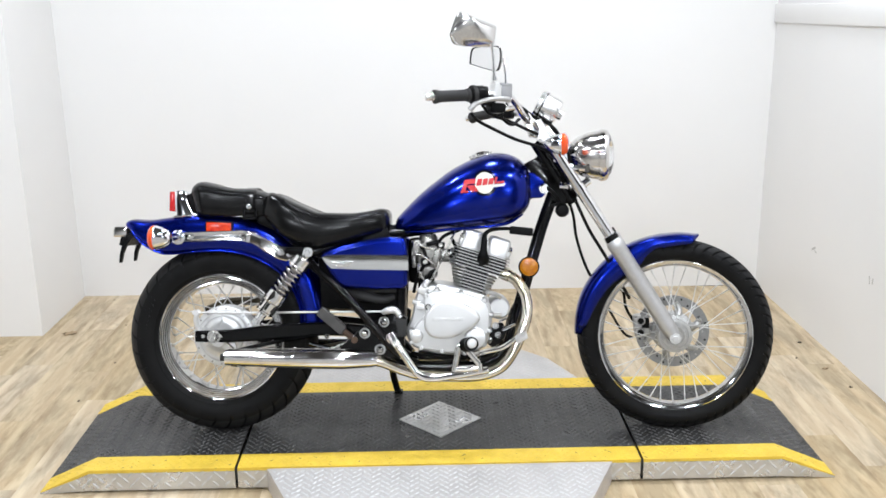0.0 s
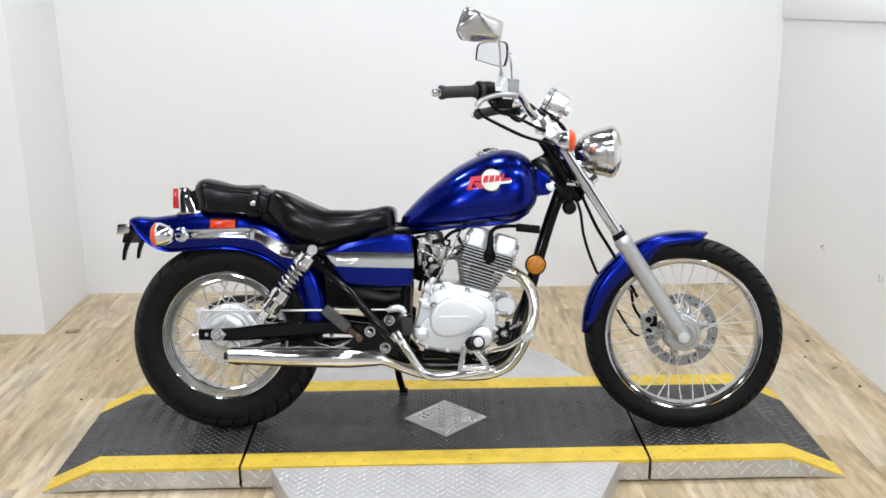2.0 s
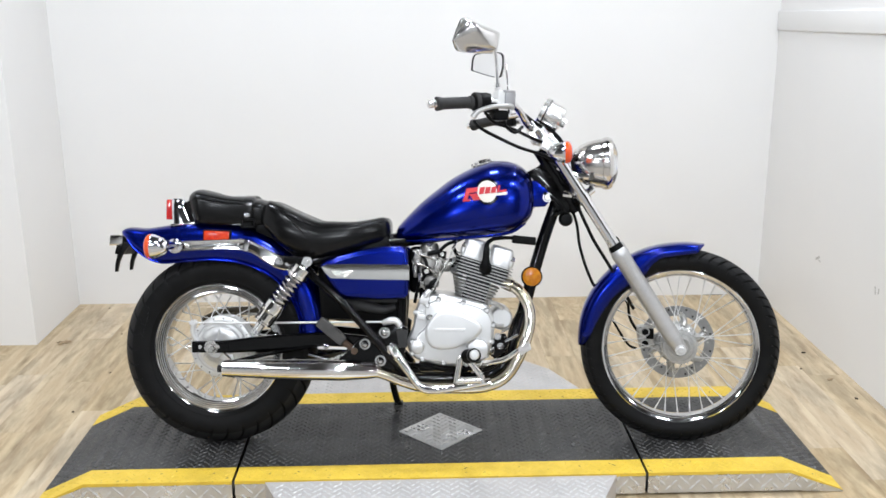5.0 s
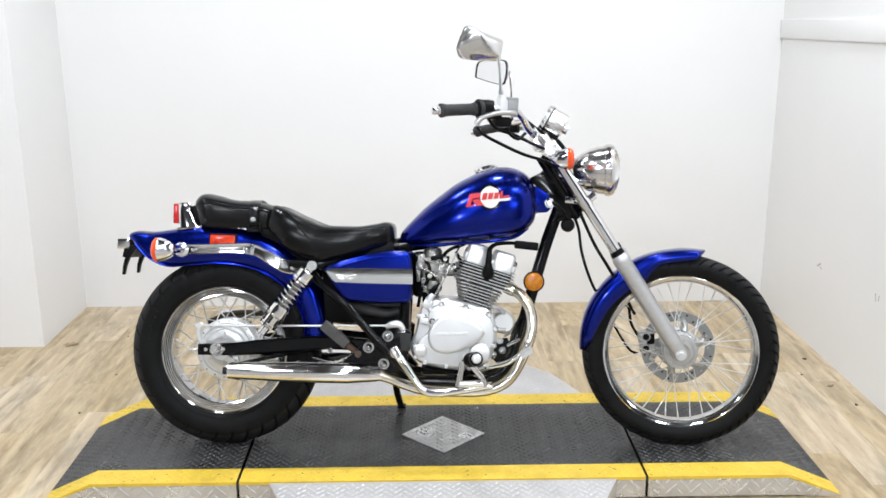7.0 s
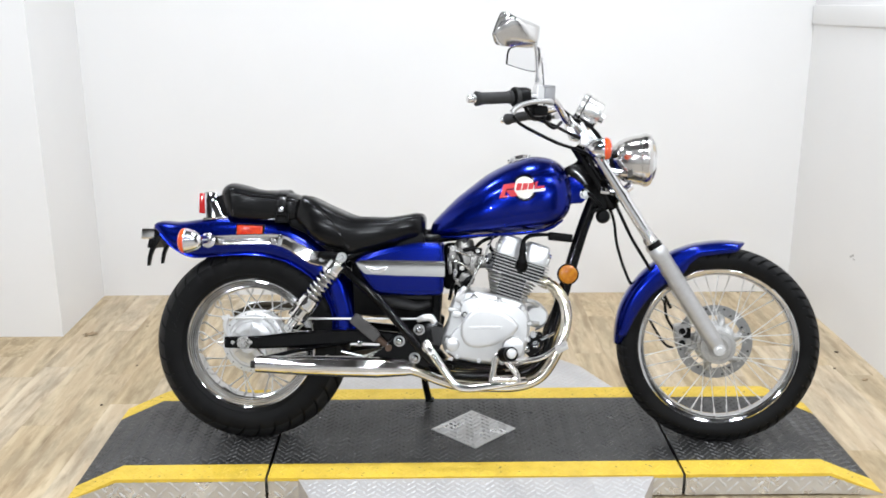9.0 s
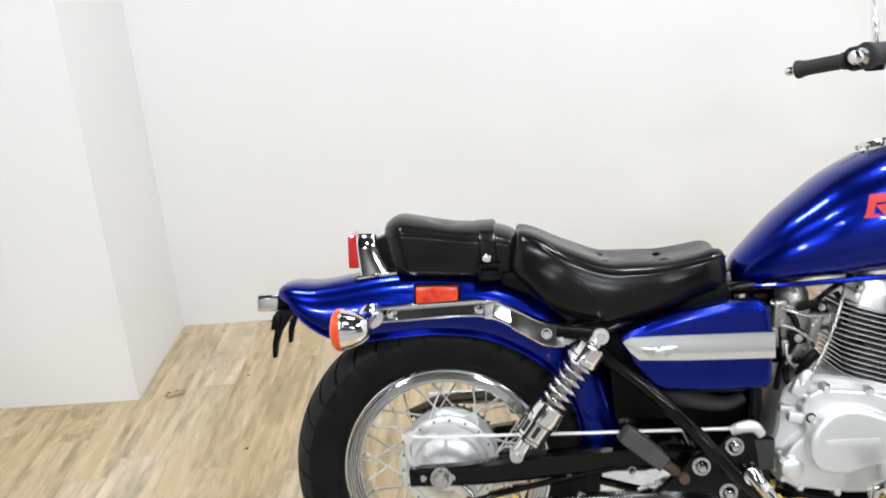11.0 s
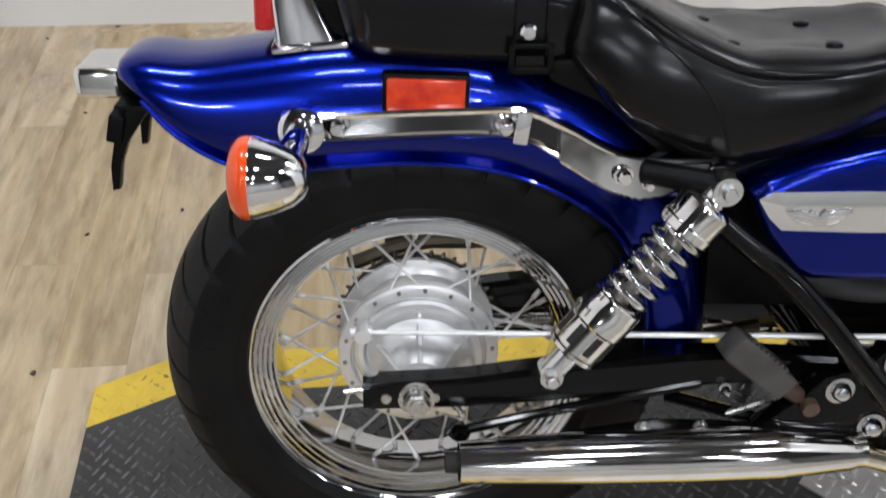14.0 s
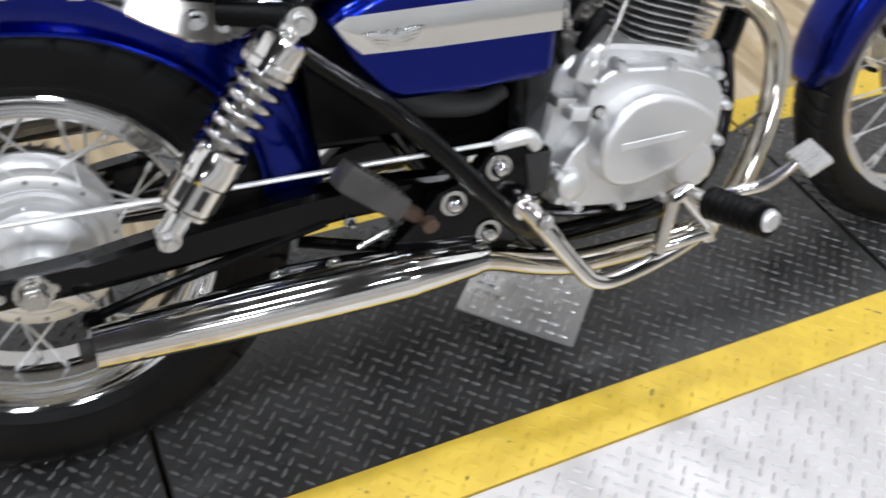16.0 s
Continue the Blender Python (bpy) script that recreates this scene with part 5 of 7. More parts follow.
bm = slab(bmesh.new(), [(0.694, 0.3690), (0.787, 0.3695), (0.785, 0.3790), (0.692, 0.3780)], -0.1735, -0.1750, 0.0006, 1)
part("maker_bar", bm, SPOKE, eng, "worn raised bar on the clutch cover")
# switch block with its screw behind the cover
bm = brick(bmesh.new(), (0.026, 0.024, 0.018), pose(0.652, -0.128, 0.4105, 0, 10), 0.003)
sw = part("switch_block", bm, HUB, eng, "pale switch block on the crankcase")
part("switch_screw", turned(bmesh.new(), [(0, -0.006), (0.005, -0.006), (0.0065, -0.004), (0.0065, 0.006)], 14, Matrix.Translation((0.6775, -0.138, 0.409))), STEEL, sw)
part("switch_washer", turned(bmesh.new(), [(0.0065, -0.0015), (0.0095, -0.0015), (0.0095, 0.004), (0.0065, 0.004)], 16, Matrix.Translation((0.6775, -0.138, 0.409)), True), DARK, sw)
part("switch_foot", brick(bmesh.new(), (0.030, 0.030, 0.014), pose(0.642, -0.110, 0.4215, 0, 10), 0.004), ALU_FIN, sw)
for x, z, r in ((0.640, 0.320, 0.021), (0.824, 0.312, 0.034)):
    bm = turned(bmesh.new(), [(0, -0.013), (r * 0.7, -0.013), (r * 0.92, -0.010), (r, -0.004), (r, 0.006)], 26, Matrix.Translation((x, -0.141, z)))
    part("case_cap", bm, ALU, eng, "round aluminium case cap")
for x, z in ((0.624, 0.335), (0.672, 0.446), (0.705, 0.462), (0.78, 0.452), (0.852, 0.430), (0.872, 0.385), (0.867, 0.335), (0.85, 0.292), (0.79, 0.266), (0.72, 0.270), (0.655, 0.282), (0.625, 0.300)):
    bm = turned(bmesh.new(), [(0.0, -0.012), (0.0055, -0.012), (0.0065, -0.009), (0.0065, 0.01)], 12, Matrix.Translation((x, -0.134, z)))
    turned(bm, [(0.0095, -0.002), (0.0095, 0.012), (0.006, 0.014)], 12, Matrix.Translation((x, -0.132, z)))
    part("case_bolt", bm, ALU, eng)
# starter motor in front of the case
bm = turned(bmesh.new(), [(0, -0.013), (0.029, -0.013), (0.034, -0.009), (0.036, 0.0), (0.036, 0.16), (0, 0.16)], 32, Matrix.Translation((0.901, -0.038, 0.396)))
part("starter_motor", bm, ALU, eng, "round aluminium starter motor")
bm = bmesh.new()
tube(bm, [(0.855, -0.090, 0.385), (0.875, -0.080, 0.378), (0.905, -0.062, 0.375)], 0.008, 10, 4)
tube(bm, [(0.905, -0.060, 0.43), (0.885, -0.075, 0.445), (0.862, -0.09, 0.450)], 0.007, 10, 4)
part("starter_bracket", bm, ALU, eng)
# front mounting plate
bm = slab(bmesh.new(), [(0.868, 0.325), (0.885, 0.350), (0.912, 0.352), (0.925, 0.325), (0.908, 0.290), (0.878, 0.272), (0.858, 0.290)], -0.062, -0.072, 0.003)
part("engine_mount", bm, BLACK, eng, "black engine mounting plate")
for x, z in ((0.888, 0.343), (0.897, 0.312), (0.868, 0.298)):
    part("mount_bolt", nut(bmesh.new(), (x, -0.072, z), (0, -1, 0), 0.008, 0.010, 12), CHROME, eng)
# cylinders: tilted stack of fins
TILT = Matrix.Translation((0.8, 0, 0.44)) @ Matrix.Rotation(radians(17.5), 4, "Y")


def fin(w_back, w_front, z, half, t=0.0024):
    """One cooling fin with rounded corners, in the cylinder's own frame."""
    bm = bmesh.new()
    c = 0.018
    poly = [(-w_back, -half + c), (-w_back + c, -half), (w_front - c, -half), (w_front, -half + c), (w_front, half - c), (w_front - c, half), (-w_back + c, half), (-w_back, half - c)]
    lo = [bm.verts.new((x, y, z)) for x, y in poly]
    hi = [bm.verts.new((x, y, z + t)) for x, y in poly]
    bm.faces.new(lo)
    bm.faces.new(hi)
    for i in range(8):
        bm.faces.new((lo[i], lo[(i + 1) % 8], hi[(i + 1) % 8], hi[i]))
    bm.transform(TILT)
    return bm


# near-black core: the shade between the fins is put into its colour
core = mat("fin_gap_shade_core", (0.03, 0.03, 0.03), 0.6, 0.3, noise_scale=50, noise_mix=0.5)
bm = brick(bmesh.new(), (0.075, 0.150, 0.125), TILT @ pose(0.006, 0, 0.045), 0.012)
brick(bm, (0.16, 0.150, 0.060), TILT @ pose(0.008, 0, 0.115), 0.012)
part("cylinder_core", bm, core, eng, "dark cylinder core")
for k in range(9):
    part("fin", fin(0.042 + 0.0045 * k, 0.052 + 0.0030 * k, -0.004 + 0.0098 * k, 0.094), ALU_FIN, eng, angle=20)
for k in range(7):
    part("fin", fin(0.088, 0.104 - 0.0012 * k, 0.0865 + 0.0098 * k, 0.098), ALU_FIN, eng, angle=20)
# head and rocker cover
bm = brick(bmesh.new(), (0.170, 0.165, 0.026), TILT @ pose(0.008, 0, 0.160), 0.010, 3)
part("cylinder_head", bm, ALU, eng, "aluminium cylinder head")
for x, w in ((-0.035, 0.076), (0.050, 0.076)):
    bm = bmesh.new()
    rings = []
    for z, g in ((0.142, 1.0), (0.148, 1.0), (0.190, 0.96), (0.199, 0.90), (0.204, 0.78), (0.205, 0.4)):
        ring = []
        for k in range(24):
            a = 2 * math.pi * k / 24
            c, s = math.cos(a), math.sin(a)
            ring.append(TILT @ Vector((x + w / 2 * g * math.copysign(abs(c) ** 0.28, c), 0.088 * (0.45 + 0.55 * g) * math.copysign(abs(s) ** 0.28, s), z)))
        rings.append(ring)
    part("rocker_cover", loft(bm, rings), ALU, eng, "aluminium rocker cover", 50)
for x in (-0.070, 0.008, 0.086):
    p = TILT @ Vector((x, -0.078, 0.174))
    part("head_bolt", nut(bmesh.new(), p, TILT.to_3x3() @ Vector((0, -0.3, 1)), 0.006, 0.010), CHROME, eng)
# spark plug cap and lead
bm = bmesh.new()
tube(bm, [(0.850, -0.082, 0.550), (0.850, -0.104, 0.562), (0.851, -0.110, 0.585), (0.853, -0.110, 0.612), (0.857, -0.100, 0.634), (0.88, -0.075, 0.648), (0.93, -0.03, 0.650), (0.955, -0.02, 0.646)],
     (0.021, 0.019, 0.0115, 0.010, 0.007, 0.0065, 0.0055, 0.0055), 12, 6)
part("plug_lead", bm, PLASTIC, eng, "black plug cap and lead")
bm = brick(bmesh.new(), (0.075, 0.045, 0.026), pose(0.975, -0.010, 0.642, 0, 6), 0.006, 3)
part("ignition_coil", bm, PLASTIC, bike, "black ignition coil under the tank")
# carburettor and intake
carb = new("carburettor")
carb.parent = bike
tagged(carb, "cast carburettor with hoses and springs")
bm = bmesh.new()
rod(bm, (0.622, -0.02, 0.565), (0.752, -0.02, 0.565), 0.024, 0.021, 20)
brick(bm, (0.056, 0.075, 0.070), pose(0.672, -0.040, 0.572, 0, 0), 0.008)
turned(bm, [(0, 0.03), (0.024, 0.028), (0.030, 0.018), (0.031, 0.0), (0.028, -0.004), (0, -0.004)], 28, along((0.676, -0.040, 0.606), (0.676, -0.040, 0.7)))
part("carburettor_body", bm, CARB, carb)
part("float_bowl", brick(bmesh.new(), (0.050, 0.064, 0.040), pose(0.680, -0.044, 0.516), 0.010, 3), CARB, carb, "cast float bowl")
# side castings, brackets, linkage and screws on its right flank
for x, z, w, h, y, tilt in ((0.640, 0.592, 0.022, 0.050, -0.088, 6), (0.668, 0.548, 0.030, 0.026, -0.092, -8), (0.702, 0.560, 0.018, 0.060, -0.084, 14), (0.650, 0.520, 0.016, 0.046, -0.086, -4),
                            (0.690, 0.606, 0.040, 0.014, -0.090, -12), (0.716, 0.600, 0.026, 0.022, -0.076, 10), (0.632, 0.548, 0.012, 0.038, -0.082, 0), (0.680, 0.500, 0.030, 0.012, -0.080, 8)):
    part("casting", brick(bmesh.new(), (w, 0.016, h), pose(x, y, z, 0, tilt), 0.004), CARB if h > 0.03 else PLASTIC, carb)
for x, z, r, d in ((0.640, 0.606, 0.0065, 0.100), (0.668, 0.548, 0.008, 0.104), (0.702, 0.578, 0.006, 0.095), (0.652, 0.512, 0.006, 0.096), (0.716, 0.600, 0.007, 0.088), (0.690, 0.520, 0.006, 0.080), (0.640, 0.580, 0.005, 0.099), (0.728, 0.572, 0.010, 0.066)):
    part("fitting", nut(rod(bmesh.new(), (x, -0.05, z), (x, -d, z), r, r * 0.9, 12), (x, -d, z), (0, -1, 0), r * 0.7, 0.005), STEEL, carb)
for line in ([(0.626, -0.085, 0.612), (0.652, -0.100, 0.600), (0.690, -0.098, 0.588), (0.722, -0.085, 0.584)], [(0.640, -0.098, 0.572), (0.662, -0.104, 0.566), (0.690, -0.100, 0.545), (0.700, -0.090, 0.528)], [(0.648, -0.096, 0.540), (0.650, -0.100, 0.510), (0.668, -0.095, 0.488)]):
    part("linkage", tube(bmesh.new(), line, 0.0032, 8, 4), STEEL, carb, "bright throttle linkage")
for line in ([(0.632, -0.075, 0.605), (0.66, -0.095, 0.590), (0.668, -0.098, 0.55), (0.642, -0.09, 0.50), (0.63, -0.085, 0.45)],
             [(0.700, -0.07, 0.600), (0.73, -0.085, 0.630), (0.77, -0.06, 0.645), (0.80, -0.03, 0.66)],
             [(0.655, -0.07, 0.505), (0.65, -0.085, 0.47), (0.665, -0.09, 0.44)],
             [(0.75, -0.06, 0.622), (0.765, -0.075, 0.585), (0.745, -0.078, 0.56)]):
    part("hose", tube(bmesh.new(), line, 0.0055, 8, 6), PLASTIC, carb, "thin black hose")
bm = tube(bmesh.new(), [(0.745, -0.02, 0.565), (0.765, -0.02, 0.562), (0.79, -0.02, 0.552)], (0.027, 0.026, 0.030), 16, 4)
part("intake_pipe", bm, ALU, carb)
bm = brick(bmesh.new(), (0.086, 0.05, 0.150), pose(0.652, 0.03, 0.548), 0.02, 3)
part("intake_boot", bm, PLASTIC, carb, "black rubber intake boot")
bm = bmesh.new()
tube(bm, [(0.668, -0.098, 0.478), (0.685, -0.102, 0.507), (0.702, -0.100, 0.520)], (0.007, 0.011, 0.009), 10, 4)
part("rubber_boot", bm, PLASTIC, bike)
# clutch lever and cable on the case
bm = bmesh.new()
tube(bm, [(0.655, -0.115, 0.452), (0.668, -0.128, 0.478), (0.680, -0.130, 0.490), (0.664, -0.134, 0.470)], (0.012, 0.011, 0.007, 0.006), 10, 4)
brick(bm, (0.028, 0.022, 0.030), pose(0.662, -0.124, 0.462, 0, 25), 0.005)
part("clutch_arm", bm, ALU, eng, "aluminium clutch arm")
bm = tube(bmesh.new(), [(0.678, -0.132, 0.478), (0.710, -0.125, 0.535), (0.742, -0.105, 0.600), (0.765, -0.07, 0.650)], 0.0032, 8, 6)
part("clutch_cable", bm, STEEL, bike)
# underside
bm = bmesh.new()
tube(bm, [(0.62, -0.10, 0.262), (0.70, -0.105, 0.247), (0.78, -0.105, 0.243), (0.85, -0.095, 0.258)], 0.006, 8, 6)
brick(bm, (0.20, 0.16, 0.03), pose(0.74, 0, 0.248), 0.01)
part("engine_guard", bm, BLACK, eng)
part("drain_bolt", rod(bmesh.new(), (0.818, 0.0, 0.235), (0.818, 0.0, 0.158), 0.012, 0.010, 12), ALU, eng)

# -- exhausts
PIPE = [(0.905, -0.058, 0.510), (0.935, -0.066, 0.500), (0.962, -0.080, 0.478), (0.984, -0.090, 0.437), (0.987, -0.098, 0.385), (0.970, -0.110, 0.325), (0.938, -0.122, 0.260), (0.900, -0.130, 0.217), (0.84, -0.133, 0.195), (0.76, -0.135, 0.192), (0.66, -0.140, 0.197), (0.60, -0.143, 0.213), (0.54, -0.146, 0.237), (0.50, -0.148, 0.247)]
for sgn in (1, -1):
    y = lambda v: v * sgn
    bm = tube(bmesh.new(), [(a, y(b), c) for a, b, c in PIPE], 0.0170, 18, 6)
    for p, q in (((0.918, -0.062, 0.507), (0.934, -0.067, 0.500)),):
        tube(bm, [(p[0], y(p[1]), p[2]), (q[0], y(q[1]), q[2])], 0.0200, 18, 1)
    ex = part("exhaust_pipe", bm, HEADER, bike, "chrome exhaust header pipe")
    axis_a, axis_b = Vector((0.520, y(-0.148), 0.246)), Vector((0.050, y(-0.163), 0.258))
    bm = turned(bmesh.new(), [(0.0, 0.0), (0.0195, 0.0), (0.0205, 0.012), (0.0225, 0.018), (0.0295, 0.098), (0.0305, 0.104), (0.0305, 0.22), (0.0290, 0.32), (0.0262, 0.40), (0.0236, 0.4705), (0.0216, 0.4705), (0.0210, 0.40), (0.0, 0.395)], 36, along(axis_a, axis_b))
    part("muffler", bm, CHROME_WORN, ex, "long tapered chrome muffler", 25)
    tip = turned(bmesh.new(), [(0.007, 0.40), (0.0125, 0.40), (0.0115, 0.486), (0.0090, 0.486), (0.0095, 0.41)], 20, along(axis_a, axis_b))
    # heat shield over the outer half of the muffler, open below
    m = along(axis_a, axis_b)
    rings = []
    for u, r in ((0.100, 0.0312), (0.106, 0.0328), (0.235, 0.0328), (0.330, 0.0306), (0.430, 0.0272)):
        arc = [radians(-52 + 150 * k / 14) for k in range(15)]
        rings.append([m @ Vector((math.cos(a) * q * sgn, u, math.sin(a) * q)) for q, way in ((r, 1), (r - 0.0018, -1)) for a in arc[::way]])
    part("heat_shield", loft(bmesh.new(), rings), CHROME, ex, "polished chrome heat shield", 30)
    part("muffler_tip", tip, DARK, ex, "sooty inner tip")
    bm = bmesh.new()
    rod(bm, (0.908, y(-0.126), 0.334), (0.948, y(-0.123), 0.353), 0.0040, seg=10)
    part("heat_clamp", bm, CHROME, ex)

# -- chrome step rail, pegs, pedal
bm = tube(bmesh.new(), [(0.560, -0.158, 0.322), (0.572, -0.170, 0.308), (0.590, -0.182, 0.284), (0.632, -0.194, 0.226), (0.655, -0.197, 0.203), (0.690, -0.195, 0.196), (0.770, -0.184, 0.204), (0.860, -0.162, 0.216)], (0.015, 0.0135, 0.0125, 0.0115, 0.0115, 0.0115, 0.0115, 0.011), 14, 6)
turned(bm, [(0, -0.014), (0.010, -0.014), (0.017, -0.010), (0.018, 0.0), (0.018, 0.016), (0, 0.016)], 20, Matrix.Translation((0.566, -0.160, 0.316)))
rail_socket = turned(bmesh.new(), [(0.0, 0.004), (0.0055, 0.004), (0.0055, 0.0005), (0.009, 0.0), (0.0105, -0.003), (0.0105, -0.012)], 18, along((0.581, -0.1955, 0.304), (0.579, -0.25, 0.316)))
rail = part("step_rail", bm, CHROME_WORN, bike, "bent chrome step rail")
bm = bmesh.new()
for a, b in (((0.757, 0.215), (0.770, 0.290)), ((0.770, 0.290), (0.796, 0.302)), ((0.782, 0.298), (0.832, 0.240)), ((0.832, 0.240), (0.836, 0.215)), ((0.757, 0.222), (0.836, 0.226))):
    tube(bm, [(a[0], -0.186, a[1]), (b[0], -0.186, b[1])], (0.0100, 0.0100), 12, 1)
part("rail_socket", rail_socket, STEEL, rail, "socket bolt of the step rail")
part("peg_bracket", bm, CHROME_WORN, rail, "cast bracket of the foot peg")
bm = bmesh.new()
rod(bm, (0.792, -0.184, 0.296), (0.794, -0.232, 0.302), 0.010, seg=12)
part("peg_stem", bm, CHROME_WORN, rail)
bm = turned(bmesh.new(), [(0.0, 0.0), (0.016, 0.0), (0.0215, 0.004), *[(0.0215 - 0.0025 * (i % 2), 0.006 + 0.0055 * i) for i in range(15)], (0.020, 0.092), (0.0, 0.094)], 24, along((0.792, -0.228, 0.302), (0.810, -0.318, 0.317)))
peg = part("foot_peg", bm, PLASTIC, bike, "ribbed black rubber foot peg")
bm = turned(bmesh.new(), [(0.0, 0.008), (0.010, 0.0075), (0.014, 0.004), (0.0150, -0.002), (0.0, -0.002)], 24, along((0.8100, -0.3165, 0.318), (0.8115, -0.335, 0.319)))
part("peg_cap", bm, ALU, peg, "chrome end cap")
bm = tube(bmesh.new(), [(0.820, -0.155, 0.262), (0.860, -0.180, 0.276), (0.905, -0.200, 0.290), (0.945, -0.208, 0.318)], (0.009, 0.008, 0.008, 0.007), 12, 6)
ped = part("brake_pedal", bm, CHROME_WORN, bike, "chrome brake pedal with a cross-cut pad")
PAD = mat("scuffed_pad_metal", (0.62, 0.61, 0.59), 0.45, 0.4, noise_scale=80, noise_mix=0.4, bump=0.2)
padm = Matrix.Translation((0.962, -0.212, 0.322)) @ Euler((radians(14), radians(-30), radians(-8))).to_matrix().to_4x4()
bm = brick(bmesh.new(), (0.038, 0.048, 0.010), padm, 0.003)
part("pad", bm, PAD, ped, "cross-cut metal pad")
bm = bmesh.new()
for i in range(6):
    for j in range(6):
        brick(bm, (0.0043, 0.0054, 0.003), padm @ pose(-0.0152 + 0.0061 * i, -0.0190 + 0.0076 * j, 0.006))
part("pad_teeth", bm, PAD, ped, "small square teeth of the pad", kind="stuff")
# brake torque rod and muffler bracket beside the swing arm
bm = tube(bmesh.new(), [(0.050, -0.118, 0.266), (0.12, -0.119, 0.284), (0.23, -0.117, 0.306), (0.33, -0.112, 0.322)], 0.0062, 10, 4)
nut(bm, (0.054, -0.122, 0.267), (0, -1, 0), 0.009, 0.009)
part("torque_rod", bm, BLACK, bike, "black brake torque rod")
bm = slab(bmesh.new(), [(0.175, 0.272), (0.275, 0.286), (0.345, 0.283), (0.412, 0.276), (0.455, 0.268), (0.44, 0.245), (0.20, 0.250)], -0.128, -0.134, 0.004)
mb = part("muffler_bracket", bm, BLACK, bike, "black bracket above the muffler")
for x, z in ((0.262, 0.276), (0.330, 0.275), (0.402, 0.268)):
    part("bracket_bolt", nut(bmesh.new(), (x, -0.134, z), (0, -1, 0), 0.007, 0.007), STEEL, mb)
# folded pillion peg
PEG = mat("dusty_grey_rubber", (0.060, 0.057, 0.054), 0.42, spec=0.45, noise_scale=35, noise_mix=0.7, dark=(0.030, 0.028, 0.026), bump=0.25, bump_scale=260)
m = along((0.438, -0.140, 0.316), (0.328, -0.150, 0.412))
bm = bmesh.new()
rings = []
for u, w, h in ((0.030, 0.009, 0.011), (0.034, 0.0140, 0.0150), (0.05, 0.0145, 0.0155), (0.120, 0.0155, 0.0165), (0.128, 0.0145, 0.0155), (0.131, 0.011, 0.011)):
    rings.append([m @ Vector((a * w, u, b * h)) for a, b in ((-1, -0.85), (-0.85, -1), (0.85, -1), (1, -0.85), (1, 0.85), (0.85, 1), (-0.85, 1), (-1, 0.85))])
loft(bm, rings)
pp = part("pillion_peg", bm, PEG, bike, "folded pillion foot peg in dusty rubber")
bm = bmesh.new()
for i in range(8):
    for side in ((0, 0.0165, 0), (0.0155, 0, 90)):
        brick(bm, (0.024, 0.0042, 0.0045), m @ pose(side[0], 0.056 + 0.0085 * i, side[1], 0, side[2]), 0.0)
part("peg_ribs", bm, PEG, pp)
bm = bmesh.new()
rod(bm, (0.445, -0.130, 0.309), (0.412, -0.142, 0.338), 0.010, seg=12)
rod(bm, (0.448, -0.118, 0.312), (0.448, -0.152, 0.308), 0.010, seg=12)
part("peg_hinge", bm, mat("rusty_hinge", (0.11, 0.072, 0.050), 0.55, 0.5, noise_scale=60, noise_mix=0.7, dark=(0.07, 0.045, 0.03), bump=0.2), pp, "rusty peg hinge")
for p, q, r in (((0.452, -0.122, 0.312), (0.497, -0.122, 0.337), 0.0042), ((0.366, -0.112, 0.276), (0.424, -0.112, 0.298), 0.0040)):
    part("stay_rod", rod(bmesh.new(), p, q, r, seg=10), STEEL, bike, "bright stay rod behind the peg")
# side stand on the far side
bm = bmesh.new()
tube(bm, [(0.545, 0.105, 0.225), (0.545, 0.170, 0.155), (0.552, 0.230, 0.100), (0.556, 0.262, 0.078)], 0.012, 12, 5)
brick(bm, (0.030, 0.030, 0.007), pose(0.558, 0.270, 0.0735, 14), 0.003)
part("side_stand", bm, BLACK, bike, "black side stand folded out")


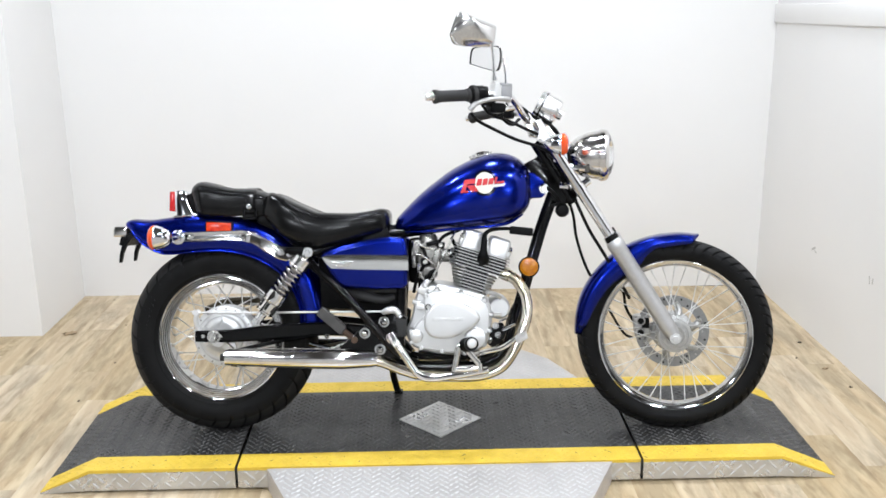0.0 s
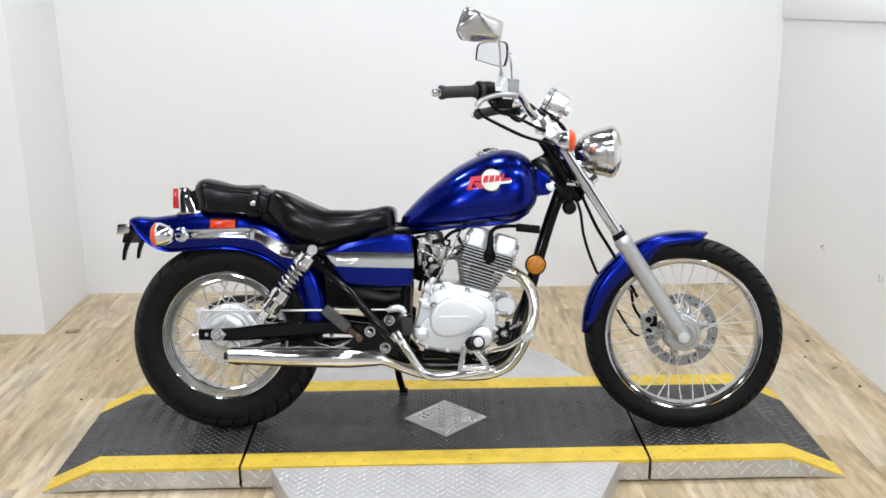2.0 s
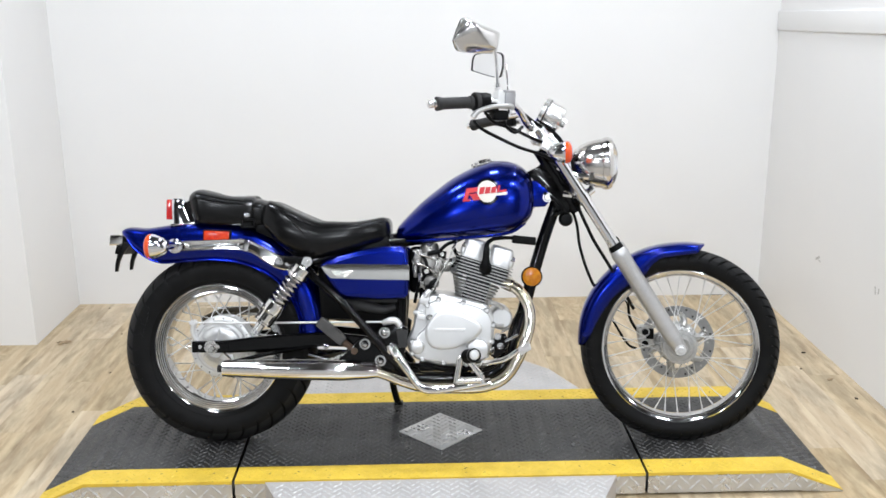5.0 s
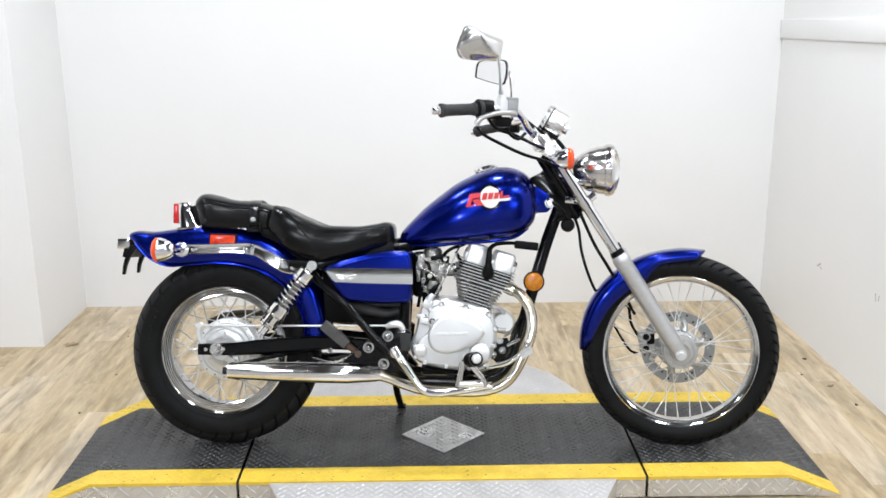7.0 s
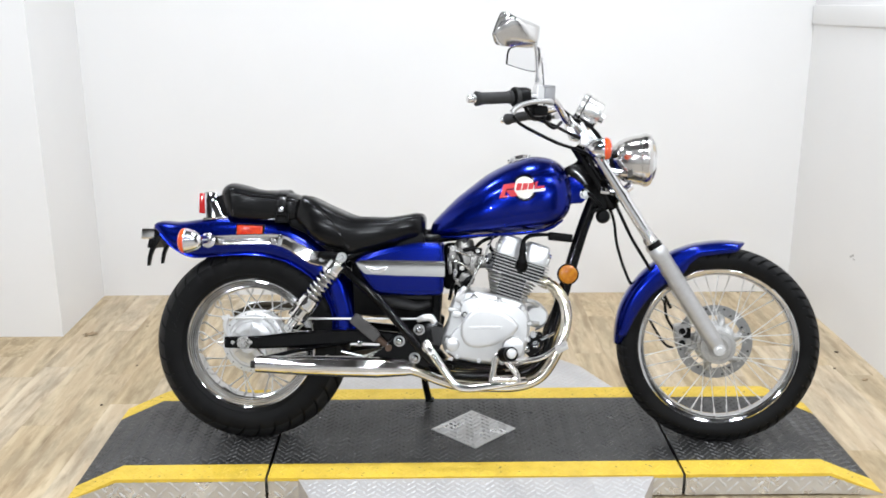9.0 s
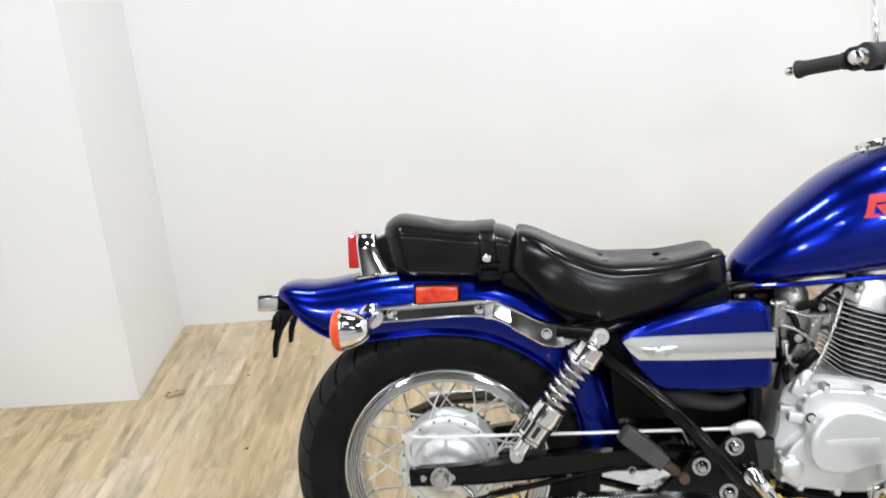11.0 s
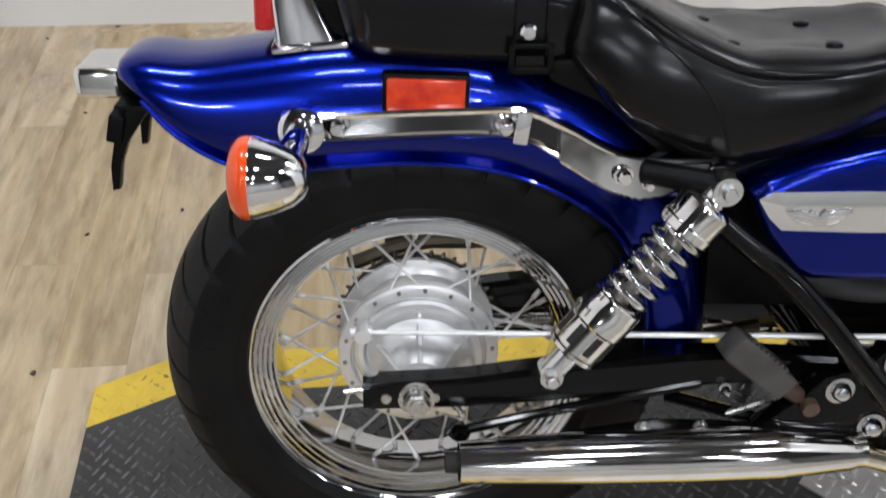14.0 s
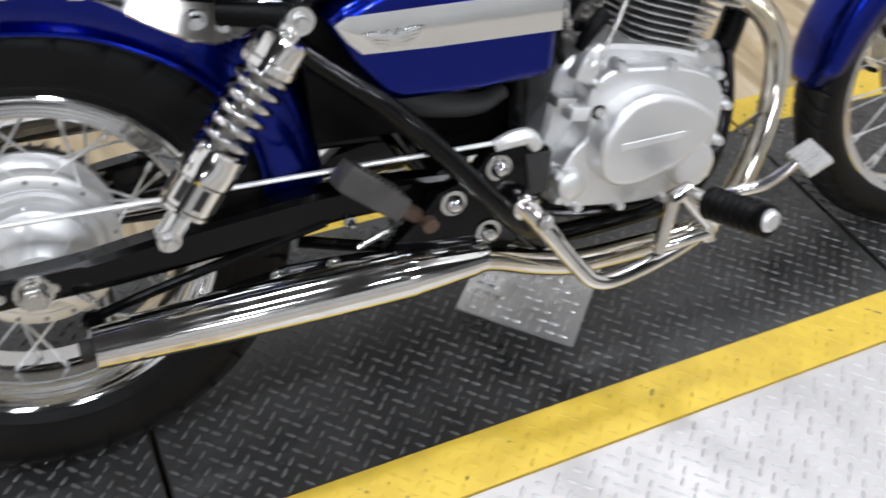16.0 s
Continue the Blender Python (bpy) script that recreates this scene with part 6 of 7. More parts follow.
# -- steered front: forks, fender, lamp, bars
FORK_TOP, FORK_MID, FORK_LOW = Vector((1.018, -0.094, 0.985)), Vector((1.2625, -0.0985, 0.603)), Vector((1.449, -0.100, 0.306))
for k, f in ((0, Vector), (1, other)):
    a, b, c = f(FORK_TOP), f(FORK_MID), f(FORK_LOW)
    d = (c - b).normalized()
    bm = rod(bmesh.new(), a, b + d * 0.03, 0.0172, seg=24)
    fork = part("fork_tube", bm, CHROME, bike, "chrome upper fork tube")
    m = along(b, c)
    ln = (c - b).length
    bm = turned(bmesh.new(), [(0.0175, -0.012), (0.0225, -0.012), (0.0245, -0.006), (0.0280, 0.0), (0.0280, 0.014), (0.0262, 0.020), (0.0258, ln - 0.05), (0.023, ln - 0.02), (0.018, ln + 0.012), (0.0, ln + 0.014)], 28, m)
    part("fork_slider", bm, SLIDER, fork, "satin aluminium fork slider")
    part("fork_seal", turned(bmesh.new(), [(0.0172, -0.030), (0.0212, -0.029), (0.0220, -0.020), (0.0220, -0.010), (0.0172, -0.010)], 24, m), PLASTIC, fork, "black rubber fork seal")
    w = (STEER.to_3x3() @ Vector((0, -1, 0))) * (1 if k == 0 else -1)
    bm = bmesh.new()
    rod(bm, c - w * 0.02, c + w * 0.022, 0.017, seg=20)
    nut(bm, c + w * 0.020, w, 0.011, 0.008)
    part("axle_clamp", bm, ALU, fork)
    for q in (HEAD + RAKE * 0.06, HEAD - RAKE * 0.11):
        u = (FORK_MID - FORK_TOP).normalized()
        t = (q - FORK_TOP).dot(u)
        p = f(FORK_TOP + u * t)
        bm = bmesh.new()
        turned(bm, [(0.0172, -0.012), (0.0205, -0.012), (0.0205, 0.012), (0.0172, 0.012)], 24, along(p, p + (c - a)), closed=True)
        part("clamp_ring", bm, CHROME, fork, "chrome ring round the fork tube")
        bm = bmesh.new()
        tube(bm, [p + (q - p) * 0.22, q + Vector((0.012, 0, 0.008))], (0.016, 0.020), 12, 1)
        part("fork_clamp", bm, BLACK, bike, "black fork clamp")
part("steering_stem", rod(bmesh.new(), HEAD - RAKE * 0.14, HEAD + RAKE * 0.09, 0.018, seg=18), BLACK, bike)

# front fender round the wheel
def front_fender():
    rings = []
    rows = curve([(180, 0.318, 0.296), (170, 0.321, 0.277), (156, 0.325, 0.265), (142, 0.326, 0.259), (130, 0.327, 0.2525), (117, 0.327, 0.2535), (110, 0.327, 0.273), (103, 0.327, 0.288), (95, 0.327, 0.2885), (87, 0.329, 0.294), (81, 0.330, 0.303), (77.5, 0.332, 0.328)], 5)
    for n, p in enumerate(rows):
        a, ro, ri = radians(p.x), p.y, p.z
        w = 0.054 * min(1.0, 0.6 + n / 10, 0.45 + (len(rows) - 1 - n) / 9)
        ring = []
        for k in range(15):
            t = math.pi * k / 14
            c, s = math.cos(t), math.sin(t)
            r = ri + (ro - ri) * abs(s) ** 0.6
            ring.append(front_m @ Vector((r * math.cos(a), -w * math.copysign(abs(c) ** 0.6, c), r * math.sin(a))))
        rings.append(ring)
    return loft(bmesh.new(), rings, False, False)


thick(part("front_fender", front_fender(), BLUE, bike, "blue metallic front fender", 50), 0.003, -1)
bm = bmesh.new()
for f in (Vector, other):
    tube(bm, [f((1.295, -0.085, 0.555)), f((1.315, -0.060, 0.560)), f((1.33, -0.045, 0.575))], 0.010, 8, 3)
part("fender_bracket", bm, BLUE, bike)

# brake calliper and hose behind the left fork
cp = front_m @ Vector((-0.100, 0.055, 0.018))
rot = front_m.to_3x3().to_4x4()
bm = bmesh.new()
brick(bm, (0.052, 0.060, 0.072), Matrix.Translation(cp) @ rot @ pose(0, 0, 0, 0, -8), 0.012, 3)
for dz in (-0.018, 0.02):
    turned(bm, [(0, -0.012), (0.013, -0.012), (0.015, -0.008), (0.015, 0.02)], 18, Matrix.Translation(cp) @ rot @ pose(-0.004, -0.032, dz))
brick(bm, (0.075, 0.014, 0.03), Matrix.Translation(cp) @ rot @ pose(0.05, 0.02, -0.005, 0, -20), 0.004)
cal = part("brake_calliper", bm, AGED_ALU, bike, "cast brake calliper")
for dz in (-0.018, 0.02):
    part("piston_cap", turned(bmesh.new(), [(0, -0.0150), (0.0085, -0.0150), (0.0105, -0.0125), (0.0105, -0.0115), (0, -0.0115)], 18, Matrix.Translation(cp) @ rot @ pose(-0.004, -0.032, dz)), PLASTIC, cal, "black piston cap")
bm = brick(bmesh.new(), (0.024, 0.012, 0.034), Matrix.Translation(cp) @ rot @ pose(0.012, -0.030, 0.012), 0.004)
part("calliper_pad", bm, PLASTIC, cal)
bm = tube(bmesh.new(), [(1.120, -0.01, 0.76), (1.143, -0.005, 0.694), (1.154, 0.0, 0.621), (1.181, 0.010, 0.538), (1.215, 0.025, 0.480), (1.275, 0.045, 0.460), (1.312, 0.05, 0.442), (1.323, 0.05, 0.386), (1.350, 0.05, 0.340)], 0.0048, 10, 8)
part("brake_hose", bm, PLASTIC, bike, "black front brake hose")
bm = tube(bmesh.new(), [(1.270, 0.05, 0.44), (1.262, 0.055, 0.40), (1.280, 0.055, 0.359), (1.317, 0.055, 0.302), (1.345, 0.055, 0.287)], 0.0042, 10, 8)
part("speedometer_cable", bm, PLASTIC, bike)

# headlamp
hm = STEER @ Matrix.Translation((1.245, 0, 0.884)) @ pose(0, 0, 0, 0, 5, -90)
bm = turned(bmesh.new(), [(0.0, -0.120), (0.024, -0.118), (0.042, -0.109), (0.057, -0.092), (0.068, -0.070), (0.0755, -0.042), (0.079, -0.016), (0.079, -0.006)], 44, hm)
lamp = part("headlamp", bm, CHROME_LAMP, bike, "chrome bowl headlamp")
bm = turned(bmesh.new(), [(0.0765, -0.022), (0.0810, -0.020), (0.0835, -0.012), (0.0830, -0.004), (0.080, 0.004), (0.075, 0.010), (0.070, 0.009)], 44, hm)
part("rim_ring", bm, CHROME_LAMP, lamp, "chrome lamp rim")
bm = turned(bmesh.new(), [(0.073, 0.007), (0.060, 0.018), (0.035, 0.026), (0.0, 0.029), (0.0, 0.025), (0.035, 0.022), (0.060, 0.014), (0.073, 0.003)], 44, hm)
part("lamp_glass", bm, GLASS, lamp, "clear lamp glass")
bm = turned(bmesh.new(), [(0.073, -0.002), (0.060, -0.03), (0.03, -0.055), (0.0, -0.06)], 44, hm)
part("reflector_bowl", bm, MIRROR, lamp, "silvered reflector")
bm = bmesh.new()
for f in (Vector, other):
    bm = tube(bmesh.new(), [f((1.075, -0.075, 0.868)), f((1.12, -0.078, 0.845)), f((1.175, -0.074, 0.838))], 0.009, 10, 5)
    nut(bm, f((1.178, -0.079, 0.838)), f((0, -1, 0)) - f((0, 0, 0)), 0.008, 0.010, 12)
    part("lamp_bracket", bm, CHROME, lamp, "chrome lamp bracket")
part("lamp_support", tube(bmesh.new(), [STEER @ Vector(p) for p in ((1.10, -0.02, 0.79), (1.16, -0.01, 0.785), (1.195, 0, 0.805))], 0.013, 10, 5), CHROME, lamp)
for line in (((0.975, -0.075, 1.030), (1.021, -0.050, 1.000), (1.064, -0.045, 0.981), (1.093, -0.045, 0.948), (1.105, -0.035, 0.900), (1.11, -0.02, 0.84)),
             ((1.07, -0.03, 0.975), (1.105, -0.04, 0.930), (1.125, -0.045, 0.880), (1.13, -0.04, 0.82)),
             ((1.10, 0.0, 0.86), (1.14, -0.02, 0.76), (1.168, -0.045, 0.690), (1.194, -0.048, 0.636), (1.238, -0.045, 0.565), (1.29, -0.02, 0.48), (1.33, 0.03, 0.42)),
             ((1.04, -0.03, 0.79), (1.075, -0.045, 0.765), (1.095, -0.045, 0.735), (1.07, -0.04, 0.72))):
    part("cable", tube(bmesh.new(), line, 0.0054, 10, 6), PLASTIC, bike, "black cable at the steering head")
bm = bmesh.new()
turned(bm, [(0, -0.016), (0.016, -0.015), (0.022, -0.008), (0.023, 0.0), (0.018, 0.012), (0, 0.014)], 20, Matrix.Translation((1.107, -0.015, 0.708)))
rod(bm, (1.100, -0.01, 0.715), (1.085, 0.0, 0.745), 0.008, seg=10)
part("horn", bm, PLASTIC, bike, "small black horn under the clamp")

# speedometer
sm = STEER @ Matrix.Translation((1.034, -0.014, 1.050)) @ pose(0, 0, 0, 0, 0, -90) @ pose(0, 0, 0, -29)
bm = turned(bmesh.new(), [(0.040, -0.004), (0.0460, -0.002), (0.0470, 0.010), (0.0440, 0.014), (0.0435, 0.020), (0.0430, 0.058), (0.039, 0.068), (0.016, 0.072), (0.015, 0.084), (0.0, 0.085)], 36, sm)
sp = part("speedometer", bm, CHROME_SOFT, bike, "chrome cup speedometer")
part("dial", turned(bmesh.new(), [(0.0, 0.003), (0.036, 0.003), (0.036, 0.006), (0.0, 0.006)], 36, sm), BLACK, sp, "dark dial")
part("dial_glass", turned(bmesh.new(), [(0.0, -0.001), (0.036, -0.0005), (0.036, 0.001), (0.0, 0.0005)], 36, sm), GLASS, sp)
part("dial_ring", turned(bmesh.new(), [(0.0460, 0.012), (0.0468, 0.014), (0.0460, 0.016), (0.043, 0.016), (0.043, 0.012)], 36, sm, True), BLACK, sp)
bm = bmesh.new()
tube(bm, [STEER @ Vector(p) for p in ((1.02, -0.02, 0.965), (1.05, -0.02, 0.985), (1.08, -0.02, 1.005))], 0.012, 10, 4)
brick(bm, (0.05, 0.08, 0.020), STEER @ pose(1.022, 0, 0.962, 0, -32), 0.006)
part("bar_clamp", bm, CHROME_WORN, bike, "chrome handlebar clamp")
for k, f in ((0, Vector), (1, other)):
    bm = slab(bmesh.new(), [(0.974, 1.000), (0.996, 1.016), (1.014, 0.990), (1.026, 0.960), (1.022, 0.935), (0.996, 0.940)], -0.088, -0.052, 0.010, 3)
    slab(bm, [(1.022, 0.968), (1.060, 0.964), (1.086, 0.928), (1.056, 0.906), (1.020, 0.926)], -0.112, -0.040, 0.012, 3)
    if k:
        bm.transform(OTHER)
    riser = part("riser", bm, CHROME_SOFT, bike, "cast handlebar riser and fork cap")
    for x, z in ((1.003, 0.985), (1.008, 0.948)):
        bm = nut(bmesh.new(), (x, -0.088, z), (0, -1, 0), 0.006, 0.006)
        if k:
            bm.transform(OTHER)
        part("clamp_bolt", bm, STEEL, riser)


def other_bar(p):
    """The far half of the bar, which is bent a little lower."""
    w = min(1.0, max(0.0, (abs(p[1]) - 0.10) / 0.25))
    return other(p) + Vector((0.035, 0, -0.037)) * w


# handlebar: right half given, left half laid over
BAR = [(1.008, -0.010, 0.982), (0.998, -0.070, 0.985), (0.975, -0.125, 1.000), (0.948, -0.172, 1.035), (0.918, -0.215, 1.052), (0.870, -0.255, 1.050), (0.800, -0.298, 1.042), (0.712, -0.342, 1.033)]
for k, f in ((0, Vector), (1, other_bar)):
    bars = part("handlebar", tube(bmesh.new(), [f(p) for p in BAR], 0.0112, 14, 6), CHROME, bike, "swept-back chrome handlebar")
    a, b = f((0.803, -0.296, 1.0425)), f((0.702, -0.347, 1.032))
    prof = [(0.0, -0.004), (0.019, -0.004), (0.0195, 0.004), (0.0165, 0.008), *[(0.0165 + 0.0007 * (i % 2), 0.010 + 0.006 * i) for i in range(14)], (0.0185, 0.098), (0.0205, 0.102), (0.0205, 0.110), (0.0, 0.110)]
    part("grip", turned(bmesh.new(), prof, 24, along(a, b)), RUBBER, bars, "ribbed black rubber grip")
    part("bar_end", turned(bmesh.new(), [(0.0, 0.108), (0.013, 0.108), (0.013, 0.116), (0.009, 0.118), (0.011, 0.124), (0.011, 0.132), (0.008, 0.137), (0.0, 0.138)], 20, along(a, b)), CHROME, bars, "chrome bar end")
    c = f((0.830, -0.281, 1.046))
    bm = turned(bmesh.new(), [(0.0, -0.026), (0.022, -0.026), (0.026, -0.020), (0.0265, 0.014), (0.023, 0.022), (0.0, 0.022)], 24, along(c, b))
    brick(bm, (0.034, 0.034, 0.030), Matrix.Translation(c) @ pose(0.012, 0.012, 0.010, 0, 0, 30), 0.007, 3)
    brick(bm, (0.040, 0.030, 0.028), Matrix.Translation(f((0.862, -0.262, 1.030))) @ pose(0, 0, 0, 0, 0, 30 if k == 0 else -30), 0.007, 3)
    part("switch_housing", bm, PLASTIC, bars, "black switch housing")
    # levers
    lev = [(0.915, -0.225, 1.030), (0.895, -0.262, 1.032), (0.850, -0.300, 1.036), (0.795, -0.318, 1.034), (0.740, -0.335, 1.030)] if k else [(0.925, -0.232, 1.036), (0.905, -0.268, 1.035), (0.865, -0.292, 1.030), (0.825, -0.304, 1.016), (0.808, -0.306, 0.998)]
    part("lever", tube(bmesh.new(), [f(p) for p in lev], (0.010, 0.008, 0.007, 0.0075, 0.009), 12, 6), SLIDER, bars, "bare aluminium hand lever")
    # mirrors
    stem = [(0.886, -0.240, 1.040), (0.883, -0.244, 1.075), (0.881, -0.250, 1.110), (0.878, -0.258, 1.160), (0.872, -0.270, 1.205)]
    f = other if k else Vector
    bm = tube(bmesh.new(), [f(p) for p in stem], (0.010, 0.0085, 0.0060, 0.0048, 0.006), 12, 6)
    turned(bm, [(0.0, 0.0), (0.009, 0.0), (0.0095, 0.012), (0.0, 0.013)], 12, along(f((0.8825, -0.247, 1.092)), f((0.881, -0.250, 1.110))))
    part("mirror", bm, CHROME, bars, "chrome mirror on a thin stem")
# mirror heads
def mirror_head(centre, turn, name_parent, out, deep=1.0, crease=None):
    """A chrome shell with a glass face; local y looks back along the glass. A crease, two points, parts a flat slope from a round belly."""
    m = Matrix.Translation(centre) @ turn
    line = [(p.x, p.y) for p in curve([(x, z, 0) for x, z in [*out, out[0]]], 4)[:-1]]
    rings = []
    for s, y in ((1.0, 0.0), (1.03, 0.004), (1.01, 0.012), (0.90, 0.032), (0.84, 0.039), (0.78, 0.042), (0.4, 0.045), (0.05, 0.046)):
        rings.append([m @ Vector((x * s, y * deep, z * s)) for x, z in line])
    if crease:
        a, b = Vector(crease[0]), Vector(crease[1])
        side = Vector((b.y - a.y, a.x - b.x)).normalized()
        mid = (a + b) / 2
        rings = []
        for s in (1.0, 1.02, 1.0, 0.97, 0.92, 0.84, 0.74, 0.62, 0.48, 0.34, 0.20, 0.05):
            ring = []
            for x, z in line:
                q = mid + (Vector((x, z)) - mid) * s
                d = (q - a).dot(side)
                high = 0.046 - (0.42 * d if d > 0 else 9.0 * d * d)
                ring.append(m @ Vector((q.x, 0.004 * len(rings[:2]) + (1 - min(1.0, s) ** 5) * (high - 0.008), q.y)))
            rings.append(ring)
    bm = loft(bmesh.new(), rings, False)
    bm.faces.new(bm.verts[-len(line):])
    part("mirror_shell", bm, SHELL, name_parent, "chrome mirror shell", 32)
    bm = loft(bmesh.new(), [[m @ Vector((x * s, y, z * s)) for x, z in line] for s, y in ((1.01, 0.004), (1.01, -0.003), (0.95, -0.003), (0.94, 0.001))], False)
    part("mirror_rim", bm, PLASTIC, name_parent, "black mirror rim")
    bm = bmesh.new()
    bm.faces.new([bm.verts.new(m @ Vector((x * 0.95, -0.001, z * 0.95))) for x, z in line])
    loft(bm, [[m @ Vector((x * 0.95, y, z * 0.95)) for x, z in line] for y in (-0.001, 0.003)], False)
    part("mirror_glass", bm, MIRROR, name_parent, "mirror glass")


heads = [o for o in bike.children_recursive if o.name.split(".")[0] == "mirror"]
mirror_head((0.822, -0.268, 1.237), pose(0, 0, 0, -12, 0, -150), heads[0].parent, [(0.078, -0.020), (0.066, 0.022), (0.050, 0.046), (0.0, 0.034), (-0.060, 0.020), (-0.072, 0.010), (-0.068, -0.034), (-0.058, -0.044), (0.010, -0.048), (0.060, -0.046)], crease=((0.052, 0.046), (-0.058, -0.042)))
mirror_head(Vector((0.872, 0.262, 1.243)), pose(0, 0, 0, 4, 0, -47), heads[1].parent, [(-0.080, -0.006), (-0.068, 0.036), (-0.036, 0.044), (0.058, 0.034), (0.076, 0.010), (0.066, -0.034), (0.040, -0.048), (-0.068, -0.014)], deep=0.5)
# mirror mount and throttle ring on the right half of the bar
bm = brick(bmesh.new(), (0.026, 0.030, 0.052), pose(0.886, -0.243, 1.058, 0, 4, 30), 0.006, 3)
turned(bm, [(0.0, 0.0), (0.010, 0.0), (0.0105, 0.010), (0.0, 0.011)], 6, along((0.884, -0.245, 1.083), (0.8825, -0.247, 1.105)))
part("mirror_mount", bm, ALU, bars, "cast mirror mount on the bar")
bm = turned(bmesh.new(), [(0.020, -0.006), (0.0275, -0.006), (0.0285, 0.0), (0.0275, 0.006), (0.020, 0.006)], 28, along((0.818, -0.288, 1.0445), (0.702, -0.347, 1.032)), True)
part("throttle_ring", bm, RUBBER, bars, "ring of the throttle housing")
# brake reservoir
bm = brick(bmesh.new(), (0.034, 0.050, 0.042), STEER @ pose(0.938, -0.224, 1.076, 0, 4, 25), 0.004)
brick(bm, (0.038, 0.054, 0.008), STEER @ pose(0.936, -0.224, 1.098, 0, 4, 25), 0.003)
part("brake_reservoir", bm, RESERVOIR, bike, "bare aluminium brake fluid reservoir")
bm = bmesh.new()
brick(bm, (0.050, 0.04, 0.03), pose(0.885, -0.245, 1.010, 0, 0, 30), 0.008)
part("cable_block", bm, PLASTIC, bike)
for line in ([(0.812, -0.285, 0.990), (0.83, -0.29, 0.970), (0.87, -0.25, 0.952), (0.95, -0.18, 0.922), (1.03, -0.12, 0.902), (1.085, -0.08, 0.87)],
             [(0.845, -0.28, 1.015), (0.87, -0.26, 0.99), (0.93, -0.20, 0.975), (0.99, -0.13, 0.955), (1.05, -0.09, 0.935), (1.10, -0.06, 0.92)],
             [(0.91, -0.22, 1.02), (0.905, -0.23, 0.985), (0.935, -0.20, 0.965), (0.96, -0.17, 0.985)]):
    part("control_cable", tube(bmesh.new(), line, 0.005, 10, 8), PLASTIC, bike, "black control cable along the bars")

# front signals and side reflector
bullet(bike, (1.090, -0.165, 0.908), (1, -0.14, 0), 0.033, [(1.06, -0.162, 0.907), (1.058, -0.13, 0.908), (1.060, -0.095, 0.910)], ORANGE, "front_turn_signal")
bullet(bike, other((1.090, -0.165, 0.908)), other((2.09, -0.165, 0.908)) - other((1.09, -0.165, 0.908)), 0.033, [other(p) for p in ((1.06, -0.162, 0.907), (1.058, -0.13, 0.908), (1.060, -0.095, 0.910))], ORANGE, "front_turn_signal")
bm = turned(bmesh.new(), [(0.0, 0.0), (0.031, 0.0), (0.034, -0.004), (0.0335, -0.0135), (0.0295, -0.0135), (0.0295, -0.011), (0.0, -0.011)], 32, Matrix.Translation((0.998, -0.022, 0.527)))
rr = part("side_reflector", bm, BLACK, bike, "round amber reflector on the down tube")
bm = turned(bmesh.new(), [(0.029, -0.010), (0.029, -0.014), (0.025, -0.0175), (0.014, -0.020), (0.0, -0.0205)], 32, Matrix.Translation((0.998, -0.022, 0.527)))
part("lens", bm, AMBER, rr, "amber lens")


# ---- litter on the floor, marks on the wall ----
def dry_leaf(at, size, turn, seed):
    """A curled scrap of dead leaf."""
    rnd = random.Random(seed)
    bm = bmesh.new()
    n = 14
    mid = bm.verts.new((0, 0, 0.005 * size / 0.05))
    ring = []
    for k in range(n):
        a = 2 * math.pi * k / n
        r = size * (0.34 + 0.16 * (k % 2) + rnd.uniform(-0.06, 0.06)) * (1 + 0.35 * abs(math.cos(a)))
        ring.append(bm.verts.new((r * math.cos(a), r * 0.7 * math.sin(a), rnd.uniform(0.001, 0.3) * size * 0.38)))
    for k in range(n):
        bm.faces.new((mid, ring[k], ring[(k + 1) % n]))
    low = min(v.co.z for v in bm.verts)
    for v in bm.verts:
        v.co.z -= low
    ob = thick(part("dry_leaf", bm, LEAF, None, "", 80), 0.0012)
    ob.matrix_world = pose(*at, 0, 0, turn)
    return tagged(ob, "curled brown dry leaf lying on the floor", "leaf", "leaves on the floor")


dry_leaf((-0.895, 1.078, 0.0015), 0.055, 20, 1)
dry_leaf((0.975, 1.575, 0.0015), 0.060, 70, 2)
dry_leaf((2.231, 0.533, 0.0015), 0.024, 40, 3)


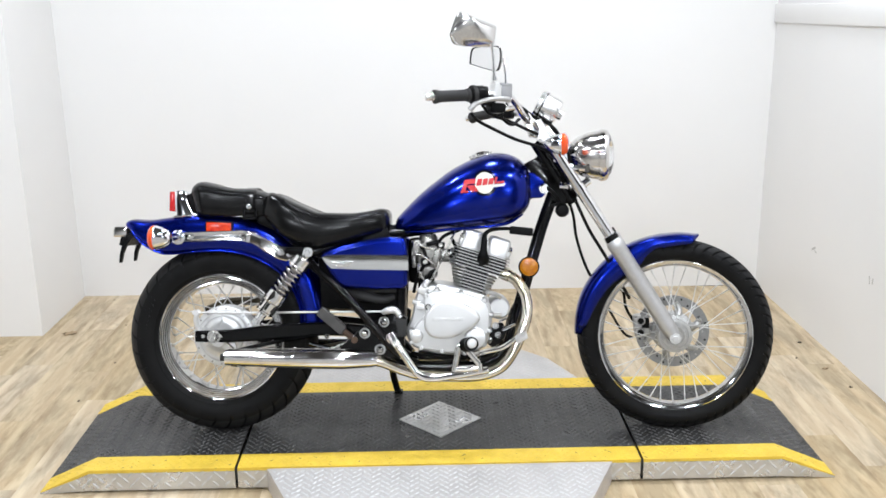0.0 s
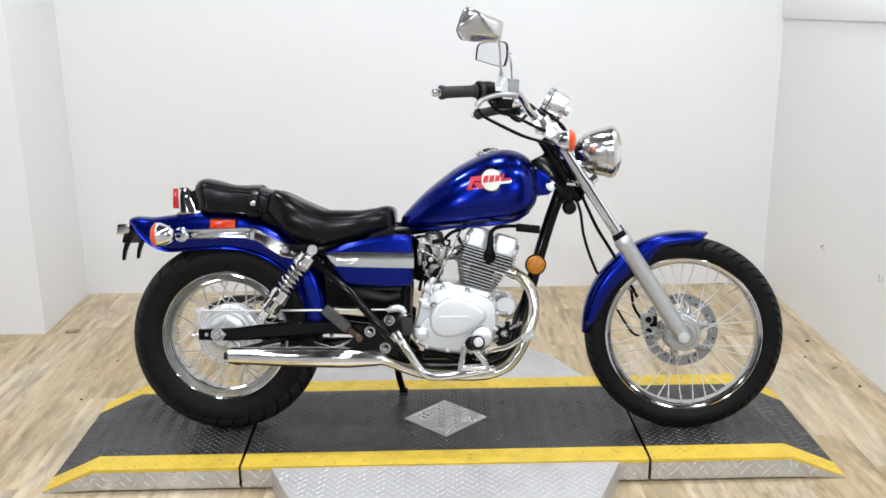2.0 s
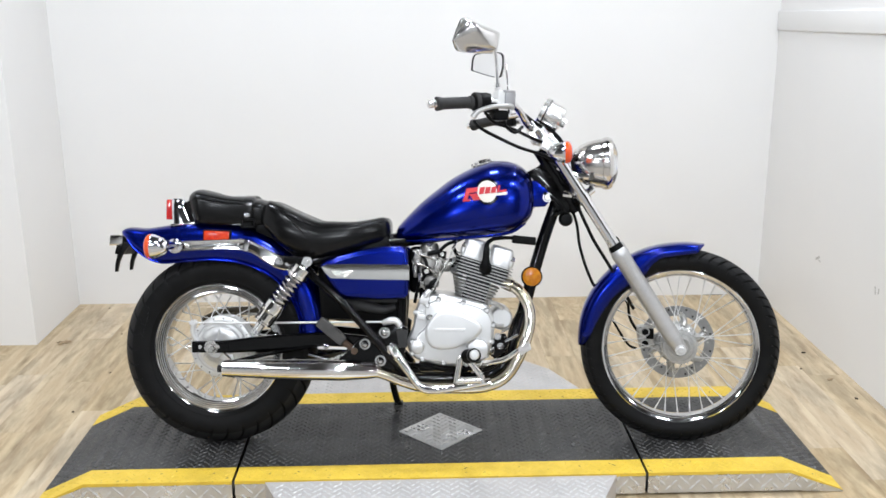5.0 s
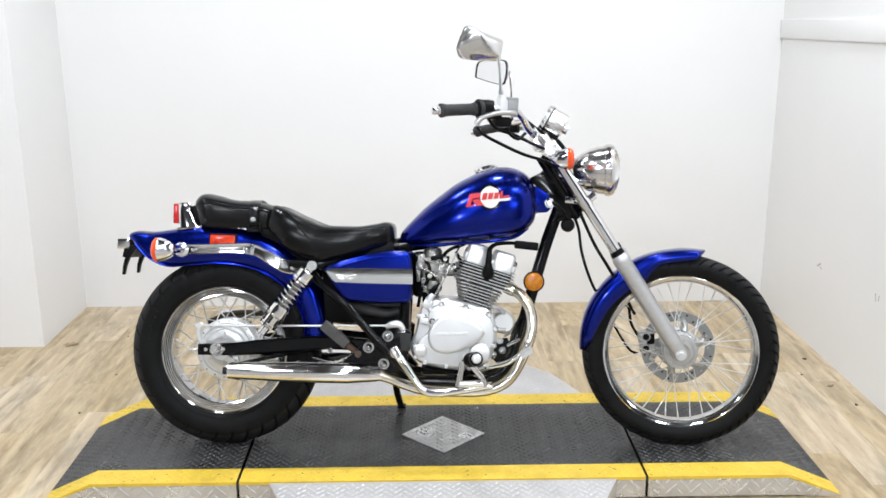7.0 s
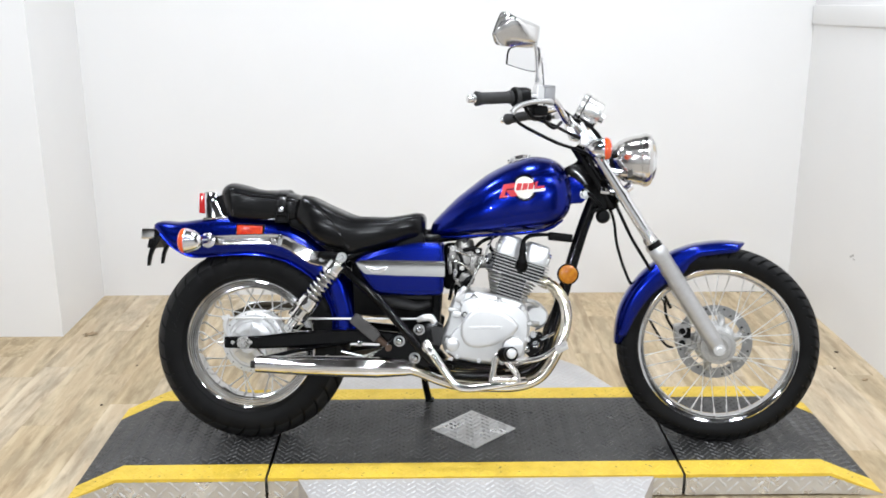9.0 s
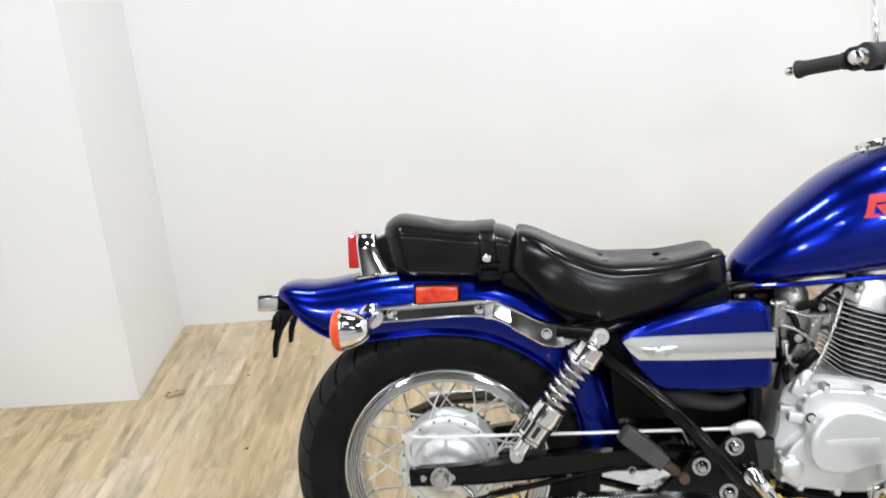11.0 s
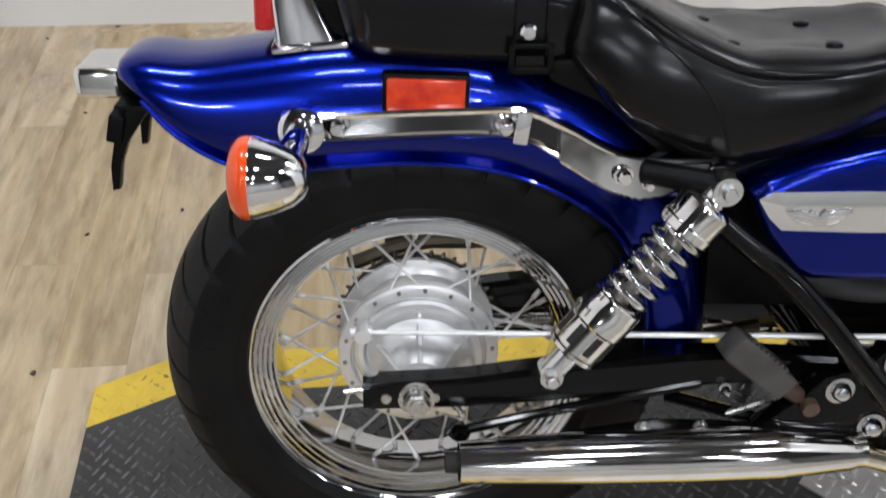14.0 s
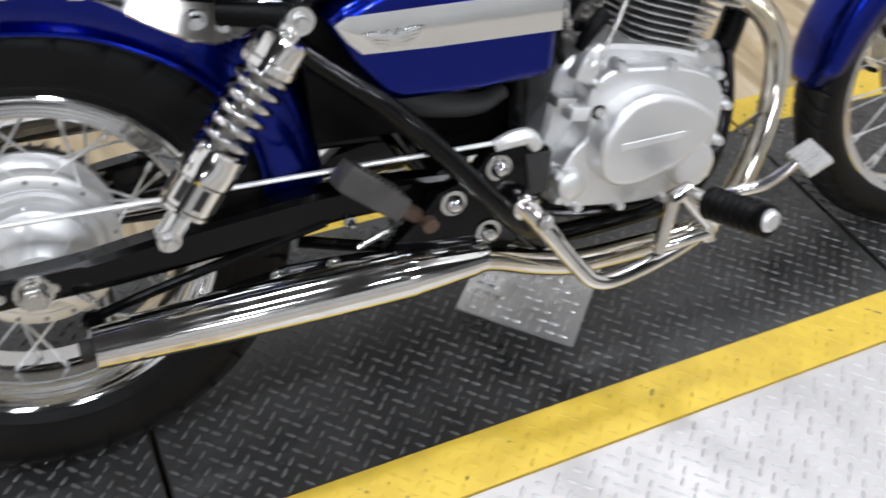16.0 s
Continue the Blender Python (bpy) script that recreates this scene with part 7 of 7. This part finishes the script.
def scrap(at, size, turn, seed):
    """A crumb of dark dirt on the boards."""
    rnd = random.Random(seed)
    bm = ball(bmesh.new(), Matrix.Diagonal((size, size * 0.6, size * 0.28, 1)), 8)
    for v in bm.verts:
        v.co += Vector((rnd.uniform(-1, 1), rnd.uniform(-1, 1), 0)) * size * 0.25
    low = min(v.co.z for v in bm.verts)
    bmesh.ops.translate(bm, verts=bm.verts[:], vec=(0, 0, -low))
    ob = part("dirt_crumb", bm, DIRT, None, "", 80)
    ob.matrix_world = pose(*at, 0, 0, turn)
    return tagged(ob, "dark crumb of dirt lying on the floor boards", "dirt crumb", "crumbs on the floor")


DIRT = mat("dark_dirt", (0.07, 0.05, 0.035), 0.9, noise_scale=200, noise_mix=0.5)
for k, (x, y, size) in enumerate(((2.237, 0.812, 0.010), (2.160, 0.644, 0.007), (2.252, 0.353, 0.009), (-0.616, 0.364, 0.007), (-0.678, 1.174, 0.006), (-0.672, 1.594, 0.007), (-0.594, 0.729, 0.006), (-0.415, 0.796, 0.006), (-0.841, 1.536, 0.005))):
    scrap((x, y, 0.0), size, 40 * k, k)


# ---- floor boards ----
def floor_boards():
    """Staggered boards that run away from the camera, each an object of its own."""
    rnd = random.Random(5)
    width, length, joint = 0.125, 0.92, 0.0004
    bm = bmesh.new()
    brick(bm, (width - joint, length - joint, 0.006), pose(0, 0, -0.003))
    me = bpy.data.meshes.new("plank")
    bm.to_mesh(me)
    bm.free()
    me.materials.append(PLANK)
    x = FARLEFT - 0.05
    while x < RIGHT + width / 2:
        top = (BACK if x + width / 2 > LEFT else STEP) + 0.01
        y = top + rnd.uniform(0.0, length)
        while y > FRONT:
            hi, lo = min(y, top), max(y - length, FRONT)
            if hi - lo > 0.02:
                under("plank", me, floor, pose(x, (hi + lo) / 2, 0) @ Matrix.Diagonal((1, (hi - lo) / length, 1, 1)))
            y -= length
        x += width


FRONT = -0.82
floor_boards()
# plain floor added out of view; its tone shapes the bike's reflections
bm = brick(bmesh.new(), (SHOP_R - SHOP_L, FRONT - REAR, 0.006), pose((SHOP_R + SHOP_L) / 2, (REAR + FRONT) / 2, -0.0035))
part("concrete_slab", bm, UNSEEN_FLOOR, floor, "unseen pale floor added beyond the boards, toned for reflections")
